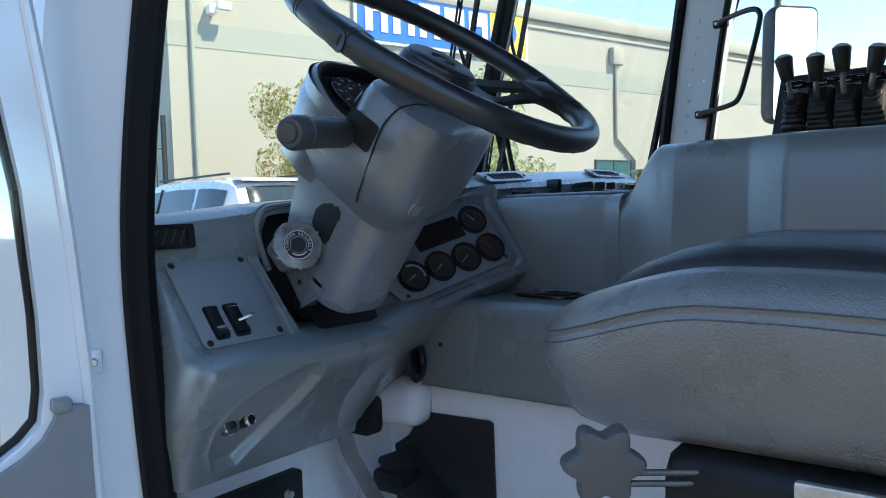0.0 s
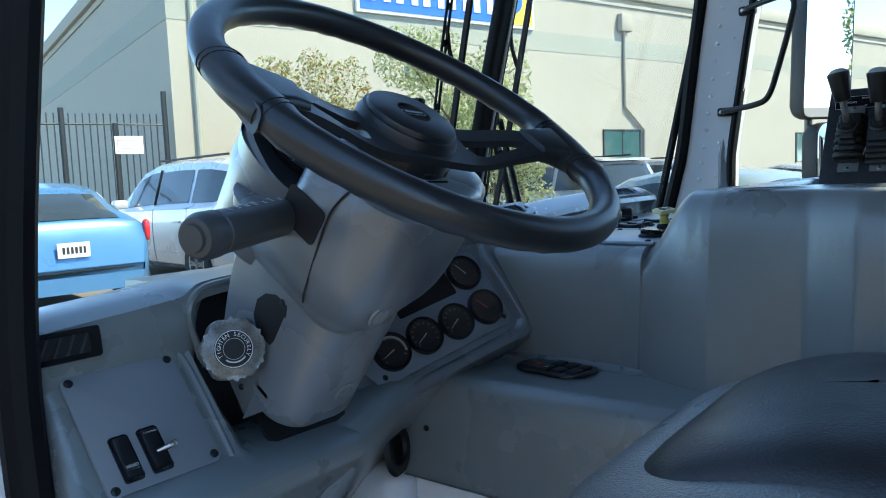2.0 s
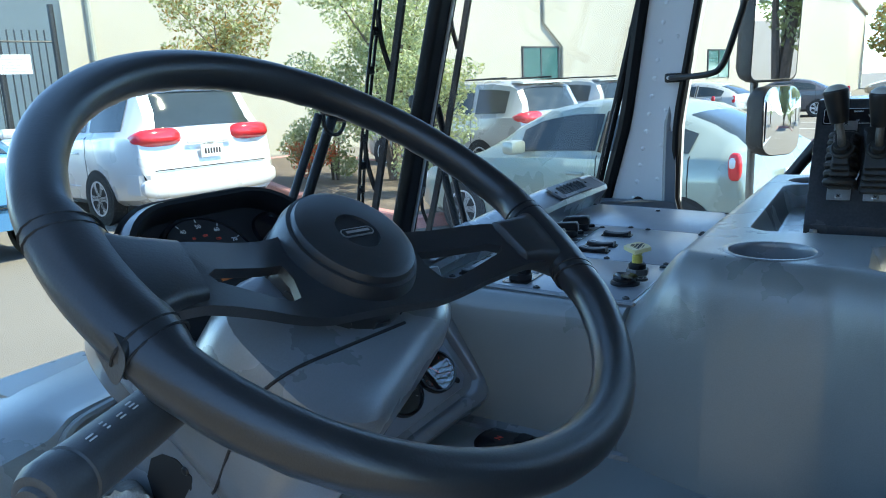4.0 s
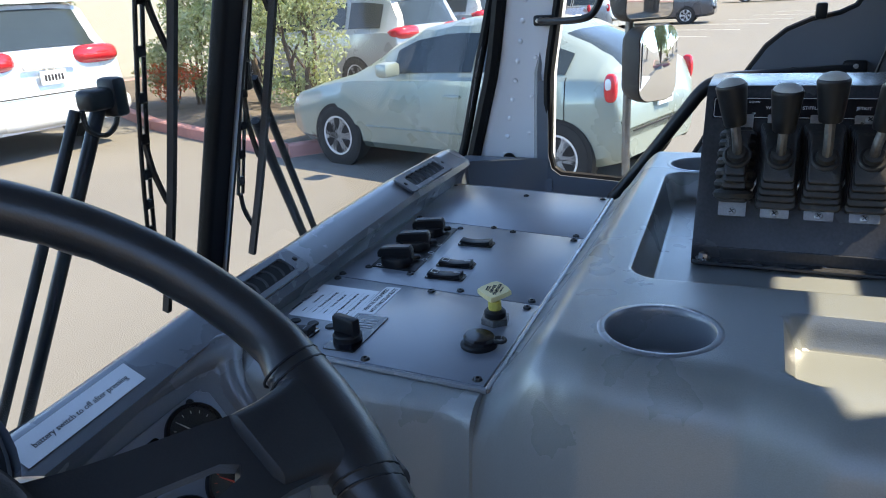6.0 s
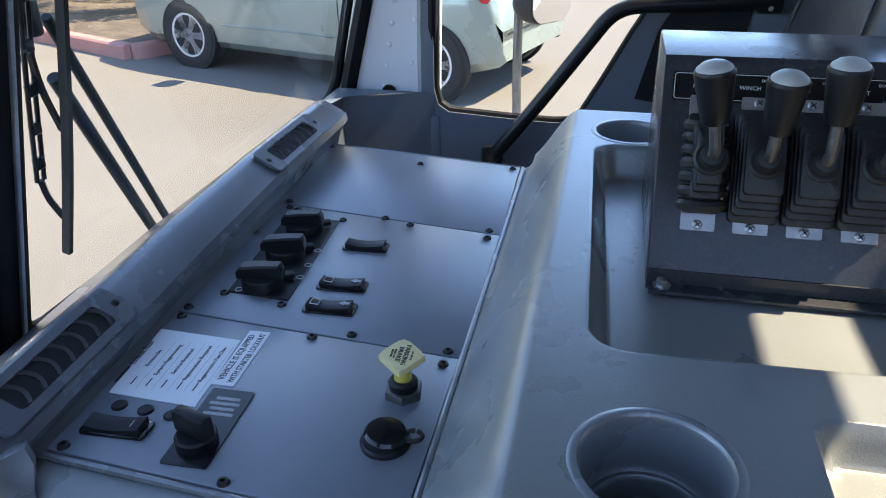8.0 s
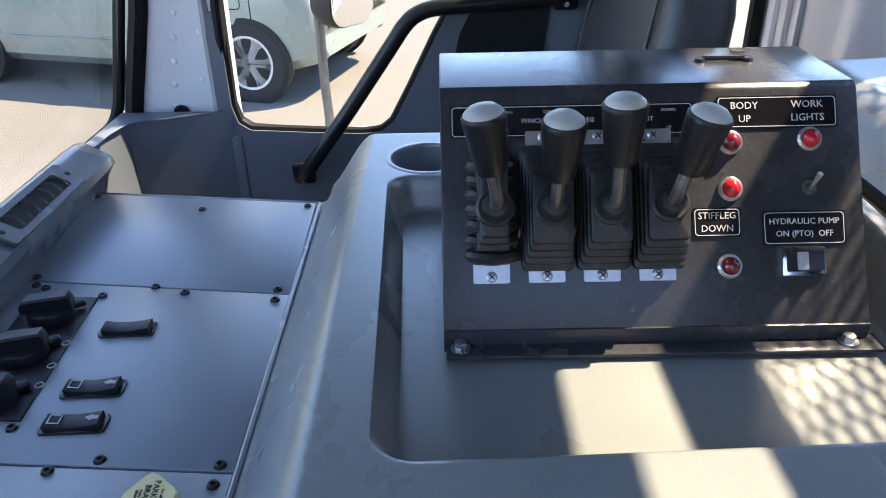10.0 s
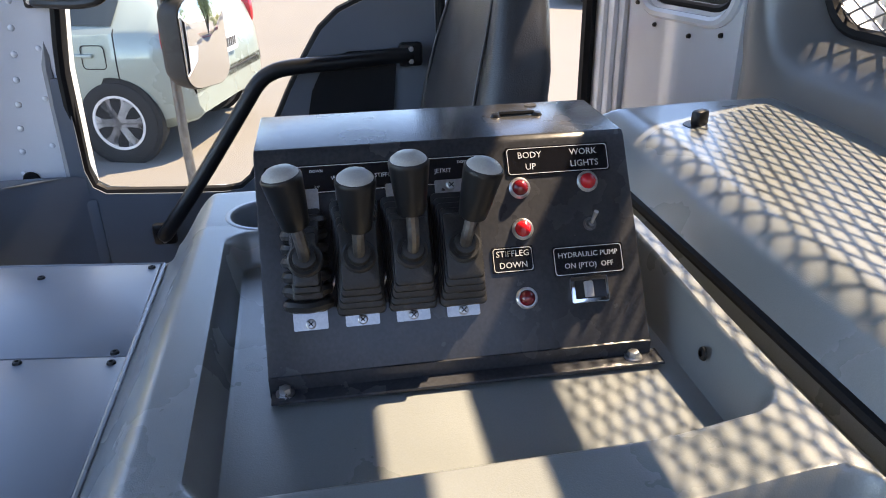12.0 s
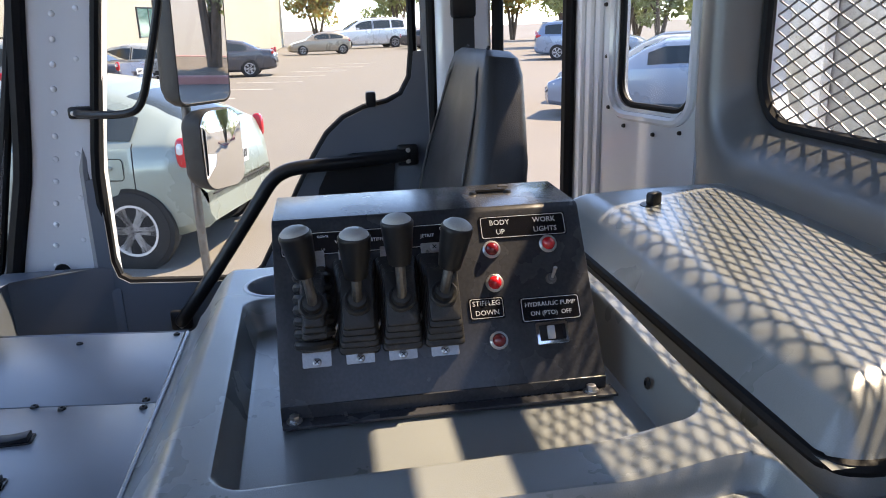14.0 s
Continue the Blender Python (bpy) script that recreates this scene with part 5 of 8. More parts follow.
part("flange", prism([(0.088, -YL - 0.002 + 0.0), (0.088, -YR - 0.008), (0.112, -YR - 0.008), (0.112, -YL - 0.002)], 0.003, pose(0, 0, 1.419), r=0.0006), BOX_PAINT, cbox, "folded foot flange")
part("flange_riser", block((0.105, -YR, 1.405), (0.112, -YL, 1.436), 0.001), BOX_PAINT, cbox)
for y in (-0.188, -0.515):
    part("bolt", merge(lathe([(0.0085, 0), (0.0085, 0.0015), (0, 0.0015)], pose(0.1, y, 1.422), 16), prism([(0.0056 * math.cos(radians(60 * i)), 0.0056 * math.sin(radians(60 * i))) for i in range(6)], 0.006, pose(0.1, y, 1.4232), r=0.0008)), STEEL, cbox, "zinc hex bolt")
# latch on the lid, and its hole as a black disc of painted shade
part("lid_hole_shade", lathe([(0, 0.0004), (0.007, 0.0004)], pose(0.325, -0.468, 1.6125), 16, closed=False), SHADE_BLACK, cbox)
part("lid_link", tube([(0.29, -0.423, 1.6145), (0.29, -0.462, 1.6145)], 0.0025, 6), SCREW, cbox)
for y in (-0.42, -0.465):
    part("lid_screw", lathe([(0, 0.0035), (0.004, 0.003), (0.0058, 0)], pose(0.288, y, 1.612), 12), SCREW, cbox)


def on_face(y, v, out=0.0):
    return BM_ @ pose(-y, v, out)


def face_label(y0, v0, y1, v1, lines, name="label"):
    m = on_face((y0 + y1) / 2, (v0 + v1) / 2, 0.0006)
    w, h = abs(y1 - y0) / 2, abs(v1 - v0) / 2
    lab = part(name, prism(round_rect(-w, -h, w, h, 0.002), 0.0006, m), BLACK_GLOSS, cbox, "black label with white border and capitals")
    part("border", prism(round_rect(-w + 0.0012, -h + 0.0012, w - 0.0012, h - 0.0012, 0.003), 0.0003, m @ Matrix.Translation((0, 0, 0.0006)), holes=[round_rect(-w + 0.0018, -h + 0.0018, w - 0.0018, h - 0.0018, 0.0026)]), PRINT, lab)
    for t, sz, u, v in lines:
        part("text", text_bm(t, sz, m @ pose(u, v, 0.0008)), PRINT, lab)


face_label(-0.412, 0.198, -0.515, 0.170, (("BODY", 0.0088, -0.028, 0.0055), ("UP", 0.0088, -0.028, -0.006), ("WORK", 0.0088, 0.026, 0.006), ("LIGHTS", 0.0088, 0.026, -0.0055)))
face_label(-0.388, 0.102, -0.4285, 0.077, (("STIFFLEG", 0.0082, 0, 0.0055), ("DOWN", 0.0082, 0, -0.0055)))
face_label(-0.447, 0.098, -0.517, 0.069, (("HYDRAULIC PUMP", 0.0072, 0, 0.0055), ("ON (PTO)  OFF", 0.0072, 0, -0.005)))
face_label(-0.183, 0.194, -0.392, 0.166, (("HOIST", 0.0056, -0.078, 0), ("WINCH", 0.0056, -0.034, 0), ("STIFFLEG", 0.0056, 0.008, 0), ("JETKIT", 0.0056, 0.062, 0), ("DOWN", 0.0037, -0.057, 0.0075), ("DOWN", 0.0037, -0.018, 0.0075), ("DOWN", 0.0037, 0.035, 0.0075), ("DOWN", 0.0037, 0.083, 0.0075), ("UP", 0.0037, -0.057, -0.0078), ("UP", 0.0037, -0.018, -0.0078), ("UP", 0.0037, 0.035, -0.0078), ("UP", 0.0037, 0.083, -0.0078)))
for y, v, lens in ((-0.4225, 0.158, RED_DARK), (-0.421, 0.118, RED_LENS), (-0.4175, 0.052, RED_DARK), (-0.4905, 0.16, RED_LENS)):
    m = on_face(y, v)
    l_ = part("pilot_lamp", lathe([(0.0105, 0), (0.0105, 0.0015), (0.009, 0.003), (0.0078, 0.003), (0.0078, 0.0005)], m, 24, closed=False), STEEL, cbox, "red pilot lamp in a bright ring")
    part("lens", lathe([(0.0078, 0.001), (0.0078, 0.004), (0.0062, 0.0075), (0.003, 0.0095), (0, 0.01)], m, 24), lens, l_)
m = on_face(-0.488, 0.118)
tg = part("toggle_switch", lathe([(0.0065, 0), (0.0065, 0.001), (0.005, 0.001), (0.005, 0.003), (0.0035, 0.003), (0.003, 0.006), (0, 0.007)], m, 18), BARE, cbox, "small steel toggle switch")
part("bat", rod(m @ Vector((0, 0, 0.006)), m @ Vector((0.002, 0.009, 0.018)), 0.0015, 0.0024, 10), STEEL, tg)
m = on_face(-0.479, 0.055)
rk = part("pto_switch", prism(round_rect(-0.0185, -0.0125, 0.0185, 0.0125, 0.0015), 0.004, m, r=0.001, holes=()), CHROME, cbox, "chrome-framed rocker switch")
part("well", prism(round_rect(-0.0145, -0.0088, 0.0145, 0.0088, 0.001), 0.0005, m @ Matrix.Translation((0, 0, 0.004))), SHADE_BLACK, rk)
part("paddle", loft([[m @ Vector((u, v, z)) for v, z in ((-0.0082, 0.004), (-0.0082, h), (0.0082, h), (0.0082, 0.004))] for u, h in ((-0.0055, 0.0042), (-0.0053, 0.0065), (0.004, 0.0075), (0.0135, 0.0115), (0.014, 0.0045))]), BLACK_GLOSS, rk)
part("paddle_edge", block((-0.006, -0.0078, 0.004), (0.0025, 0.0078, 0.0086), 0.001, 1, m), PRINT_DIM, rk, "pale grey rocker end")


def lever(i, y, base_y, tip, foot, slump):
    """One control lever: steel plate, rubber bellows, bent rod, tapered knob."""
    m = on_face(y, 0)
    lv = part("lever", prism(round_rect(-0.0155, 0.041, 0.0155, 0.171, 0.0015), 0.002, m @ Matrix.Translation((0, 0, 0.0005))), STEEL, cbox, "hydraulic lever with rubber boot")
    for v in (0.0465, 0.1655):
        part("screw", merge(lathe([(0, 0.0028), (0.0035, 0.0022), (0.0048, 0)], m @ pose(0, v, 0.0025), 14)), STEEL, lv)
        part("slot", merge(block((-0.003, -0.0005, 0.0024), (0.003, 0.0005, 0.0032), m=m @ pose(0, v, 0.0025, 0, 0, 40)), block((-0.003, -0.0005, 0.0024), (0.003, 0.0005, 0.0032), m=m @ pose(0, v, 0.0025, 0, 0, 130))), SHADE_BLACK, lv)
    # bellows: stacked rounded pleats that shrink outwards and lean towards the rod
    rings = []
    n = 5
    inv = m.inverted()
    f = inv @ Vector(foot)
    cy0 = 0.104
    top_z = f.z - 0.004
    step = top_z / n
    for k in range(n):
        t = k / (n - 1)
        cy, cz = cy0 + (f.y - cy0) * t, 0.0025 + step * k
        cx = f.x * t
        hw, hh = 0.0222 - 0.0055 * t, 0.0535 - 0.024 * t
        if i == 0:
            hw, hh = hw - 0.006, hh - 0.006
        for g, dz in ((-0.0035, 0.0), (-0.0005, 0.0012), (0.0, step * 0.55), (-0.0006, step * 0.86), (-0.0024, step * 0.97)):
            w, h = hw + g, hh + g * 1.3
            rings.append([m @ Vector((cx + x, cy + yy, cz + dz + yy * slump * 0.4 * t + 0.0005 * math.sin(9 * yy / h + i * 2 + k * 1.7))) for x, yy in round_rect(-w, -h, w, h, min(w, h) * 0.22, 4)])
    if i == 0:
        # the first boot has slumped into hanging folds below the rod
        for k in range(1, 8):
            v = 0.05 + k * 0.0125
            w, o = 0.0178 - 0.0003 * k, 0.017 + 0.003 * min(k, 8 - k)
            part("boot_fold", tube(smooth_line([m @ Vector(p) for p in ((-w * 0.9, v + 0.004, 0.003), (-w, v + 0.002, o * 0.6), (-w * 0.8, v, o), (0, v - 0.002, o + 0.004), (w * 0.8, v, o), (w, v + 0.002, o * 0.6), (w * 0.9, v + 0.004, 0.003))], 4), 0.0056, 8), BOOT, lv)
    part("boot", loft(rings), BOOT, lv, "dusty ribbed rubber boot")
    part("boot_neck", lathe([(0.0155, -0.004), (0.0155, -0.001), (0.0135, 0.001), (0.0105, 0.0005), (0.0105, 0.003), (0.0095, 0.006), (0.0095, 0.009), (0.006, 0.010)], along(foot, m.to_3x3() @ Vector((0, 0.1, 1))), 18), BOOT, lv)
    tip_v, foot_v = Vector(tip), Vector(foot)
    knee = foot_v + (m.to_3x3() @ Vector((0, 0, 1))) * 0.016 + Vector((0, 0, 0.006))
    ax = (tip_v - knee).normalized()
    part("rod", tube(smooth_line([foot_v - (m.to_3x3() @ Vector((0, 0, 1))) * 0.004, foot_v + (m.to_3x3() @ Vector((0, 0, 1))) * 0.006, knee, knee + ax * 0.02, tip_v - ax * 0.03], 5), 0.0053, 10), BARE, lv, "bent worn steel rod")
    km = along(tip_v - ax * 0.052, ax)
    part("knob", lathe([(0.0, 0.0), (0.0106, 0.0), (0.0118, 0.0014), (0.014, 0.018), (0.0156, 0.033), (0.0166, 0.042), (0.0167, 0.0445), (0.0158, 0.0462), (0.0142, 0.0465)], km, 28), KNOB, lv, "tapered black knob")
    part("knob_cap", lathe([(0.0148, 0.0462), (0.0143, 0.048), (0.0105, 0.0512), (0.0055, 0.053), (0.0, 0.0535)], km, 28), CAP, lv, "domed grey knob cap")


LEV = (((0.098, -0.2045, 1.634), (0.116, -0.2165, 1.546)), ((0.093, -0.263, 1.629), (0.116, -0.2625, 1.546)), ((0.098, -0.306, 1.640), (0.116, -0.3085, 1.546)), ((0.094, -0.368, 1.631), (0.117, -0.3545, 1.547)))
for i, (tip, foot) in enumerate(LEV):
    lever(i, -0.2155 - 0.0468 * i, 0, tip, foot, 0.12 - 0.08 * (i == 0))
for y in (-0.24, -0.287, -0.332):
    # Slots are black strips on the uncut face, shade put in as colour.
    part("slot_shade", prism(round_rect(-0.006, 0.06, 0.006, 0.15, 0.003), 0.0012, on_face(y, 0)), SHADE_BLACK, cbox, "black strip painted as the shaded slot between the levers")
    part("cable", tube(smooth_line([on_face(y + 0.006, 0.07, 0.001).translation, on_face(y, 0.085, 0.006).translation, on_face(y - 0.006, 0.1, 0.002).translation], 4), 0.0015, 6), STEEL, cbox)

# ---- steering wheel and column ----
WC, WN = Vector((-0.649, 0.042, 1.554)), Vector((0, -0.584, 0.812))
WM = frame_from(WC, (1, 0, 0), (0, 0.812, 0.584))  # x right, y away from the driver, z up the column
WW = frame_from((-0.6675, 0.0375, 1.556), (1, 0, 0), (0, 0.8164, 0.5775))  # the wheel, a little left of its column
WR = WW @ pose(0, 0, 0, 0, 0, -12.5)
WHUB = WW @ pose(0.003, 0.006, 0)
DROOP, DROOP_LEFT = 9.5, 9.5
wheel = thing("steering_wheel", "black two-spoke truck steering wheel with a large hub pad", "steering wheel", at=WW.translation)
R0 = 0.2115
ring = []
for i in range(96):
    a = 2 * math.pi * i / 96
    ring.append((a, R0))
bm = bmesh.new()
rings = []
for a, r in ring:
    deg = math.degrees(a)
    k = max(0.0, 1 - min(abs((deg + DROOP + 180) % 360 - 180), abs((deg - 180 - DROOP_LEFT + 180) % 360 - 180)) / 17)
    w = 0.0158 + 0.0058 * min(k * 3, 1)
    c = Vector((r * math.cos(a), r * math.sin(a), 0))
    e = Vector((math.cos(a), math.sin(a), 0))
    rings.append([bm.verts.new(c + e * (w * math.cos(b) - 0.0058 * min(k * 3, 1)) + Z * (0.0158 * math.sin(b) * (1 + 0.05 * (math.sin(b) < 0) * math.cos(a * 40)))) for b in (2 * math.pi * j / 18 for j in range(18))])
for i in range(96):
    p, q = rings[i], rings[(i + 1) % 96]
    for j in range(18):
        bm.faces.new((p[j], p[(j + 1) % 18], q[(j + 1) % 18], q[j]))
bm.transform(WR)
part("rim", bm, RIM, wheel, "thick black rim")
for s in (1, -1):
    for a in (12.5, -12.5, 10.5, -10.5):
        aa = radians(a + (-DROOP if s > 0 else 180 + DROOP_LEFT))
        part("rim_groove", tube([WR @ Vector((math.cos(aa) * (R0 + 0.0212 * math.cos(b) - 0.0054), math.sin(aa) * (R0 + 0.0212 * math.cos(b) - 0.0054), 0.0154 * math.sin(b))) for b in (2 * math.pi * j / 20 for j in range(20))], 0.0009, 5, close=True), SHADE_BLACK, wheel)
SP = [(0.045, 0.034), (0.1, 0.028), (0.15, 0.024), (0.192, 0.024), (0.2, 0.024), (0.2, -0.026), (0.192, -0.027), (0.15, -0.028), (0.106, -0.035), (0.05, -0.048), (0.0, -0.055)]
out = SP + [(-x, y) for x, y in reversed(SP[:-1])]
hole = [(0.066, 0.006), (0.13, 0.001), (0.138, -0.004), (0.134, -0.010), (0.092, -0.0235), (0.078, -0.0275), (0.069, -0.025), (0.064, -0.008)]
sp = prism(out, 0.008, Matrix.Translation((0, 0, -0.004)), holes=[hole, [(-x, y) for x, y in hole]])
bmesh.ops.subdivide_edges(sp, edges=[e for e in sp.edges if e.calc_length() > 0.03], cuts=3)
for v in sp.verts:
    v.co.z += -0.028 + 0.026 * smoothstep(0.05, 0.17, abs(v.co.x))
    v.co.y -= abs(v.co.x) * math.tan(radians(DROOP if v.co.x > 0 else DROOP_LEFT))
sp.transform(WR)
part("spokes", sp, RIM, wheel, "flat black spoke plate")
for side, droop in ((1, DROOP), (-1, DROOP_LEFT)):
    secs_ = []
    for x, hy, th in ((0.147, 0.018, 0.006), (0.149, 0.024, 0.0095), (0.165, 0.026, 0.0115), (0.182, 0.031, 0.0135), (0.195, 0.038, 0.0145), (0.206, 0.047, 0.0135), (0.212, 0.052, 0.011)):
        zc = -0.028 + 0.026 * smoothstep(0.05, 0.17, x)
        secs_.append([WR @ Vector((side * x, y - x * math.tan(radians(droop)), zc + z)) for y, z in round_rect(-hy, -th, hy, th, min(hy, th) * 0.7, 4)])
    part("spoke_sleeve", loft(secs_), RIM, wheel, "thick moulded spoke end")
hub = part("hub_pad", lathe([(0.052, -0.085), (0.0575, -0.07), (0.058, -0.05), (0.0555, -0.022), (0.0525, -0.014), (0.0495, -0.0135), (0.0495, -0.012), (0.048, -0.0085), (0.042, -0.006), (0.0185, -0.0055), (0.018, -0.008), (0.0, -0.0085)], WHUB, 48), RIM, wheel, "round black hub pad")
for i in range(10):
    part("hub_facet", prism(round_rect(-0.0085, -0.008, 0.0085, 0.008, 0.002), 0.0016, WHUB @ pose(0, 0, 0, 0, 0, 36 * i + 10) @ frame_from((0.0566, 0, -0.052), (0, 1, 0), (0.07, 0, 1)), r=0.0007), RIM, hub)
part("badge_well", lathe([(0, -0.0078), (0.0178, -0.0078)], WHUB, 24, closed=False), SHADE_BLACK, hub)
WB = WHUB @ pose(0, 0, 0, 0, 0, -6)
part("badge", prism(round_rect(-0.0165, -0.0042, 0.0165, 0.0042, 0.004), 0.001, WB @ pose(0, 0.0, -0.0074)), STEEL, hub, "small bright oval badge")
part("badge_inset", prism(round_rect(-0.0154, -0.0032, 0.0154, 0.0032, 0.003), 0.0004, WB @ pose(0, 0.0, -0.0065)), DARK, hub)
part("badge_bar", prism(round_rect(-0.012, -0.0012, 0.012, 0.0012, 0.0004), 0.0003, WB @ pose(0, 0.0, -0.006)), STEEL, hub)
column = thing("steering_column", "grey moulded steering column shroud with instrument cluster", "steering column", at=(-0.649, 0.2, 1.2))


def column_ring(s, wx0, wx1, y0, y1, r, n=5):
    """A rounded ring s metres below the wheel along the column; y0: driver's side, y1: windscreen side."""
    return [WM @ Vector((x, y, -s)) for x, y in round_rect(wx0, y0, wx1, y1, r, n)]


UP = ((0.045, -0.085, 0.065, -0.085, 0.02, 0.04), (0.049, -0.108, 0.078, -0.1, 0.028, 0.045), (0.056, -0.122, 0.086, -0.109, 0.032, 0.048), (0.07, -0.128, 0.09, -0.113, 0.034, 0.05), (0.11, -0.13, 0.09, -0.115, 0.036, 0.05), (0.14, -0.13, 0.089, -0.115, 0.045, 0.05), (0.155, -0.128, 0.088, -0.114, 0.118, 0.05), (0.172, -0.122, 0.086, -0.111, 0.118, 0.05), (0.186, -0.115, 0.08, -0.105, 0.114, 0.047), (0.2, -0.105, 0.07, -0.096, 0.108, 0.044), (0.211, -0.096, 0.06, -0.086, 0.1, 0.04), (0.219, -0.09, 0.052, -0.079, 0.095, 0.037), (0.226, -0.086, 0.046, -0.0755, 0.09, 0.034), (0.228, -0.07, 0.035, -0.06, 0.08, 0.03))


def shroud_ring(s, x0, x1, y0, y1, r):
    """As column_ring, with the driver's face falling away to the right."""
    return [WM @ Vector((x, y * (1 - 0.32 * smoothstep(-0.07, 0.08, x)) if y < 0 else y, -s)) for x, y in round_rect(x0, y0, x1, y1, r, 8)]


up_secs = [shroud_ring(*row) for row in UP]
part("upper_shroud", loft(up_secs), GREY_SMOOTH, column, "wide upper shroud")


def shell_ring(s, x0, x1, y0, y1, r):
    """A ring of the lower shroud: round towards the driver, square behind."""
    front = [p for p in round_rect(x0, y0, x1, y0 + 3 * r, r, 8) if p[1] <= y0 + r + 1e-6]
    return [WM @ Vector((x, y, -s)) for x, y in front + [(x1, y1), (x0, y1)]]


lo_secs = [shell_ring(0.2, -0.083, 0.043, -0.0735, -0.006, 0.042), shell_ring(0.3, -0.0845, 0.043, -0.0735, -0.008, 0.042), shell_ring(0.355, -0.0845, 0.043, -0.0735, -0.011, 0.042), shell_ring(0.37, -0.084, 0.042, -0.073, -0.012, 0.041), shell_ring(0.3755, -0.082, 0.04, -0.071, -0.014, 0.04), shell_ring(0.3765, -0.077, 0.036, -0.066, -0.016, 0.036), shell_ring(0.36, -0.073, 0.032, -0.062, -0.018, 0.034)]
part("lower_shroud", loft(lo_secs), GREY_SMOOTH, column, "narrow rounded lower shroud")
part("shroud_skirt", loft([[WM @ Vector((x, y, -s)) for x, y in ((-0.0845, y0), (-0.0845, -0.012), (-0.077, -0.012), (-0.077, y0))] for s, y0 in ((0.35, -0.04), (0.37, -0.036), (0.385, -0.026), (0.398, -0.018), (0.406, -0.0135))]), GREY_SMOOTH, column, "tail of the lower shroud beside the side plate")
part("inner_tube", rod(WM @ Vector((-0.02, 0.02, -0.2)), WM @ Vector((-0.02, 0.02, -0.45)), 0.03), SHADE_BLACK, column, "dark steering tube inside the shroud")
SIDE = frame_from(WM @ Vector((-0.083, 0, 0)), WM.to_3x3() @ Vector((0, -1, 0)), WM.to_3x3() @ Vector((0, 0, 1)))  # x: towards the driver, y: up the column
side = part("side_plate", prism([(0.02, -0.385), (0.013, -0.405), (-0.055, -0.379), (-0.067, -0.35), (-0.085, -0.295), (-0.093, -0.262), (-0.1, -0.18), (0.04, -0.18), (0.02, -0.3)], 0.03, SIDE @ Matrix.Translation((0, 0, -0.03)), r=0.003), GREY_SMOOTH, column, "grey side plate of the column")
# Cable hole: a black patch on the uncut plate, its shade painted.
part("cable_hole_shade", prism([(0.004, -0.241), (-0.016, -0.241), (-0.031, -0.251), (-0.039, -0.266), (-0.035, -0.286), (-0.018, -0.300), (0.004, -0.297), (0.012, -0.273), (0.009, -0.25)], 0.0008, SIDE), SHADE_BLACK, side, "black patch painted as the shaded hole in the side plate")
for u, v in ((-0.009, -0.375), (-0.0035, -0.2415)):
    part("plate_screw", lathe([(0, 0.002), (0.003, 0.0018), (0.0042, 0)], SIDE @ pose(u, v, 0.001), 10), SCREW, side)
seam_pts = [WM @ Vector((x, y, -s)) for x, y, s in ((-0.107, -0.04, 0.2), (-0.119, -0.046, 0.182), (-0.126, -0.05, 0.165), (-0.131, -0.048, 0.12), (-0.131, -0.045, 0.09), (-0.1295, -0.047, 0.072), (-0.123, -0.05, 0.057), (-0.109, -0.052, 0.0495), (-0.086, -0.055, 0.0448), (0.0, -0.06, 0.0445))]
part("seam", tube(smooth_line(seam_pts, 5), 0.0012, 6), SHADE_BLACK, column)
for x, y, s in ((-0.08, -0.1125, 0.164), (-0.0095, -0.0735, 0.3287)):
    part("boss", lathe([(0.009, -0.004), (0.0095, 0.0012), (0.0135, 0.0012), (0.0145, -0.001)], along(WM @ Vector((x, y, -s)), WM.to_3x3() @ Vector((0, -1, 0))), 20, closed=False), GREY_SMOOTH, column)
    part("boss_well", lathe([(0, -0.0005), (0.0095, 0.0005)], along(WM @ Vector((x, y - 0.0005, -s)), WM.to_3x3() @ Vector((0, -1, 0))), 18, closed=False), GREY, column)
# stalk, its slot a thin black patch of painted shade
part("stalk_slot_shade", prism(round_rect(-0.027, -0.019, 0.027, 0.019, 0.006), 0.0012, frame_from(WM @ Vector((-0.1308, -0.014, -0.108)), WM.to_3x3() @ Vector((0, 1, 0)), WM.to_3x3() @ Vector((0, 0, 1)))), SHADE_BLACK, column, "black patch painted as the shaded slot of the stalk")
stalk = thing("indicator_stalk", "thick dark grey indicator stalk with white symbols", "stalk", at=(-0.75, 0.1, 1.45))
S0, S1 = Vector((-0.746, 0.131, 1.459)), Vector((-0.903, 0.088, 1.446))
sm = along(S0, S1 - S0)
L_ = (S1 - S0).length
part("grip", lathe([(0.0, -0.02), (0.009, -0.02), (0.010, 0.012), (0.017, 0.02), (0.0185, 0.04), (0.0195, L_ - 0.035), (0.0198, L_ - 0.03), (0.0185, L_ - 0.029), (0.0185, L_ - 0.026), (0.0205, L_ - 0.025), (0.0205, L_ - 0.012), (0.017, L_ - 0.004), (0.015, L_ - 0.003), (0.012, L_ - 0.003), (0.011, L_), (0, L_ + 0.001)], sm, 28), STALK, stalk)
sx = (S1 - S0).normalized()
SYM = frame_from(S0 + Vector((0, 0, 0)), -sx, (0, 0.1, 1))
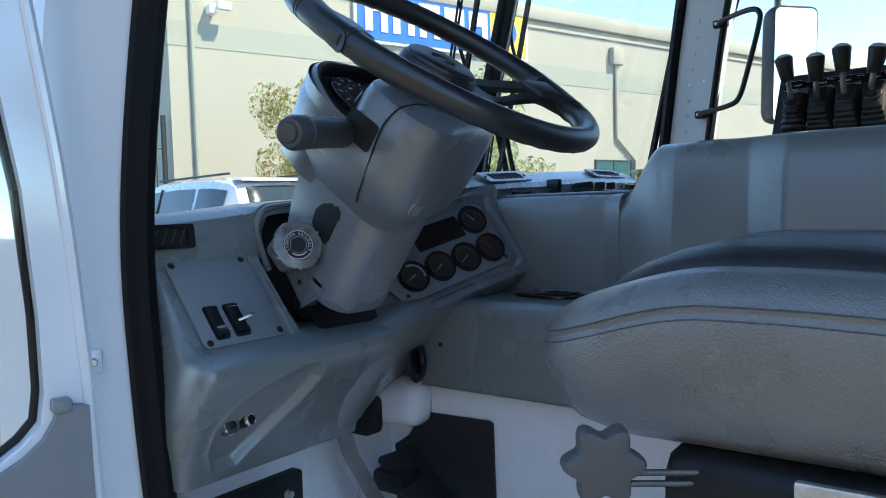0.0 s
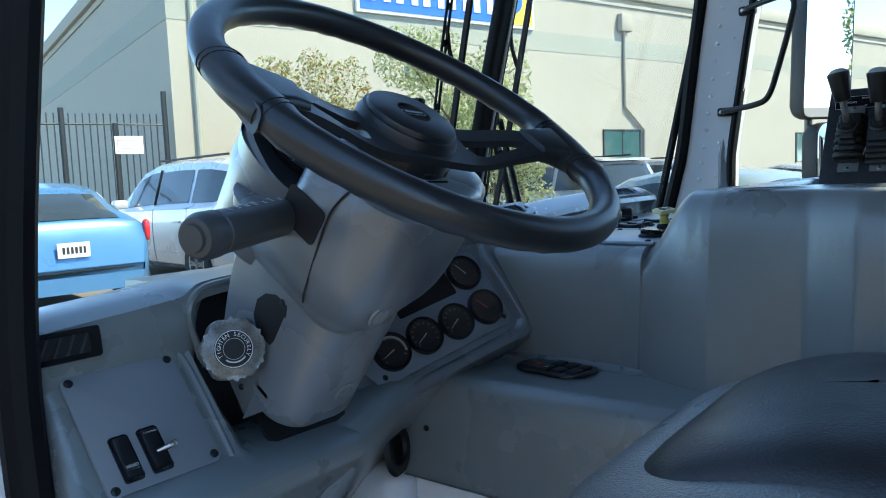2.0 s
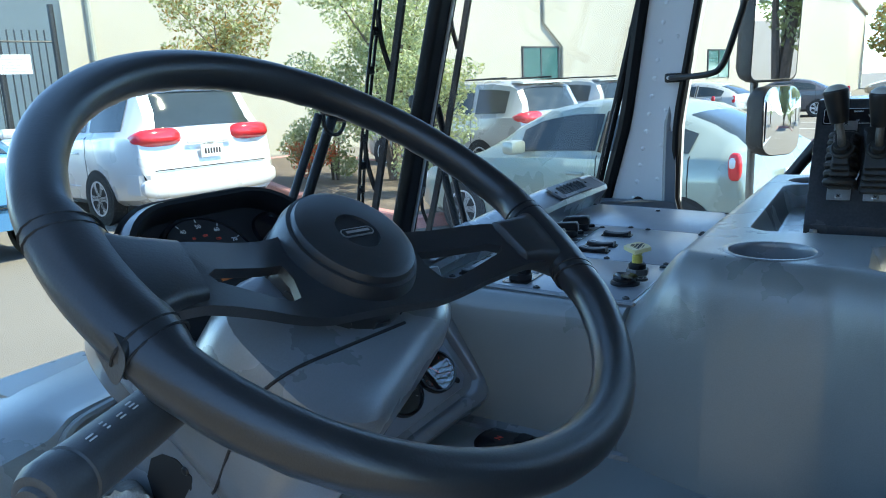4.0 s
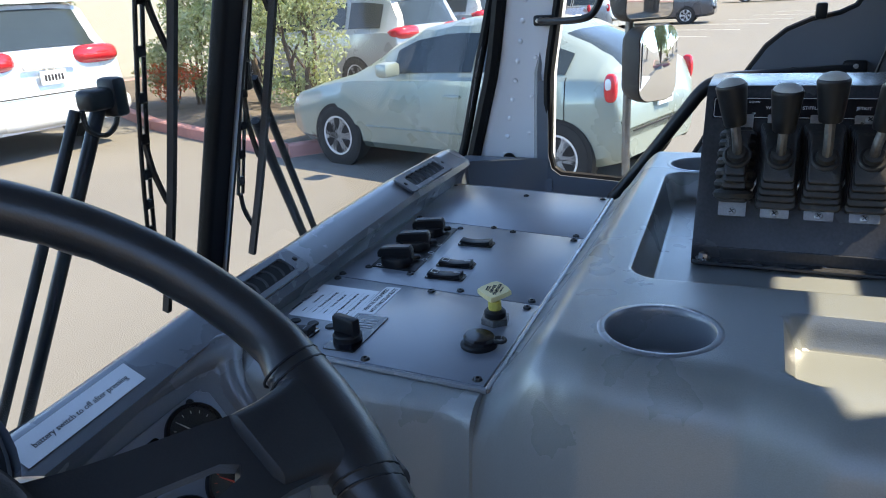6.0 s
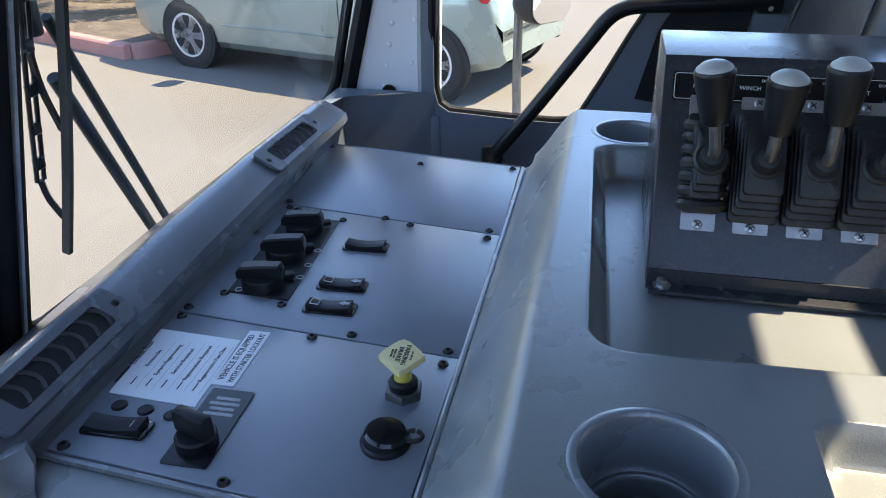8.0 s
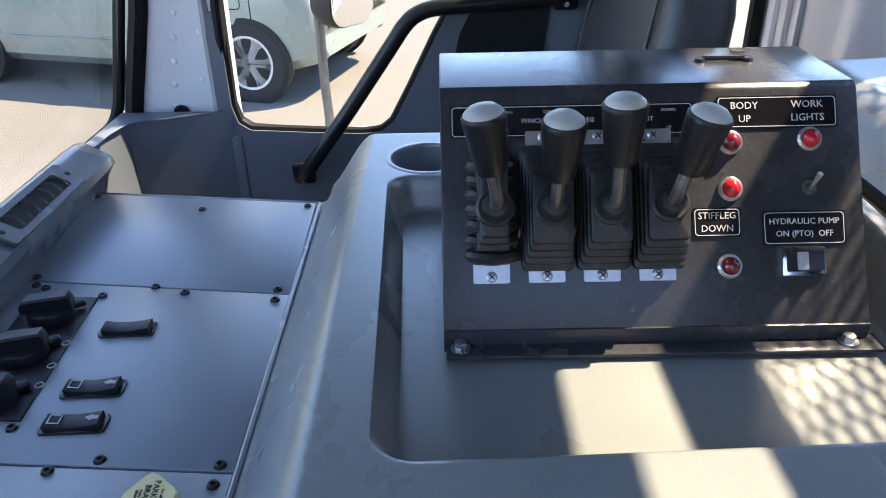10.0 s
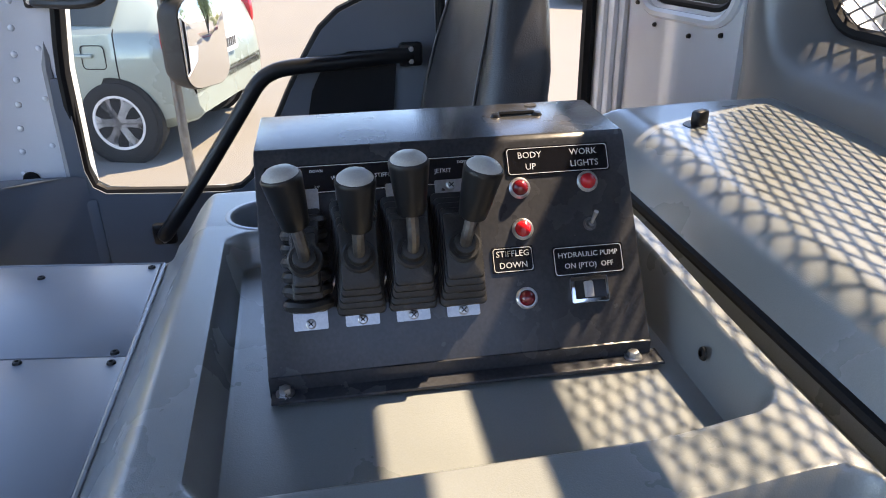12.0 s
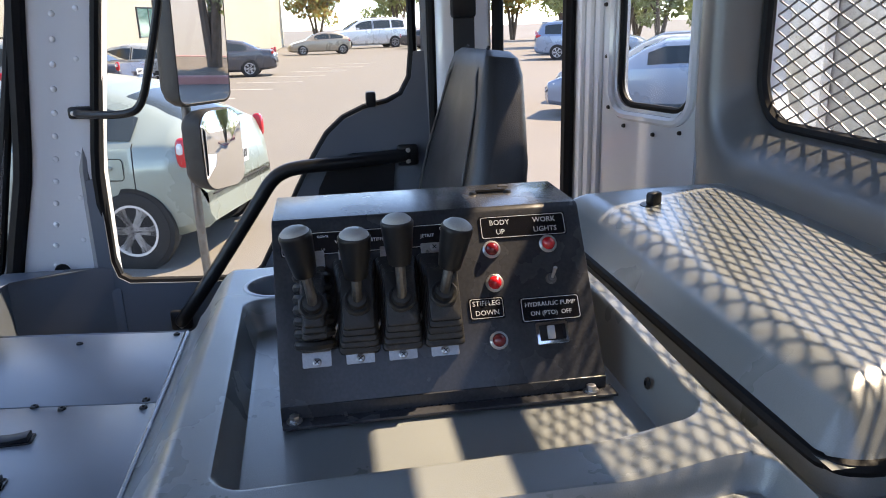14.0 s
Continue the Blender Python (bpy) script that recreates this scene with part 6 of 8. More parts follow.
for i in range(7):
    part("symbol", merge(*[block((-0.003 + 0.001 * (i % 3), -0.0008 + q * 0.0028, 0), (0.003 - 0.0012 * (i % 2), 0.0002 + q * 0.0028, 0.0004), m=frame_from(S0 + sx * (0.045 + i * 0.0125) + Vector((0.0, -0.008, 0.0178)), (-sx), (0, 0.92, 0.39))) for q in range(2 + i % 2)]), PRINT, stalk)

# instrument cluster in its hood ahead of the wheel
clus = thing("instrument_cluster", "hooded black instrument cluster with a white-lettered speedometer", "instrument cluster", at=(-0.645, 0.2, 1.5))
CN = Vector((0.0, -0.72, 0.69)).normalized()
CM = frame_from((-0.648, 0.195, 1.513), (1, 0, 0), (0, CN.z, -CN.y))
part("face", prism(round_rect(-0.098, -0.065, 0.098, 0.056, 0.05, 8), 0.004, CM @ Matrix.Translation((0, 0, -0.004))), SHADE_BLACK, clus)


def hood_ring(g, z):
    return [CM @ Vector((x, y, z)) for x, y in round_rect(-0.098 - g, -0.075 - g * 0.3, 0.098 + g, 0.056 + g, 0.058 + g * 0.6, 9)]


def hood_rings():
    out = []
    for g, z in ((0.0, -0.01), (0.0, 0.008), (0.001, 0.017), (0.003, 0.021), (0.007, 0.021), (0.011, 0.015), (0.012, -0.02), (0.0, -0.08)):
        ringp = hood_ring(g, 0)
        pts = []
        for p in ringp:
            q = CM.inverted() @ p
            pts.append(CM @ Vector((q.x, q.y, z * (0.35 + 0.65 * smoothstep(-0.07, 0.05, q.y)) if z > 0 else z)))
        out.append(pts)
    return out


part("hood", loft(hood_rings()[:5], cap=False), DARK, clus, "black inside of the visor hood")
part("hood_rim", loft(hood_rings()[4:], cap=False), GREY_SMOOTH, clus, "grey outside of the visor hood")
part("hood_shell", loft([hood_ring(0.015, z) if z > -0.01 else hood_ring(0.012 + z * 0.12, z) for z in (0.012, -0.02, -0.06, -0.11)], cap=False), GREY_SMOOTH, clus, "grey outer shell of the cluster")
SPD = CM @ pose(-0.022, 0.008, 0.001)
part("bezel", lathe([(0.042, 0.0), (0.043, 0.005), (0.0455, 0.005), (0.047, 0)], SPD, 48), BLACK_GLOSS, clus)
part("dial", lathe([(0, 0.0055), (0.042, 0.0055)], SPD, 40, closed=False), SHADE_BLACK, clus)
for i, t in enumerate(range(0, 90, 10)):
    a = radians(232 - i * 30)
    if t:
        part("numeral", text_bm(str(t), 0.0058, SPD @ pose(0.0335 * math.cos(a), 0.0335 * math.sin(a), 0.006)), PRINT, clus)
    part("tick", block((0.038, -0.0004, 0.0058), (0.0412, 0.0004, 0.0062), m=SPD @ pose(0, 0, 0, 0, 0, math.degrees(a))), PRINT, clus)
    if i < 8:
        part("numeral_small", text_bm(str(t * 2 if t else 10), 0.0036, SPD @ pose(0.0235 * math.cos(a - 0.1), 0.0235 * math.sin(a - 0.1), 0.006)), RED_PRINT, clus)
part("unit", text_bm("MPH", 0.0042, SPD @ pose(-0.008, 0.014, 0.006)), PRINT, clus)
part("needle", prism([(-0.012, -0.0011), (0.033, -0.0005), (0.033, 0.0005), (-0.012, 0.0011)], 0.001, SPD @ pose(0, 0, 0.0075, 0, 0, 217)), PRINT, clus)
part("display", prism(round_rect(-0.009, -0.0235, 0.018, -0.0115, 0.001), 0.0006, SPD @ Matrix.Translation((0, 0, 0.0056))), ORANGE, clus, "orange message window")
for u, v in ((0.062, 0.02), (0.07, -0.02)):
    part("side_gauge", lathe([(0.0, 0.001), (0.021, 0.001), (0.0225, 0.004), (0.0235, 0.0)], CM @ pose(u, v, 0.001), 24), BLACK_GLOSS, clus)

# clear cap of the reservoir beside the column
cap = thing("reservoir_cap", "smoky clear screw cap lettered TIGHTEN SECURELY beside the column", "cap", at=(-0.762, 0.25, 1.31))
ca = Vector((-0.45, -0.86, 0.22)).normalized()
CAPC = Vector((-0.768, 0.229, 1.3115))
cm = along(CAPC, ca)
pts = [(0.034 * (1 + 0.07 * math.cos(6 * a)) * math.cos(a), 0.034 * (1 + 0.07 * math.cos(6 * a)) * math.sin(a)) for a in (2 * math.pi * i / 48 for i in range(48))]
part("grip", prism(pts, 0.034, cm @ Matrix.Translation((0, 0, -0.034)), r=0.004, seg=3), CLEAR_CAP, cap)
part("neck", lathe([(0.022, -0.08), (0.022, -0.03)], cm, 20), DARK, cap)
rx = (Vector((0, 0, 1)) - ca * ca.z).normalized()
DMc = frame_from(CAPC + ca * 0.0004, rx.cross(ca), rx)
part("disc", lathe([(0, 0.0008), (0.0205, 0.0008), (0.021, 0)], DMc, 32), SHADE_BLACK, cap)
part("ring", lathe([(0.0195, 0.001), (0.0205, 0.001)], DMc, 32, closed=False), PRINT, cap)
for i, ch in enumerate("TIGHTEN SECURELY"):
    a = radians(205 - i * 15.5)
    if ch != " ":
        part("letter", text_bm(ch, 0.0062, DMc @ pose(0.0158 * math.cos(a), 0.0158 * math.sin(a), 0.001, 0, 0, math.degrees(a) - 90)), PRINT, cap)
part("arrow", tube([DMc @ Vector((0.0145 * math.cos(radians(a)), 0.0145 * math.sin(radians(a)), 0.001)) for a in range(230, 321, 10)], 0.0009, 5), PRINT, cap)
part("inner", lathe([(0.0, 0.001), (0.011, 0.001)], DMc, 28, closed=False), SHADE_BLACK, cap)
part("inner_ring", lathe([(0.0112, 0.0011), (0.0118, 0.0011)], DMc, 28, closed=False), PRINT_DIM, cap)
# A solid black block gives the cavity round the column its painted shade.
solid("column_shade", block((-0.752, 0.375, 1.10), (-0.56, 0.40, 1.362), 0.01), SHADE_BLACK, "black block painted as the shade in the opening round the column", "opening", "structure")

# ---- seats ----
def cushion(lo, hi, p=4.0, n=28, sag=0.0, m=None):
    """A padded block: a superellipsoid between two corners with a slightly hollow top."""
    bm = bmesh.new()
    bmesh.ops.create_uvsphere(bm, u_segments=n * 2, v_segments=n, radius=1.0)
    lo, hi = Vector(lo), Vector(hi)
    c, h = (lo + hi) / 2, (hi - lo) / 2
    for v in bm.verts:
        d = v.co
        k = (abs(d.x) ** p + abs(d.y) ** p + abs(d.z) ** p) ** (-1 / p)
        q = d * k
        dip = sag * max(q.z, 0) * (1 - q.x * q.x) * (1 - 0.6 * q.y * q.y)
        v.co = Vector((c.x + q.x * h.x, c.y + q.y * h.y, c.z + q.z * h.z - dip))
    if m is not None:
        bm.transform(m)
    return bm


seat = thing("driver_seat", "black grained vinyl driver's seat with a star adjusting knob", "seat", at=(-0.62, -0.45, 0.72))
SEATM = pose(-0.64, -0.475, 1.175, -1, 0, 0)


def seat_lift(y):
    """The cushion's rise from its rounded front edge to the back."""
    return -0.032 + 0.042 * smoothstep(-0.15, -0.36, y) - 0.008 * smoothstep(-0.40, -0.62, y)


def seat_ring(inset, z, r=0.1):
    """A rounded outline of the cushion, drawn in by inset at height z."""
    pts = round_rect(-0.85 + inset, -0.75 + inset, -0.40 - inset, -0.162 - inset, max(r - inset * 0.5, 0.03), 9)
    n, out = len(pts), []
    for i in range(n):
        (x0, y0), (x1, y1) = pts[i], pts[(i + 1) % n]
        k = max(1, int(math.hypot(x1 - x0, y1 - y0) / 0.035))
        out += [(x0 + (x1 - x0) * j / k, y0 + (y1 - y0) * j / k) for j in range(k)]
    return out, z


def seat_body(levels):
    # every ring takes the same points round, spaced by angle from the middle
    rings, n = [], 120
    for inset, z in levels:
        pts, z = seat_ring(inset, z)
        cum = [0.0]
        for i in range(len(pts)):
            a, b = pts[i], pts[(i + 1) % len(pts)]
            cum.append(cum[-1] + math.hypot(b[0] - a[0], b[1] - a[1]))
        ring, i = [], 0
        for k in range(n):
            d = cum[-1] * k / n
            while cum[i + 1] < d:
                i += 1
            f = (d - cum[i]) / max(cum[i + 1] - cum[i], 1e-9)
            a, b = pts[i], pts[(i + 1) % len(pts)]
            x, y = a[0] + (b[0] - a[0]) * f, a[1] + (b[1] - a[1]) * f
            pucker = 0.0007 * math.sin(x * 210 + y * 190) * math.exp(-((z - 1.255) / 0.02) ** 2)
            ring.append(Vector((x + pucker, y + pucker, z + seat_lift(y) * smoothstep(1.12, 1.22, z))))
        rings.append(ring)
    return rings


part("cushion", loft(seat_body(((0.12, 1.128), (0.07, 1.13), (0.045, 1.136), (0.026, 1.15), (0.013, 1.175), (0.004, 1.205), (0.0, 1.228), (0.0005, 1.242), (0.0012, 1.2505), (0.0034, 1.2535), (0.0034, 1.2545), (0.0022, 1.2575), (0.006, 1.266), (0.015, 1.276), (0.03, 1.285), (0.05, 1.2885), (0.08, 1.287), (0.13, 1.28), (0.19, 1.276)))), SEAT_VINYL, seat, "rolled black vinyl cushion, paled for daylight sheen")
part("top_pad", loft(seat_body(((0.055, 1.276), (0.06, 1.288), (0.07, 1.297), (0.09, 1.304), (0.12, 1.308), (0.16, 1.311), (0.2, 1.312)))), VINYL, seat, "raised black vinyl centre pad")
for rise in (-0.006, 0.0055):
    lap = seat_body(((0.0016 if rise > 0 else 0.0006, 1.254 + rise),))[0]
    part("seam", tube(lap, 0.0007, 5, close=True), THREAD, seat, "stitched seam")
part("base", block((-0.82, -0.70, 0.98), (-0.44, -0.3, 1.135), 0.03, 3), DARK, seat, "black plastic seat base")
part("slide", block((-0.835, -0.70, 1.075), (-0.825, -0.42, 1.13), 0.004), STEEL, seat, "seat slide rail")
part("pedestal", block((-0.78, -0.66, 0.72), (-0.46, -0.3, 0.97), 0.02), DARK, seat)
star = [(0.03 * (1 + 0.17 * math.cos(6 * a)) * math.cos(a), 0.03 * (1 + 0.17 * math.cos(6 * a)) * math.sin(a)) for a in (2 * math.pi * i / 72 for i in range(72))]
KM2 = frame_from((-0.9, -0.284, 1.142), (0.62, -0.78, 0), (0, 0, 1))
part("knob", loft([[KM2 @ Vector((x * k, y * k, z)) for x, y in star] for k, z in ((0.9, 0.0), (0.98, 0.002), (1.0, 0.006), (1.0, 0.015), (0.975, 0.0195), (0.92, 0.022), (0.8, 0.0232), (0.3, 0.0236))]), STARK, seat, "six-lobed grey adjusting knob")
part("knob_stem", rod(KM2 @ Vector((0, 0, 0)), KM2 @ Vector((0, 0, -0.05)), 0.009), DARK, seat)
for dz in (-0.035, -0.045):
    part("link_rod", rod((-0.86, -0.27, 1.15 + dz), (-0.80, -0.36, 1.15 + dz), 0.003), BARE, seat)
part("backrest", cushion((-0.25, -0.07, -0.02), (0.25, 0.07, 0.62), 3.5, m=pose(-0.615, -0.80, 1.27, 8, 0, 0)), VINYL, seat, "black vinyl backrest")

pseat = thing("passenger_seat", "black high-backed vinyl passenger seat beside the door", "seat", at=(0.88, -0.5, 0.72))
PSM = pose(0.875, -0.505, 1.145, 6, 0, 4)
prof2 = []
for z, w, t, fy in ((0.0, 0.22, 0.10, 0.02), (0.15, 0.235, 0.105, 0.02), (0.32, 0.235, 0.10, 0.015), (0.43, 0.215, 0.085, 0.005), (0.52, 0.175, 0.07, 0.0), (0.585, 0.15, 0.058, -0.002), (0.615, 0.13, 0.045, -0.002), (0.626, 0.10, 0.025, -0.002)):
    prof2.append([PSM @ Vector((x, y + fy, z)) for x, y in round_rect(-w, -t * 0.55, w, t * 0.45 + 0.02, min(w, t) * 0.42, 6)])
part("backrest", loft(prof2), VINYL, pseat, "tall black vinyl backrest with head section")
for s in (-1, 1):
    part("seam", tube(smooth_line([PSM @ Vector((s * x, y, z)) for x, y, z in ((0.165, 0.082, 0.02), (0.175, 0.083, 0.2), (0.165, 0.074, 0.38), (0.13, 0.052, 0.52), (0.1, 0.045, 0.58), (0.075, 0.02, 0.632))], 6), 0.003, 6), VINYL, pseat)
part("bolster", cushion((-0.26, 0.02, 0.0), (-0.15, 0.1, 0.34), 3.0, m=PSM), VINYL, pseat)
part("cushion", cushion((0.66, -0.52, 1.02), (1.12, 0.02, 1.18), 4.0, sag=0.015), VINYL, pseat)
part("pedestal", block((0.72, -0.48, 0.72), (1.08, -0.1, 1.06), 0.03), DARK, pseat)

# ---- mirrors and wipers outside ----
mir = thing("side_mirror", "grey-backed pair of truck side mirrors on a steel tube", "mirror", at=(1.5, 0.12, 1.2))
part("post", tube(smooth_line([(1.5, 0.125, 2.2), (1.5, 0.128, 1.9), (1.5, 0.13, 1.3), (1.49, 0.133, 1.1), (1.35, 0.2, 1.02), (1.21, 0.27, 1.0)], 5), 0.0125, 12), BARE, mir, "dark steel mirror tube")


def mirror_head(z0, z1, yc, w, r, bulge, pitch, name, lab):
    """A mirror in a deep rounded housing; pitch: degrees that the glass looks down."""
    m = frame_from((1.495, yc, (z0 + z1) / 2), (0.78, -0.62, 0.0), (0, 0, 1)) @ pose(0, 0, 0, pitch)
    h = (z1 - z0) / 2
    rim = [[m @ Vector((x, y, z)) for x, y in round_rect(-w * k, -h * k, w * k, h * k, r * k, 7)] for k, z in ((0.955, 0.0125), (0.965, 0.0145), (0.985, 0.0135), (1.0, 0.008), (1.0, -0.02), (0.965, -0.045), (0.88, -0.064), (0.7, -0.077), (0.4, -0.083))]
    hd = part(name, loft(rim), MIRROR_BACK, mir, lab)
    dome = lambda k: [m @ Vector((x, y, 0.0132 + bulge * (1 - (x * x + y * y) / (w * w + h * h)))) for x, y in round_rect(-w * 0.95 * k, -h * 0.965 * k, w * 0.95 * k, h * 0.965 * k, r * 0.95 * k, 7)]
    if bulge:
        back = [m @ Vector((x, y, 0.008)) for x, y in round_rect(-w * 0.95, -h * 0.965, w * 0.95, h * 0.965, r * 0.95, 7)]
        glass = loft([back] + [dome(k) for k in (1.0, 0.985, 0.97, 0.9, 0.8, 0.7, 0.6, 0.5, 0.4, 0.3, 0.2, 0.1, 0.02)])
    else:
        glass = prism(round_rect(-w * 0.95, -h * 0.965, w * 0.95, h * 0.965, r * 0.95, 7), 0.0055, m @ Matrix.Translation((0, 0, 0.008)))
    part("glass", glass, MIRROR, hd, "mirror glass", smooth=bulge > 0)
    return hd


mirror_head(1.399, 1.618, 0.0545, 0.074, 0.042, 0.0135, 0.0, "convex_head", "small convex mirror")
mirror_head(1.629, 2.05, 0.0757, 0.093, 0.026, 0.0, 2.6, "flat_head", "tall flat mirror")
part("clamp", block((1.48, 0.115, 1.50), (1.52, 0.145, 1.56), 0.006), DARK, mir)

def on_shield(x, z, off):
    """A place off metres outside the glass."""
    return Vector((x, shield_y(z) + off, z))


def wiper(label, at, rail, blade, arms, hinge):
    """A wiper: slotted carrier of two rails with rungs, two levers, rubber blade, twin arms and a hinge block."""
    w = thing("windscreen_wiper", label, "wiper", group="wipers", at=at)
    line = [on_shield(*p) for p in rail]
    for dx in (-0.0062, 0.0062):
        part("carrier_rail", tube(smooth_line([p + X * dx for p in line], 5), 0.003, 8), DARK, w)
    path = smooth_line(line, 6)
    for i in range(1, len(path), 2):
        part("rung", block((-0.0075, -0.004, -0.007), (0.0075, 0.004, 0.007), 0.0015, 1, Matrix.Translation(path[i])), DARK, w)
    strip = smooth_line([on_shield(*p) for p in blade], 6)
    part("blade", tube(strip, 0, section=[(-0.0055, -0.004), (0.0055, -0.004), (0.0055, 0.004), (0.001, 0.009), (-0.001, 0.009), (-0.0055, 0.004)]), RUBBER, w, "black rubber wiper blade")
    for f, dz in ((0.0, -0.07), (0.3, -0.1), (0.6, -0.1)):
        p = path[int(f * (len(path) - 1))]
        end = min(strip, key=lambda q: abs(q.z - p.z - dz))
        part("lever", tube(smooth_line([p, p.lerp(end, 0.5) + Y * 0.008, end + Y * 0.006], 4), 0, section=[(-0.0035, -0.0025), (0.0035, -0.0025), (0.0035, 0.0025), (-0.0035, 0.0025)]), DARK, w)
    for p, q, r in arms:
        part("arm", rod(p, q, r * 0.9, r, 12), DARK, w)
    part("hinge", block((-0.026, -0.016, -0.014), (0.026, 0.016, 0.014), 0.008, 3, Matrix.Translation(hinge)), DARK, w, "black hinge block")
    part("hinge_pin", block((-0.012, -0.02, -0.026), (0.012, 0.012, 0.026), 0.006, m=Matrix.Translation(Vector(hinge) + X * 0.022)), DARK, w)
    part("hose", tube(smooth_line([Vector(hinge) + Vector(p) for p in ((-0.03, 0, -0.01), (-0.026, 0, -0.036), (0.0, 0, -0.048), (0.022, 0, -0.036), (0.03, 0, -0.01))], 6), 0.0035, 6), RUBBER, w)
    return w


wiper("black pantograph windscreen wiper parked outside the glass", (0.0, 0.57, 1.3), [(-0.022, 1.42, 0.045), (-0.036, 1.55, 0.05), (-0.052, 1.72, 0.05), (-0.068, 1.92, 0.045), (-0.078, 2.1, 0.04)], [(-0.002, 1.304, 0.03), (-0.012, 1.48, 0.022), (-0.028, 1.74, 0.02), (-0.05, 2.15, 0.02)], (((-0.245, 0.64, 1.17), (-0.045, 0.575, 1.622), 0.0095), ((-0.288, 0.64, 1.17), (-0.085, 0.575, 1.62), 0.0075)), (-0.05, 0.57, 1.63))
wiper("black windscreen wiper parked beside the divider", (0.2, 0.57, 1.3), [(0.181, 1.44, 0.045), (0.174, 1.58, 0.05), (0.165, 1.75, 0.05), (0.156, 1.95, 0.045), (0.15, 2.1, 0.04)], [(0.2097, 1.3237, 0.03), (0.2, 1.5, 0.022), (0.184, 1.78, 0.02), (0.165, 2.15, 0.02)], (((0.55, 0.63, 1.18), (0.262, 0.55, 1.62), 0.0075), ((0.507, 0.63, 1.18), (0.25, 0.55, 1.55), 0.0095)), (0.2, 0.55, 1.63))

# pedals at the footwell front
ped = thing("brake_pedal", "black brake pedal with steel bracket in the white footwell", "pedal", at=(-0.62, 0.33, 0.85))
part("bracket", loft([[(-0.60, y, z), (-0.56, y, z - 0.01), (-0.555, y + 0.02, z - 0.01), (-0.60, y + 0.02, z)] for y, z in ((0.36, 1.02), (0.33, 0.95), (0.27, 0.88), (0.24, 0.84))]), STEEL, ped)
part("arm", block((-0.52, 0.27, 0.86), (-0.46, 0.34, 0.9), 0.01, m=None), DARK, ped)
part("pad", block((-0.045, -0.1, -0.008), (0.045, 0.1, 0.008), 0.006, m=pose(-0.475, 0.25, 0.855, 38, 0, -8)), RUBBER, ped)
part("plate", block((-0.915, 0.24, 0.88), (-0.765, 0.262, 0.992), 0.004), DARK, ped)
for x, z in ((-0.885, 0.925), (-0.795, 0.965)):
    part("bolt", lathe([(0, 0.007), (0.006, 0.006), (0.0075, 0)], along((x, 0.239, z), (0, -1, 0)), 12), STEEL, ped)
part("linkage", block((-0.60, 0.27, 0.985), (-0.555, 0.32, 1.05), 0.012), DARK, ped)

# ---- outside: ground, building, planting, cars ----
solid("ground", prism([(-400, -400), (400, -400), (400, 400), (-400, 400)], -0.3, pose(0, 0, 0)), ASPHALT, "sun-bleached concrete parking lot", "ground", "structure")
WD, WO = Vector((0.956, -0.292, 0)), Vector((9.7, 16.6, 0))
WNn = Vector((0.292, 0.956, 0))
BMX = Matrix(((WD.x, 0, WNn.x, WO.x), (WD.y, 0, WNn.y, WO.y), (0, 1, 0, 0), (0, 0, 0, 1)))  # x along the wall, y up, z into it
house = thing("warehouse", "cream stucco warehouse with a sage band and parapet", "building", at=WO)
part("wall", block((0, 0, 0), (46, 7.9, 40), 0.0, m=BMX), STUCCO, house)
part("parapet", block((-0.15, 7.9, -0.18), (46.2, 8.42, 40.2), 0.05, m=BMX), STUCCO, house, "moulded cream parapet")
part("parapet_groove", block((-0.06, 7.62, -0.06), (46.1, 7.74, 40.1), 0.02, m=BMX), STUCCO, house)
part("band", block((-0.012, 5.75, -0.012), (46.05, 6.4, 40.0), 0.0, m=BMX), STUCCO_BAND, house, "sage painted band")
part("downpipe", tube([BMX @ Vector((0.6, y, -0.06)) for y in (0, 4, 7.85)], 0.07, 8), STUCCO_BAND, house)
LP = [BMX @ Vector(p) for p in ((16.9, 6.8, -0.08), (16.9, 3.9, -0.08), (17.96, 3.04, -0.08), (17.96, 0.2, -0.08))]
part("downpipe", tube(LP, 0.06, 8), STUCCO, house)
part("pipe_box", block((16.6, 6.7, -0.25), (17.2, 7.35, 0.0), 0.04, m=BMX), STUCCO, house)
for a, b, c, d in ((15.75, 1.75, 17.75, 3.0), (22.5, 0.02, 24.1, 3.8), (29.0, 1.6, 31.0, 2.9)):
    w = part("window", block((a, b, -0.03), (c, d, 0.02), 0.0, m=BMX), TEAL_GLASS, house, "dark teal window")
    part("frame", merge(block((a - 0.05, b - 0.05, -0.05), (a + 0.03, d + 0.05, 0), m=BMX), block((c - 0.03, b - 0.05, -0.05), (c + 0.05, d + 0.05, 0), m=BMX), block((a, d, -0.05), (c, d + 0.05, 0), m=BMX), block(((a + c) / 2 - 0.03, b, -0.05), ((a + c) / 2 + 0.03, d, 0), m=BMX)), IRON, w)
part("camera", merge(block((1.0, 6.6, -0.35), (1.2, 6.85, 0.0), 0.03, m=BMX), block((1.2, 6.7, -0.5), (1.55, 6.9, -0.3), 0.03, m=BMX)), SIGN_WHITE, house, "small wall camera")
part("wall_lamp", block((7.2, 4.9, -0.3), (7.9, 5.4, 0.0), 0.05, m=BMX), STUCCO_BAND, house)
sign = thing("wall_sign", "white-edged blue wall sign with plain white and yellow shapes", "sign", at=BMX @ Vector((9.3, 6.8, -0.1)))
part("board", block((5.4, 6.4, -0.12), (12.3, 8.2, -0.005), 0.02, m=BMX), SIGN_WHITE, sign)
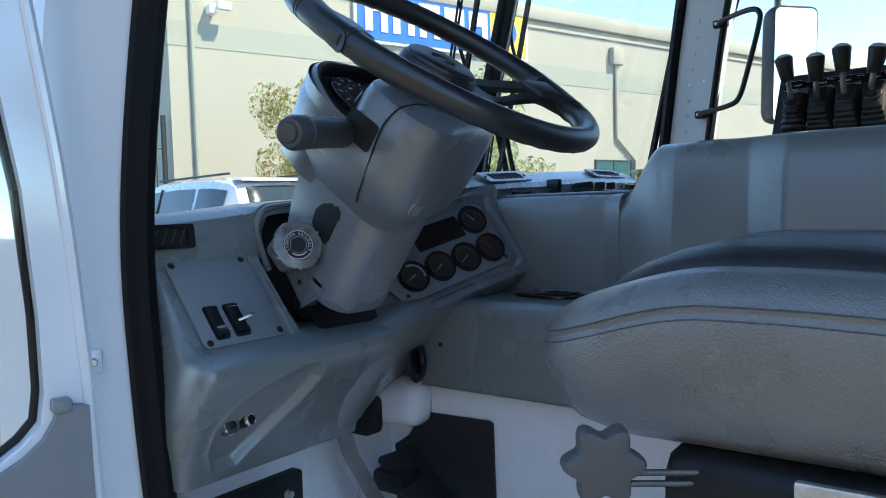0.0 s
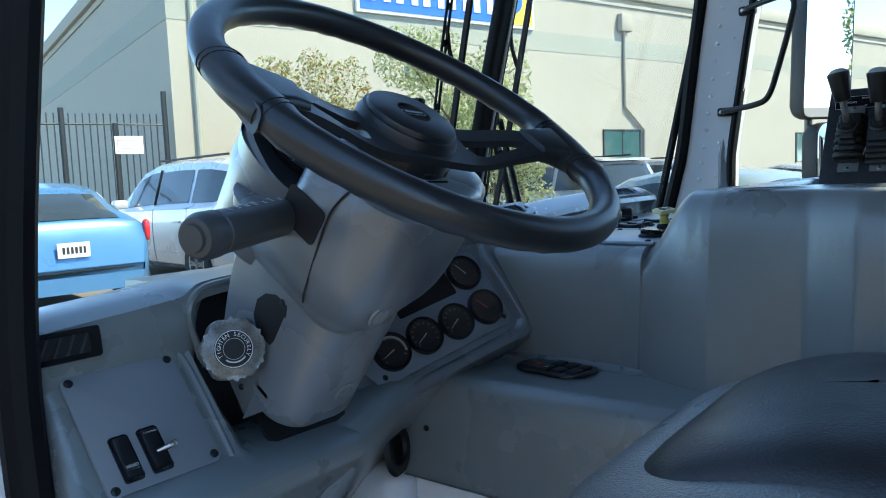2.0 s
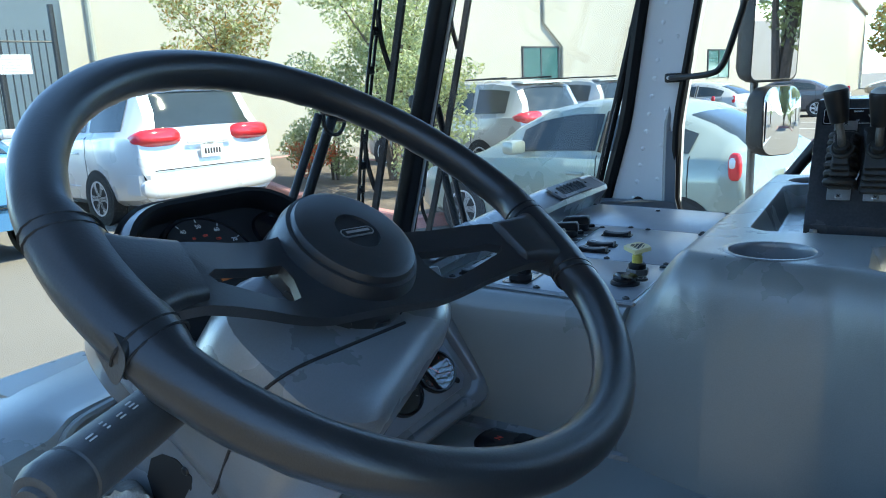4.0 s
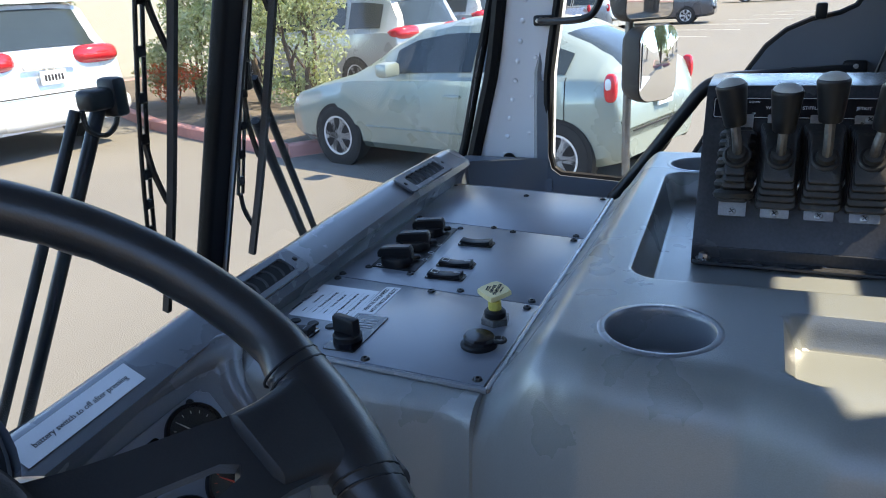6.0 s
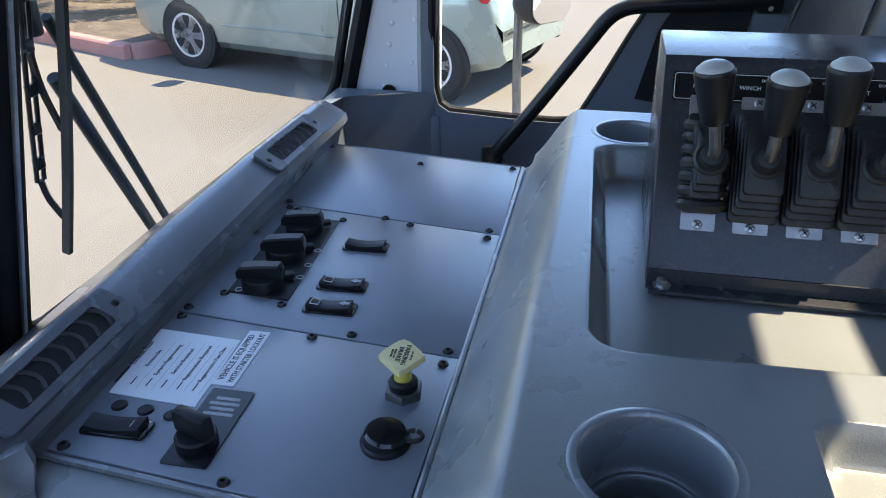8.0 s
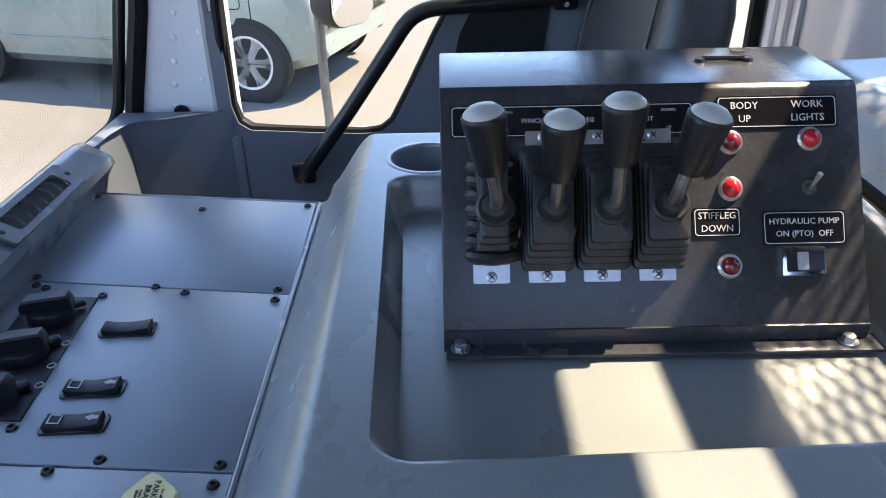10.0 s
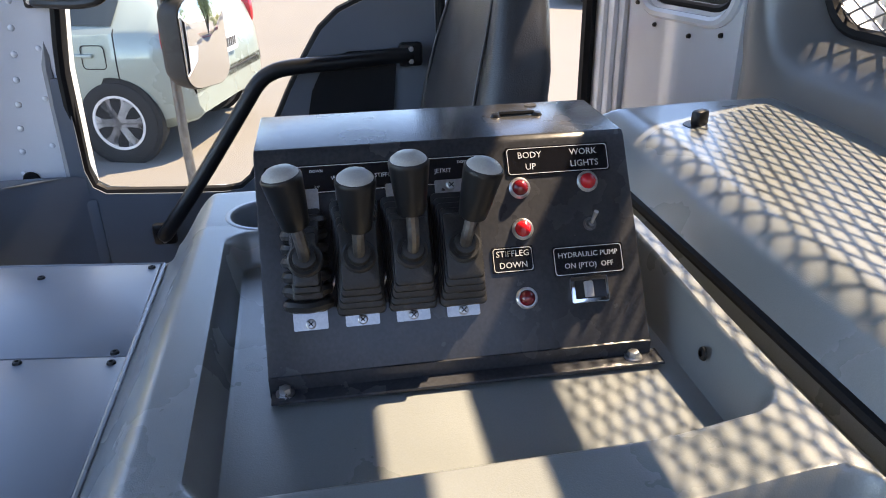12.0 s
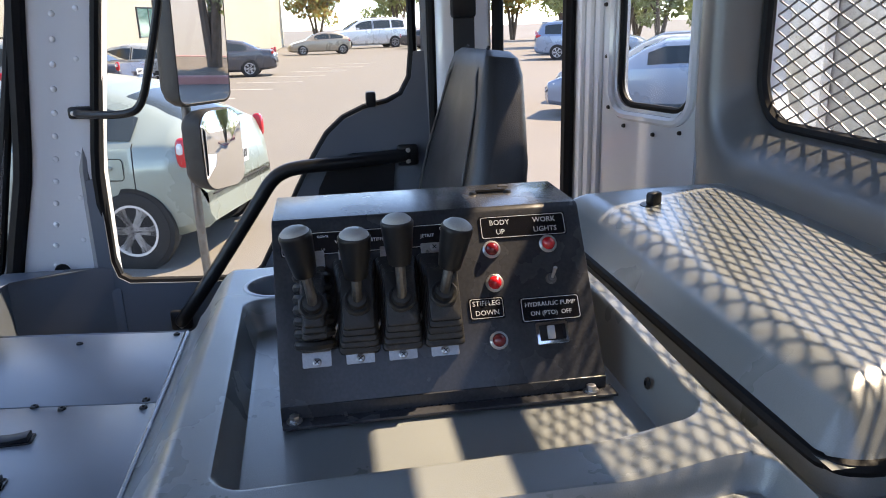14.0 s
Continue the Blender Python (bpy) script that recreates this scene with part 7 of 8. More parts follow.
part("field", block((5.5, 6.5, -0.14), (10.6, 8.1, -0.12), 0.0, m=BMX), SIGN_BLUE, sign)
part("field_yellow", block((10.6, 6.5, -0.14), (12.2, 8.1, -0.12), 0.0, m=BMX), SIGN_YELLOW, sign)
for i in range(5):
    u = 5.75 + i * 0.98
    part("glyph", prism([(u, 6.75), (u + 0.25, 6.75), (u + 0.25, 7.35), (u + 0.55, 7.35), (u + 0.55, 6.75), (u + 0.78, 6.75), (u + 0.78, 7.8), (u, 7.8)], 0.03, BMX @ Matrix.Translation((0, 0, -0.17))), SIGN_WHITE, sign, "plain white block shape")
part("glyph", prism(circle(11.3, 7.3, 0.45, 18), 0.03, BMX @ Matrix.Translation((0, 0, -0.17)), holes=[circle(11.3, 7.3, 0.25, 14)]), SIGN_BLUE, sign, "plain round blue shape")

# Added wall, out of view: blocks low sky, bounces warm light into the cab.
fill_wall = thing("bounce_wall", "added unseen stucco wall that cuts sky light and bounces warm light", "building", at=(-8.5, -4, 0))
part("wall", block((-11.0, -16, 0), (-8.5, 8, 3.6), 0.05), STUCCO_TAN, fill_wall)
part("coping", block((-11.1, -16.1, 3.6), (-8.4, 8.1, 3.75), 0.03), STUCCO_BAND, fill_wall)

# iron fence and gate left of the corner
fence = thing("iron_fence", "black iron picket fence with a white notice at the gate", "fence", at=(6, 17.6, 0))
F0, F1 = Vector((9.6, 16.75, 0)), Vector((-3.5, 20.8, 0))
fd = (F1 - F0).normalized()
n_p = 88
pk = mesh_of("picket", block((-0.012, -0.012, 0.05), (0.012, 0.012, 3.38), 0.0), IRON)
for i in range(n_p):
    ob = new("picket", pk)
    ob.location = F0 + fd * (0.1 + i * 0.155)
    ob.parent = fence
    ob.matrix_parent_inverse = Matrix.Translation(fence.location).inverted()
for h in (0.25, 3.12):
    part("rail", tube([F0 + Z * h, F1 + Z * h], 0.022, 6), IRON, fence)
for u in (0.05, 1.25, 2.42, 4.9, 8.0):
    part("post", tube([F0 + fd * u, F0 + fd * u + Z * (3.95 if u < 0.1 else 3.15 if u < 2 else 3.5)], 0.07, 8), IRON, fence)
NB = frame_from(F0 + fd * 0.965 + Vector((-0.28, -0.96, 0)) * 0.06, -fd, (0, 0, 1))
notice = part("notice", prism(round_rect(-0.33, 2.4, 0.33, 2.83, 0.01), 0.006, NB), SIGN_WHITE, fence, "white notice board")
for k in range(5):
    part("line", prism(round_rect(-0.26 + 0.03 * (k % 2), 2.455 + 0.065 * k, 0.26 - 0.05 * (k % 3), 2.475 + 0.065 * k, 0.002), 0.004, NB @ Matrix.Translation((0, 0, 0.006))), PRINT_DIM, notice)

# planter island with kerb
ISL = [(6.35, 4.75), (7.0, 6.3), (7.75, 8.0), (8.95, 9.9), (11.5, 13.5), (14.0, 13.0), (11.6, 8.0), (9.6, 4.3), (7.2, 4.1)]
solid("planter_soil", prism(ISL, 0.13, pose(0, 0, 0)), MULCH, "bark-mulched planter island", "ground", "structure")
kerb = thing("kerb", "faded red-painted kerb round the planter", "kerb", kind="structure", at=(7, 6, 0))
for i, (a, b) in enumerate(zip(ISL, ISL[1:] + ISL[:1])):
    p, q = Vector((*a, 0)), Vector((*b, 0))
    d = (q - p)
    nn = max(1, int(d.length / 1.5))
    for k in range(nn):
        s, e = p + d * (k / nn) + d.normalized() * 0.006, p + d * ((k + 1) / nn) - d.normalized() * 0.006
        part("kerb_stone", tube([s, e], 0, section=[(-0.075, 0), (0.075, 0), (0.075, 0.13), (0.055, 0.15), (-0.055, 0.15), (-0.075, 0.13)], up=(0, 0, 1)), KERB_RED, kerb)


def leaf_cloud(rng, blobs, count, size, flat=0.45):
    """Many small bent leaves strewn through uneven blobs (centre, radii)."""
    vol = [r[0] * r[1] * r[2] for _, r in blobs]
    verts, faces = [], []
    for _ in range(count):
        c, r = rng.choices(blobs, vol)[0]
        while True:
            p = Vector((rng.uniform(-1, 1), rng.uniform(-1, 1), rng.uniform(-1, 1)))
            if 0.25 < p.length < 1 and rng.random() < p.length ** 1.2:
                break
        p = Vector(c) + Vector((p.x * r[0], p.y * r[1], p.z * r[2]))
        d = Vector((rng.gauss(0, 1), rng.gauss(0, 1), rng.gauss(0.3, 1))).normalized()
        s = d.cross(Vector((rng.gauss(0, 1), rng.gauss(0, 1), rng.gauss(0, 1)))).normalized()
        L = size * rng.uniform(0.6, 1.4)
        k = len(verts)
        verts += [p - d * L * 0.5, p + s * L * flat * 0.5, p + d * L * 0.5 + s.cross(d) * L * 0.1, p - s * L * flat * 0.5]
        faces.append((k, k + 1, k + 2, k + 3))
    me = bpy.data.meshes.new("leaves")
    me.from_pydata([tuple(v) for v in verts], [], faces)
    return me


def tree(name, label, at, h, spread, seed, mats, trunk_r=0.06, low=0.25, count=3600, size=0.09, stems=3):
    rng = random.Random(seed)
    t = thing(name, label, "bush" if "bush" in name else "tree", at=at)
    base = Vector(at)
    blobs = []
    for s in range(stems):
        a = 2 * math.pi * s / stems + rng.uniform(-0.4, 0.4)
        tip = base + Vector((math.cos(a) * spread * 0.35, math.sin(a) * spread * 0.35, h * rng.uniform(0.62, 0.8)))
        mid = base.lerp(tip, 0.5) + Vector((rng.uniform(-0.1, 0.1), rng.uniform(-0.1, 0.1), 0))
        pts = smooth_line([base + Vector((math.cos(a) * 0.05, math.sin(a) * 0.05, -0.05)), mid, tip], 5)
        rings = []
        for i, p in enumerate(pts):
            r = trunk_r * (1 - 0.75 * i / (len(pts) - 1))
            rings.append([p + Vector((r * math.cos(b), r * math.sin(b), 0)) for b in (2 * math.pi * j / 8 for j in range(8))])
        part("trunk", loft(rings), BARK, t)
        for k in range(3):
            f = rng.uniform(0.4, 0.9)
            q = base.lerp(tip, f)
            e = q + Vector((rng.uniform(-1, 1) * spread * 0.5, rng.uniform(-1, 1) * spread * 0.5, rng.uniform(0.1, 0.35) * h))
            part("limb", rod(q, e, trunk_r * 0.4, trunk_r * 0.12, 6), BARK, t)
            blobs.append((e, (spread * rng.uniform(0.28, 0.42), spread * rng.uniform(0.28, 0.42), h * rng.uniform(0.1, 0.17))))
    for k in range(9):
        a, rr, zz = rng.uniform(0, 6.28), rng.uniform(0.1, 0.8), rng.uniform(low, 0.9)
        rr *= 1 - 0.5 * abs(zz - 0.5)
        blobs.append((base + Vector((math.cos(a) * rr * spread, math.sin(a) * rr * spread, zz * h)), (spread * rng.uniform(0.25, 0.45), spread * rng.uniform(0.25, 0.45), h * rng.uniform(0.08, 0.16))))
    for i, mt in enumerate(mats):
        me = leaf_cloud(rng, blobs, count // len(mats), size)
        me.materials.append(mt)
        ob = new("leaves", me)
        ob.parent = t
        ob.matrix_parent_inverse = Matrix.Translation(t.location).inverted()
    return t


tree("olive_bush", "tall pale olive bush in the planter", (9.5, 7.25, 0.1), 3.7, 1.65, 3, (LEAF, LEAF_PALE, LEAF_PALE), count=15000, size=0.085, low=0.12, stems=4)
tree("olive_bush", "rounded pale olive bush in the planter", (8.3, 5.7, 0.1), 2.1, 1.0, 4, (LEAF, LEAF_PALE), count=5200, size=0.075, low=0.12)
tree("crape_myrtle_tree", "small tree with rusty autumn leaves by the wall", (11.0, 13.05, 0.1), 4.6, 1.3, 5, (LEAF, LEAF_RUST, LEAF_PALE), count=7500, size=0.1, low=0.45)
tree("olive_bush", "low olive bush in the planter", (9.3, 8.4, 0.1), 2.2, 0.85, 6, (LEAF, LEAF_PALE), trunk_r=0.03, count=4200, size=0.08, low=0.12)
tree("flower_bush", "low bush with red flowers in the planter", (8.7, 8.5, 0.1), 0.9, 0.6, 7, (LEAF_RED, LEAF, LEAF_RED), trunk_r=0.02, count=1500, size=0.06, low=0.2)
# planter with a tree behind the truck
PL2 = [(1.2, -12.6), (5.2, -12.9), (5.4, -16.5), (1.3, -16.5)]
solid("planter_soil", prism(PL2, 0.13, pose(0, 0, 0)), MULCH, "bark-mulched planter strip behind the truck", "ground", "structure")
for i, (a, b) in enumerate(zip(PL2, PL2[1:] + PL2[:1])):
    part("kerb_stone", tube([(*a, 0), (*b, 0)], 0, section=[(-0.075, 0), (0.075, 0), (0.075, 0.13), (0.055, 0.15), (-0.055, 0.15), (-0.075, 0.13)], up=(0, 0, 1)), KERB_RED, kerb)
tree("olive_tree", "tall bushy olive tree in the planter behind the truck", (2.95, -14.4, 0.1), 6.4, 1.2, 9, (LEAF, LEAF, LEAF_PALE), trunk_r=0.1, count=16000, size=0.12, low=0.16, stems=4)
tree("shrub_bush", "yellow-green shrub in the planter behind the truck", (4.4, -13.5, 0.1), 1.6, 0.8, 10, (LEAF_PALE, LEAF), trunk_r=0.03, count=1800, size=0.08, low=0.15)
for i, (x, y, h) in enumerate(((-1.5, -21, 6.5), (6.0, -19, 6.0), (9.5, -23, 7.5), (13.0, -27, 8.0))):
    tree("shade_tree", "green tree beyond the planter behind the truck", (x, y, 0), h, 2.2, 40 + i, (LEAF, LEAF_PALE), trunk_r=0.12, count=3200, size=0.2, low=0.25)
for i, (x, y, h) in enumerate(((72, -14, 7), (74, -19, 8.5), (70, -23, 7.5), (76, -8, 8), (78, 0, 7), (60, -26, 6))):
    tree("shade_tree", "large green shade tree far across the lot", (x, y, 0), h, 3.6, 20 + i, (LEAF, LEAF_RUST if i % 3 == 1 else LEAF), trunk_r=0.2, count=2600, size=0.5, low=0.3)

for lo, hi, mt, nm, lb in (((46, 12, 0), (70, 34, 5.6), STUCCO_TAN, "tan_building", "tan stucco building with a blue roof"), ((58, 3.5, 0), (80, 9, 6.5), STUCCO, "pale_building", "pale stucco building across the lot")):
    b_ = thing(nm, lb, "building", at=lo)
    part("wall", block(lo, hi, 0.05), mt, b_)
    if nm == "tan_building":
        part("roof", loft([[(lo[0] - 0.6, y, 5.6), (hi[0] + 0.6, y, 5.6), ((lo[0] + hi[0]) / 2, y, 11.5)] for y in (lo[1] - 0.6, hi[1] + 0.6)]), BLUE_ROOF, b_, "blue metal roof")
    else:
        part("roof", block((lo[0] - 0.2, lo[1] - 0.2, 6.5), (hi[0] + 0.2, hi[1] + 0.2, 6.9), 0.05), mt, b_)
for i, (x, y, h) in enumerate(((52, -18.5, 8.5), (55, -23, 9.5), (50, -26.5, 8), (57, -30, 9), (47, -22, 6.5))):
    tree("shade_tree", "dense green tree beside the parked cars across the lot", (x, y, 0), h, 3.4, 60 + i, (LEAF, LEAF, LEAF_PALE), trunk_r=0.18, count=3600, size=0.42, low=0.22)
for i in range(8):
    solid("parking_line", prism([(17.85 + i * 2.8, 3.05 - i * 0.85), (17.95 + i * 2.8, 3.05 - i * 0.85), (18.7 + i * 2.8, 5.4 - i * 0.85), (18.58 + i * 2.8, 5.4 - i * 0.85)], 0.006), LINE, "faded white parking line", "road marking", "structure")


# cars: x ahead, y left, z up, origin on the ground under the rear axle
def lerp_rows(rows, s):
    for a, b in zip(rows, rows[1:]):
        if s <= b[0]:
            t = (s - a[0]) / (b[0] - a[0])
            return [p + (q - p) * t for p, q in zip(a, b)]
    return list(rows[-1])


SHAPES = {
    # s from the nose, top, belt, half width, roof half width, bottom
    "hatch": (4.21, 0.93, 2.70, 0.315, [(0, 0.52, 0.50, 0.55, 0.4, 0.30), (0.08, 0.64, 0.62, 0.72, 0.55, 0.24), (0.3, 0.76, 0.74, 0.81, 0.68, 0.2), (0.7, 0.87, 0.84, 0.85, 0.74, 0.2), (1.08, 0.955, 0.91, 0.86, 0.76, 0.2), (1.2, 0.99, 0.93, 0.86, 0.74, 0.2), (1.6, 1.24, 0.945, 0.862, 0.66, 0.2), (2.0, 1.42, 0.955, 0.862, 0.60, 0.2), (2.4, 1.485, 0.965, 0.862, 0.585, 0.2), (2.8, 1.485, 0.975, 0.862, 0.58, 0.2), (3.3, 1.42, 0.99, 0.86, 0.56, 0.2), (3.74, 1.26, 1.0, 0.85, 0.55, 0.22), (3.97, 1.14, 1.0, 0.83, 0.58, 0.25), (4.09, 1.06, 0.98, 0.80, 0.62, 0.28), (4.17, 0.86, 0.82, 0.76, 0.64, 0.3), (4.21, 0.6, 0.58, 0.70, 0.6, 0.34)]),
    "van": (5.08, 0.98, 3.03, 0.335, [(0, 0.62, 0.6, 0.6, 0.45, 0.32), (0.1, 0.78, 0.76, 0.80, 0.62, 0.25), (0.4, 0.95, 0.92, 0.93, 0.8, 0.22), (0.9, 1.06, 1.02, 0.97, 0.85, 0.22), (1.05, 1.10, 1.03, 0.975, 0.84, 0.22), (1.5, 1.4, 1.05, 0.985, 0.78, 0.22), (1.95, 1.66, 1.06, 0.99, 0.74, 0.22), (2.4, 1.75, 1.07, 0.99, 0.735, 0.22), (3.2, 1.78, 1.09, 0.99, 0.735, 0.22), (4.2, 1.76, 1.11, 0.985, 0.73, 0.24), (4.6, 1.71, 1.12, 0.97, 0.71, 0.26), (4.74, 1.66, 1.12, 0.96, 0.70, 0.27), (4.9, 1.38, 1.10, 0.95, 0.73, 0.28), (4.99, 1.12, 1.06, 0.93, 0.8, 0.3), (5.04, 0.9, 0.86, 0.92, 0.84, 0.3), (5.08, 0.6, 0.58, 0.88, 0.8, 0.33)]),
    "sedan": (4.7, 0.95, 2.72, 0.32, [(0, 0.55, 0.53, 0.58, 0.45, 0.3), (0.1, 0.68, 0.66, 0.76, 0.6, 0.24), (0.5, 0.82, 0.8, 0.87, 0.74, 0.2), (1.2, 0.93, 0.9, 0.9, 0.78, 0.2), (1.4, 0.98, 0.92, 0.9, 0.76, 0.2), (1.9, 1.28, 0.94, 0.9, 0.66, 0.2), (2.25, 1.42, 0.95, 0.9, 0.62, 0.2), (2.9, 1.44, 0.97, 0.9, 0.61, 0.2), (3.4, 1.36, 0.98, 0.9, 0.61, 0.2), (3.9, 1.12, 1.0, 0.89, 0.66, 0.22), (4.05, 1.06, 1.0, 0.88, 0.7, 0.24), (4.5, 1.03, 0.98, 0.85, 0.7, 0.28), (4.62, 0.86, 0.84, 0.82, 0.7, 0.3), (4.7, 0.58, 0.56, 0.76, 0.64, 0.34)]),
}
GLASS = {"hatch": ((1.28, 1.95), (1.75, 2.72), (2.82, 3.68), (3.5, 4.06)), "van": ((1.12, 1.9), (1.62, 2.62), (2.72, 3.75), (4.77, 4.965)), "sedan": ((1.45, 2.2), (1.95, 2.75), (2.83, 3.6), (3.45, 3.98))}


def car(name, label, shape, paint, at, heading, scale=1.0, detail=True, group="", glass=None):
    L, fa, wb, wr, rows = SHAPES[shape]
    glass = glass or CAR_GLASS
    M = Matrix.Translation((at[0], at[1], 0)) @ Matrix.Rotation(heading, 4, "Z") @ Matrix.Scale(scale, 4)

    def P(s):
        return fa + wb - s  # distance ahead of the rear axle

    c = thing(name, label, "car", group=group, at=(at[0], at[1], 0))

    def sec(s):
        _, top, belt, w, rw, bot = lerp_rows(rows, s)
        gh = max(top - belt - 0.06, 0.0)
        return [(w * 0.86, bot), (w * 0.97, bot + 0.08), (w * 1.0, bot + 0.25), (w * 1.005, bot + (belt - bot) * 0.7), (w * 0.985, belt - 0.03), (w * 0.955, belt), (rw + (w * 0.955 - rw) * (0.12 if gh > 0.1 else 0.5), top - min(0.07, 0.4 * (top - belt) + 0.005)), (rw * 0.9, top - 0.022 * (1 if gh > 0.1 else 0.4)), (rw * 0.5, top - 0.004), (0, top)]

    n = 46
    ss = sorted(set([L * i / n for i in range(n + 1)] + [r[0] for r in rows]))
    sections_ = []
    for s in ss:
        h = sec(s)
        sections_.append([M @ Vector((P(s), y, z)) for y, z in h] + [M @ Vector((P(s), -y, z)) for y, z in reversed(h[:-1])])
    bm = loft(sections_, close_ring=False, cap=False)
    for r in (sections_[0], sections_[-1]):
        bm.faces.new([bm.verts.new(p) for p in r])
    part("body", bm, paint, c)

    def patch(nm, s0, s1, side, lo, hi, mat, out_=0.008, steps=8, inset=0.0):
        """Glass on the flank between belt and roof edge."""
        rows_ = []
        for i in range(steps + 1):
            s = s0 + (s1 - s0) * i / steps
            h = sec(s)
            a, b = Vector((0, h[5][0], h[5][1])), Vector((0, h[6][0], h[6][1]))
            rows_.append([M @ Vector((P(s), side * (a.lerp(b, f).y + out_), a.lerp(b, f).z)) for f in (lo, (lo + hi) / 2, hi)])
        g = bmesh.new()
        vs = [[g.verts.new(p) for p in r] for r in rows_]
        for a, b in zip(vs, vs[1:]):
            for k in range(2):
                g.faces.new((a[k], a[k + 1], b[k + 1], b[k]))
        return part(nm, g, mat, c)

    def over(nm, s0, s1, mat, wide=0.9, out_=0.008):
        rows_ = []
        for i in range(7):
            s = s0 + (s1 - s0) * i / 6
            h = sec(s)
            ring_ = [(h[6][0] * 0.97, h[6][1] - 0.0), (h[7][0], h[7][1]), (h[8][0], h[8][1]), (0, h[9][1])]
            ring_ = ring_ + [(-y, z) for y, z in reversed(ring_[:-1])]
            rows_.append([M @ Vector((P(s) + (out_ if s < L / 2 else -out_), y * wide, z + out_)) for y, z in ring_])
        g = bmesh.new()
        vs = [[g.verts.new(p) for p in r] for r in rows_]
        for a, b in zip(vs, vs[1:]):
            for k in range(6):
                g.faces.new((a[k], a[k + 1], b[k + 1], b[k]))
        return part(nm, g, mat, c)

    (w0, w1), (d0, d1), (r0, r1), (b0, b1) = GLASS[shape]
    over("windscreen", w0, w1, glass)
    over("rear_window", b0, b1, glass)
    for side in (1, -1):
        patch("side_window", d0, d1, side, 0.1, 0.86, glass)
        patch("side_window", r0, r1, side, 0.1, 0.84, glass)
        if shape == "van":
            patch("side_window", 3.85, 4.62, side, 0.1, 0.84, glass)
        # wheels, the arch shade painted as black discs on the body
        for s in (fa, fa + wb):
            hw = lerp_rows(rows, s)[3]
            wm = M @ Matrix.Translation((P(s), side * hw, wr)) @ Matrix.Rotation(radians(-90 * side), 4, "X")
            part("arch_shade", lathe([(0.0, 0.004), (wr + 0.03, 0.004), (wr + 0.034, -0.05)], wm, 28), SHADE_BLACK, c)
            t = part("wheel", lathe([(wr * 0.64, -0.2), (wr * 0.97, -0.2), (wr, -0.17), (wr, -0.03), (wr * 0.97, 0.008), (wr * 0.8, 0.016), (wr * 0.66, 0.008)], wm, 32, closed=False), TYRE, c, "black tyre on an alloy wheel")
            # Same black on the barrel paints the shade behind the spokes.
            part("barrel", lathe([(0, -0.05), (wr * 0.65, -0.05), (wr * 0.66, 0.006), (wr * 0.63, 0.008), (wr * 0.61, -0.02)], wm, 28, closed=False), SHADE_BLACK, t)
            rimb = lathe([(wr * 0.6, -0.01), (wr * 0.61, 0.010), (wr * 0.67, 0.011), (wr * 0.67, -0.01)], wm, 32, closed=False)
            rimb = merge(rimb, lathe([(0, 0.004), (0.06, 0.004), (0.07, -0.01)], wm, 16))
            for k in range(6):
                rimb = merge(rimb, prism([(0.03, -0.028), (wr * 0.45, -0.034), (wr * 0.63, -0.062), (wr * 0.63, 0.062), (wr * 0.45, 0.034), (0.03, 0.028)], 0.012, wm @ pose(0, 0, -0.008, 0, 0, 60 * k)))
            part("rim", rimb, ALLOY, t, "six-spoke alloy rim")
        if detail:
            zb = lerp_rows(rows, d0)[2]
            hw = lerp_rows(rows, d0)[3]
            part("door_mirror", block((-0.1, -0.11, -0.07), (0.06, 0.11, 0.07), 0.04, m=M @ pose(P(d0 + 0.05), side * (hw + 0.1), zb + 0.09)), paint, c)
            for s in (d1 + 0.03, r1 + 0.02):
                h = [sec(s + 0.0)[k] for k in (1, 2, 3, 4, 5)]
                part("door_gap", tube([M @ Vector((P(s), side * (y + 0.0005), z)) for y, z in h], 0.005, 5), SHADE_BLACK, c)
            for s in (d1 - 0.2, r1 - 0.25):
                h = sec(s)
                part("door_handle", block((-0.1, -0.012, -0.014), (0.1, 0.03, 0.014), 0.01, m=M @ pose(P(s), side * h[3][0] - 0.005, h[3][1] + 0.06)), paint, c)
            part("pillar_trim", merge(*[tube([M @ Vector((P(s), side * (Vector((h[5][0], 0, 0)).lerp(Vector((h[6][0], 0, 0)), f).x + 0.012), h[5][1] + (h[6][1] - h[5][1]) * f)) for f in (0.08, 0.45, 0.9)], 0.02, 5) for s, h in ((d1 + 0.05, sec(d1 + 0.05)),)]), SHADE_BLACK, c)
            part("sill_line", tube([M @ Vector((P(s), side * (sec(s)[2][0] + 0.002), sec(s)[2][1])) for s in (fa + 0.45, L * 0.5, fa + wb - 0.45)], 0.008, 5), paint, c)
        # lamps
        if shape == "van":
            h = sec(L - 0.14)
            part("tail_lamp", cushion((-0.12, -0.58, -0.1), (0.40, 0.024, 0.13), 3.2, 14, m=M @ pose(P(L - 0.085), side * (h[3][0] - 0.03), 1.07, 0, 14, 0) @ Matrix.Scale(side, 4, (0, 1, 0))), TAIL_RED, c, "wide red tail lamp")
        else:
            h = sec(L - 0.2)
            zt = {"hatch": 0.84, "sedan": 0.88}[shape]
            part("tail_lamp", cushion((-0.06, -0.06, -0.03), (0.05, 0.012, 0.2), 3.0, 12, m=M @ pose(P(L - 0.12), side * (h[3][0] - 0.006), zt) @ Matrix.Scale(side, 4, (0, 1, 0))), TAIL_RED, c, "red tail lamp")
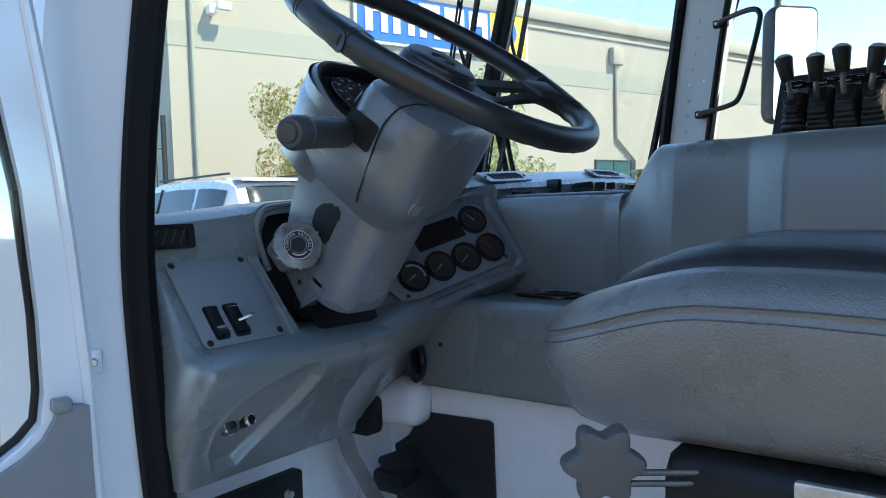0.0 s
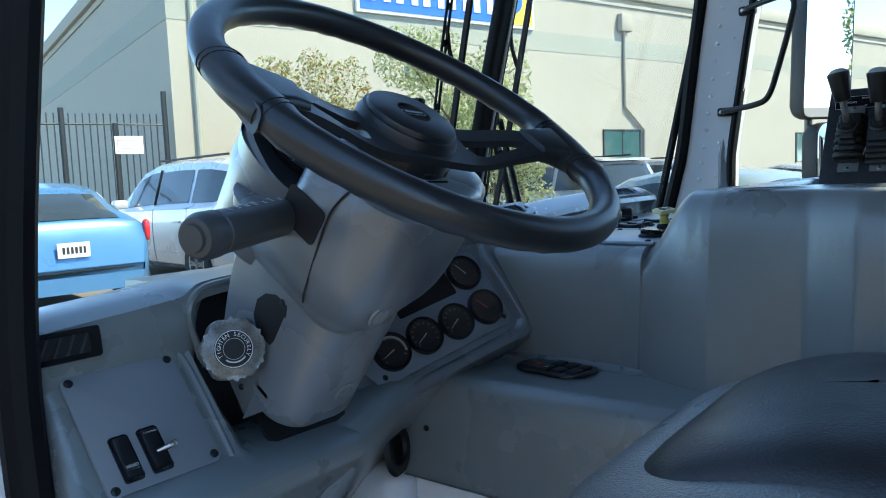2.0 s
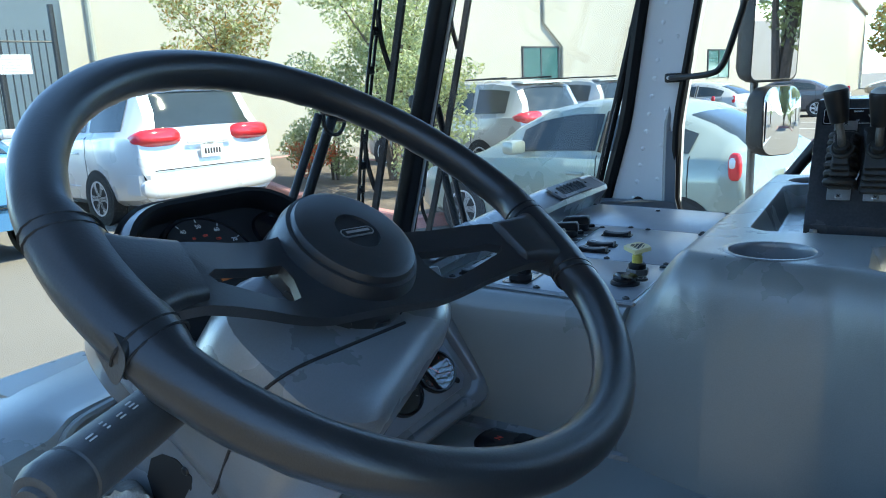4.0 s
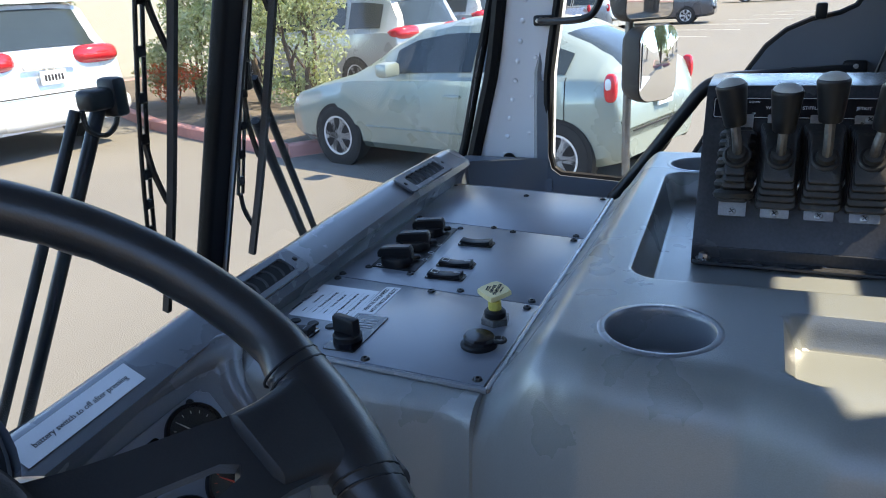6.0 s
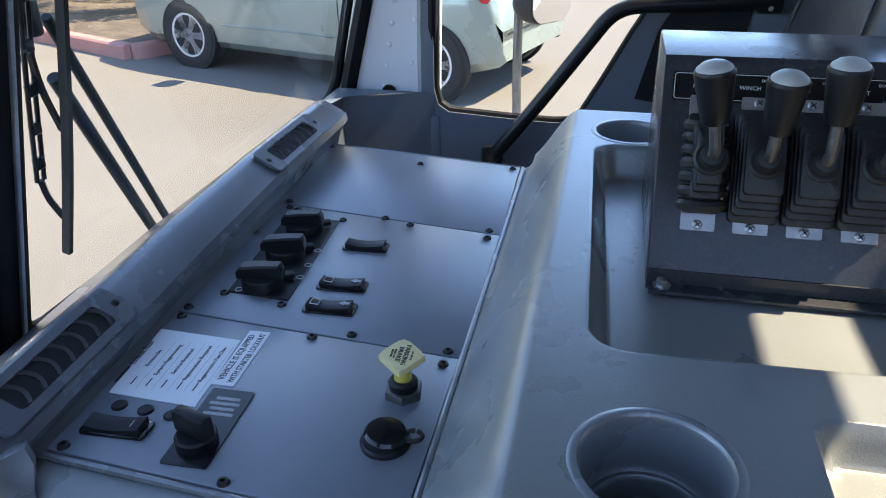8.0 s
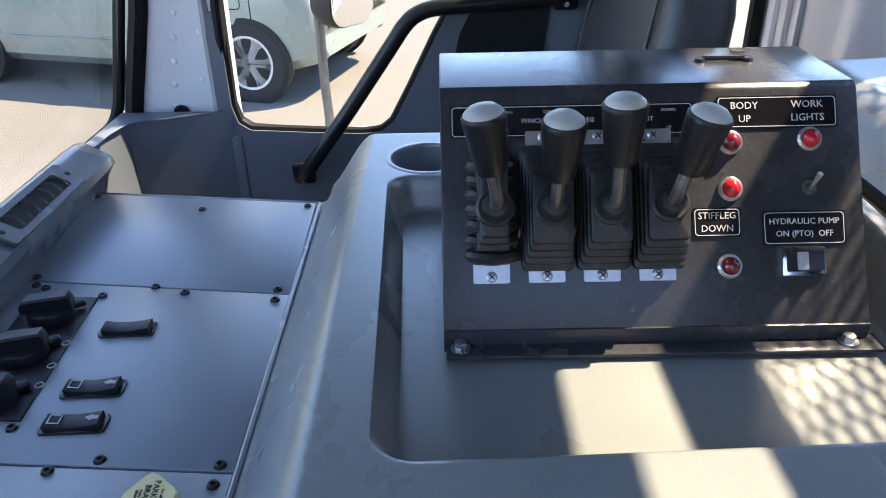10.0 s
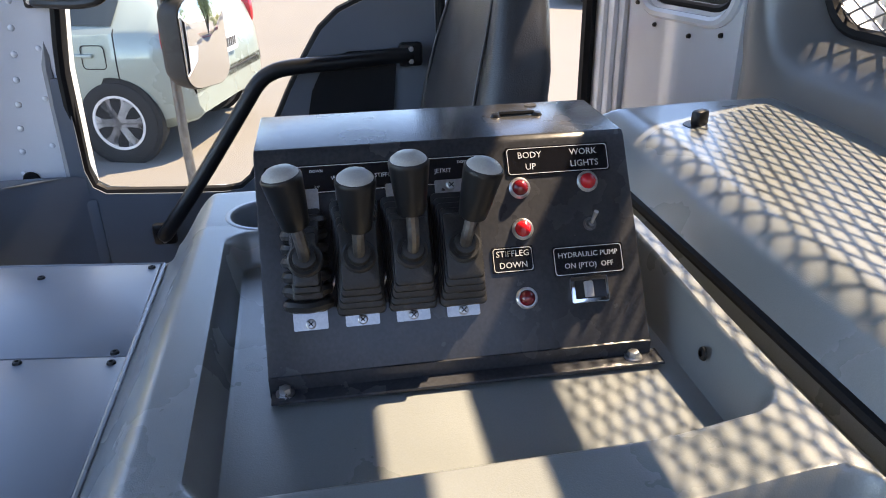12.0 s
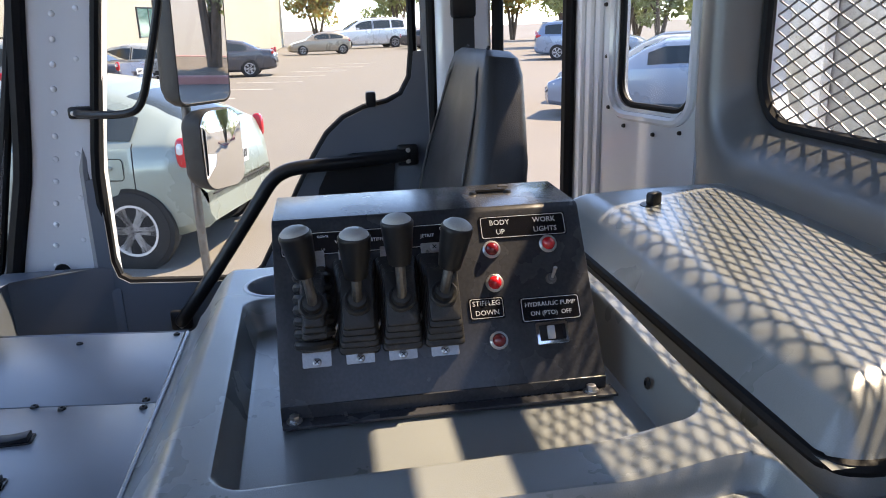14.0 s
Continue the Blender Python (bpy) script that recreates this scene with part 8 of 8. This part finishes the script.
            part("tail_lamp_clear", cushion((-0.04, -0.05, -0.06), (0.035, 0.012, 0.06), 3.0, 8, m=M @ pose(P(L - 0.125), side * (h[3][0] - 0.002), zt + 0.11) @ Matrix.Scale(side, 4, (0, 1, 0))), LAMP_CLEAR, c)
        h = sec(0.3)
        part("head_lamp", cushion((-0.2, -0.12, -0.07), (0.16, 0.08, 0.07), 2.6, 10, m=M @ pose(P(0.3), side * (h[3][0] - 0.1), h[5][1] - 0.09, 0, 12, 0)), LAMP_CLEAR, c, "clear head lamp")
    if detail and shape == "hatch":
        h = sec(fa + wb - 0.12)
        part("fuel_door", tube([M @ Vector((P(fa + wb + x), sec(fa + wb + x)[3][0] + 0.0, z)) for x, z in round_rect(-0.19, 0.72, -0.01, 0.89, 0.03, 4)], 0.004, 5, close=True), SHADE_BLACK, c, "fuel filler flap gap")
    if shape == "van":
        part("roof_spoiler", loft([[M @ Vector((P(s), y, z)) for y, z in ((-w, t - 0.03), (-w * 0.96, t), (w * 0.96, t), (w, t - 0.03))] for s, w, t in ((4.55, 0.66, 1.735), (4.72, 0.68, 1.725), (4.84, 0.68, 1.705))]), paint, c, "roof spoiler")
        part("bumper", loft([[M @ Vector((P(s), y, z)) for y, z in ((-w, 0.42), (-w, 0.66), (w, 0.66), (w, 0.42))] for s, w in ((4.72, 0.97), (5.0, 0.955), (5.1, 0.86), (5.125, 0.7))]), paint, c, "painted rear bumper")
        for k in (-0.62, 0.62):
            part("roof_rail", rod(M @ Vector((P(2.2), k, 1.78)), M @ Vector((P(4.4), k, 1.79)), 0.018), DARK, c)
        part("badge", block((-0.006, -0.06, -0.035), (0.004, 0.06, 0.035), 0.003, m=M @ pose(P(L - 0.035), 0, 0.98)), CHROME, c, "plain bright badge")
    if shape == "van":
        part("rear_bumper", cushion((-0.09, -0.95, -0.17), (0.16, 0.95, 0.13), 4.0, 16, m=M @ pose(P(L) + 0.01, 0, 0.52)), paint, c, "rounded rear bumper")
        part("hatch_gap", tube([M @ Vector((P(L) - 0.004, y, 0.70)) for y in (-0.78, -0.4, 0, 0.4, 0.78)], 0.008, 6), SHADE_BLACK, c)
        part("hatch_grip", block((-0.02, -0.32, -0.02), (0.02, 0.32, 0.02), 0.01, m=M @ pose(P(L) + 0.004, 0, 1.0)), paint, c)
    pl = part("number_plate", block((-0.012, -0.155, -0.076), (0.004, 0.155, 0.076), 0.004, m=M @ pose(P(L) - 0.01 + 0.0, 0, 0.78 if shape != "van" else 0.88)), SIGN_WHITE, c, "white number plate")
    for k in range(6):
        part("plate_bar", block((-0.016, -0.115 + k * 0.04, -0.035), (-0.0125, -0.09 + k * 0.04, 0.035), m=M @ pose(P(L) - 0.01, 0, 0.78 if shape != "van" else 0.88)), INK, pl)
    part("bumper_line", tube([M @ Vector((P(L) - 0.004, y, 0.56)) for y in (-0.6, 0, 0.6)], 0.008, 5), SHADE_BLACK, c)
    return c


GREEN = car_paint("pale_green_paint", (0.245, 0.29, 0.262))
WHITEC = car_paint("white_car_paint", (0.6, 0.61, 0.62))
BLUEC = car_paint("sky_blue_paint", (0.06, 0.18, 0.35))
SILVER = car_paint("silver_paint", (0.37, 0.38, 0.37))
DARKC = car_paint("charcoal_paint", (0.06, 0.06, 0.07))
TAN = car_paint("tan_paint", (0.28, 0.235, 0.18))
BLUEG = car_paint("steel_blue_paint", (0.2, 0.27, 0.37))
H0 = math.atan2(2.64, 0.77)
car("green_hatchback", "pale green hatchback parked beside the truck", "hatch", GREEN, (6.2, 1.09), H0)
H1 = math.atan2(0.953, 0.30)
H2 = math.atan2(0.989, 0.15)
car("white_minivan", "white minivan parked nose-in with red tail lamps", "van", WHITEC, (6.2, 9.0), H2, scale=1.1)
car("blue_hatchback", "sky blue hatchback parked nose-in", "hatch", BLUEC, (2.81, 8.49), H2, scale=1.1)
car("silver_minivan", "silver minivan parked behind the planter bush", "van", SILVER, (12.11, 6.16), H1)
car("silver_suv", "pale silver wagon in the parking row", "van", SILVER, (19.0, 7.2), H1)
car("teal_sedan", "grey-teal sedan in the parking row", "sedan", BLUEG, (16.2, 7.6), H1)
car("grey_hatchback", "silver-grey hatchback in the parking row", "hatch", SILVER, (25.0, 4.6), H1)
car("charcoal_sedan", "charcoal sedan in the parking row", "sedan", DARKC, (22.0, 5.8), H1)
car("charcoal_sedan", "dark sedan parked across the lot", "sedan", DARKC, (31.2, 2.6), H1 + 0.3)
car("tan_hatchback", "tan hatchback parked sideways across the lot", "hatch", TAN, (53, -1.6), math.pi / 2 + 0.1)
car("white_van", "tall white van parked far off", "van", WHITEC, (64, -6.0), math.pi / 2 + 0.2, scale=1.35)
for i, (x, y, pt) in enumerate(((35, -11.6, BLUEG), (40, -13, SILVER), (45, -14.5, DARKC), (51, -16, BLUEG), (58, -7.4, DARKC), (61, -9.4, SILVER), (15, -9.0, SILVER), (18, -10.5, DARKC), (12.5, -8.0, BLUEG))):
    car("parked_car", ("steel blue", "silver", "charcoal", "steel blue", "charcoal", "silver", "silver", "charcoal", "steel blue")[i] + " car in the row across the lot", "van" if i in (0, 1) else "sedan", pt, (x, y), H1 - 0.2 + (math.pi if 6 > i else 0), detail=False, group="cars across the lot")
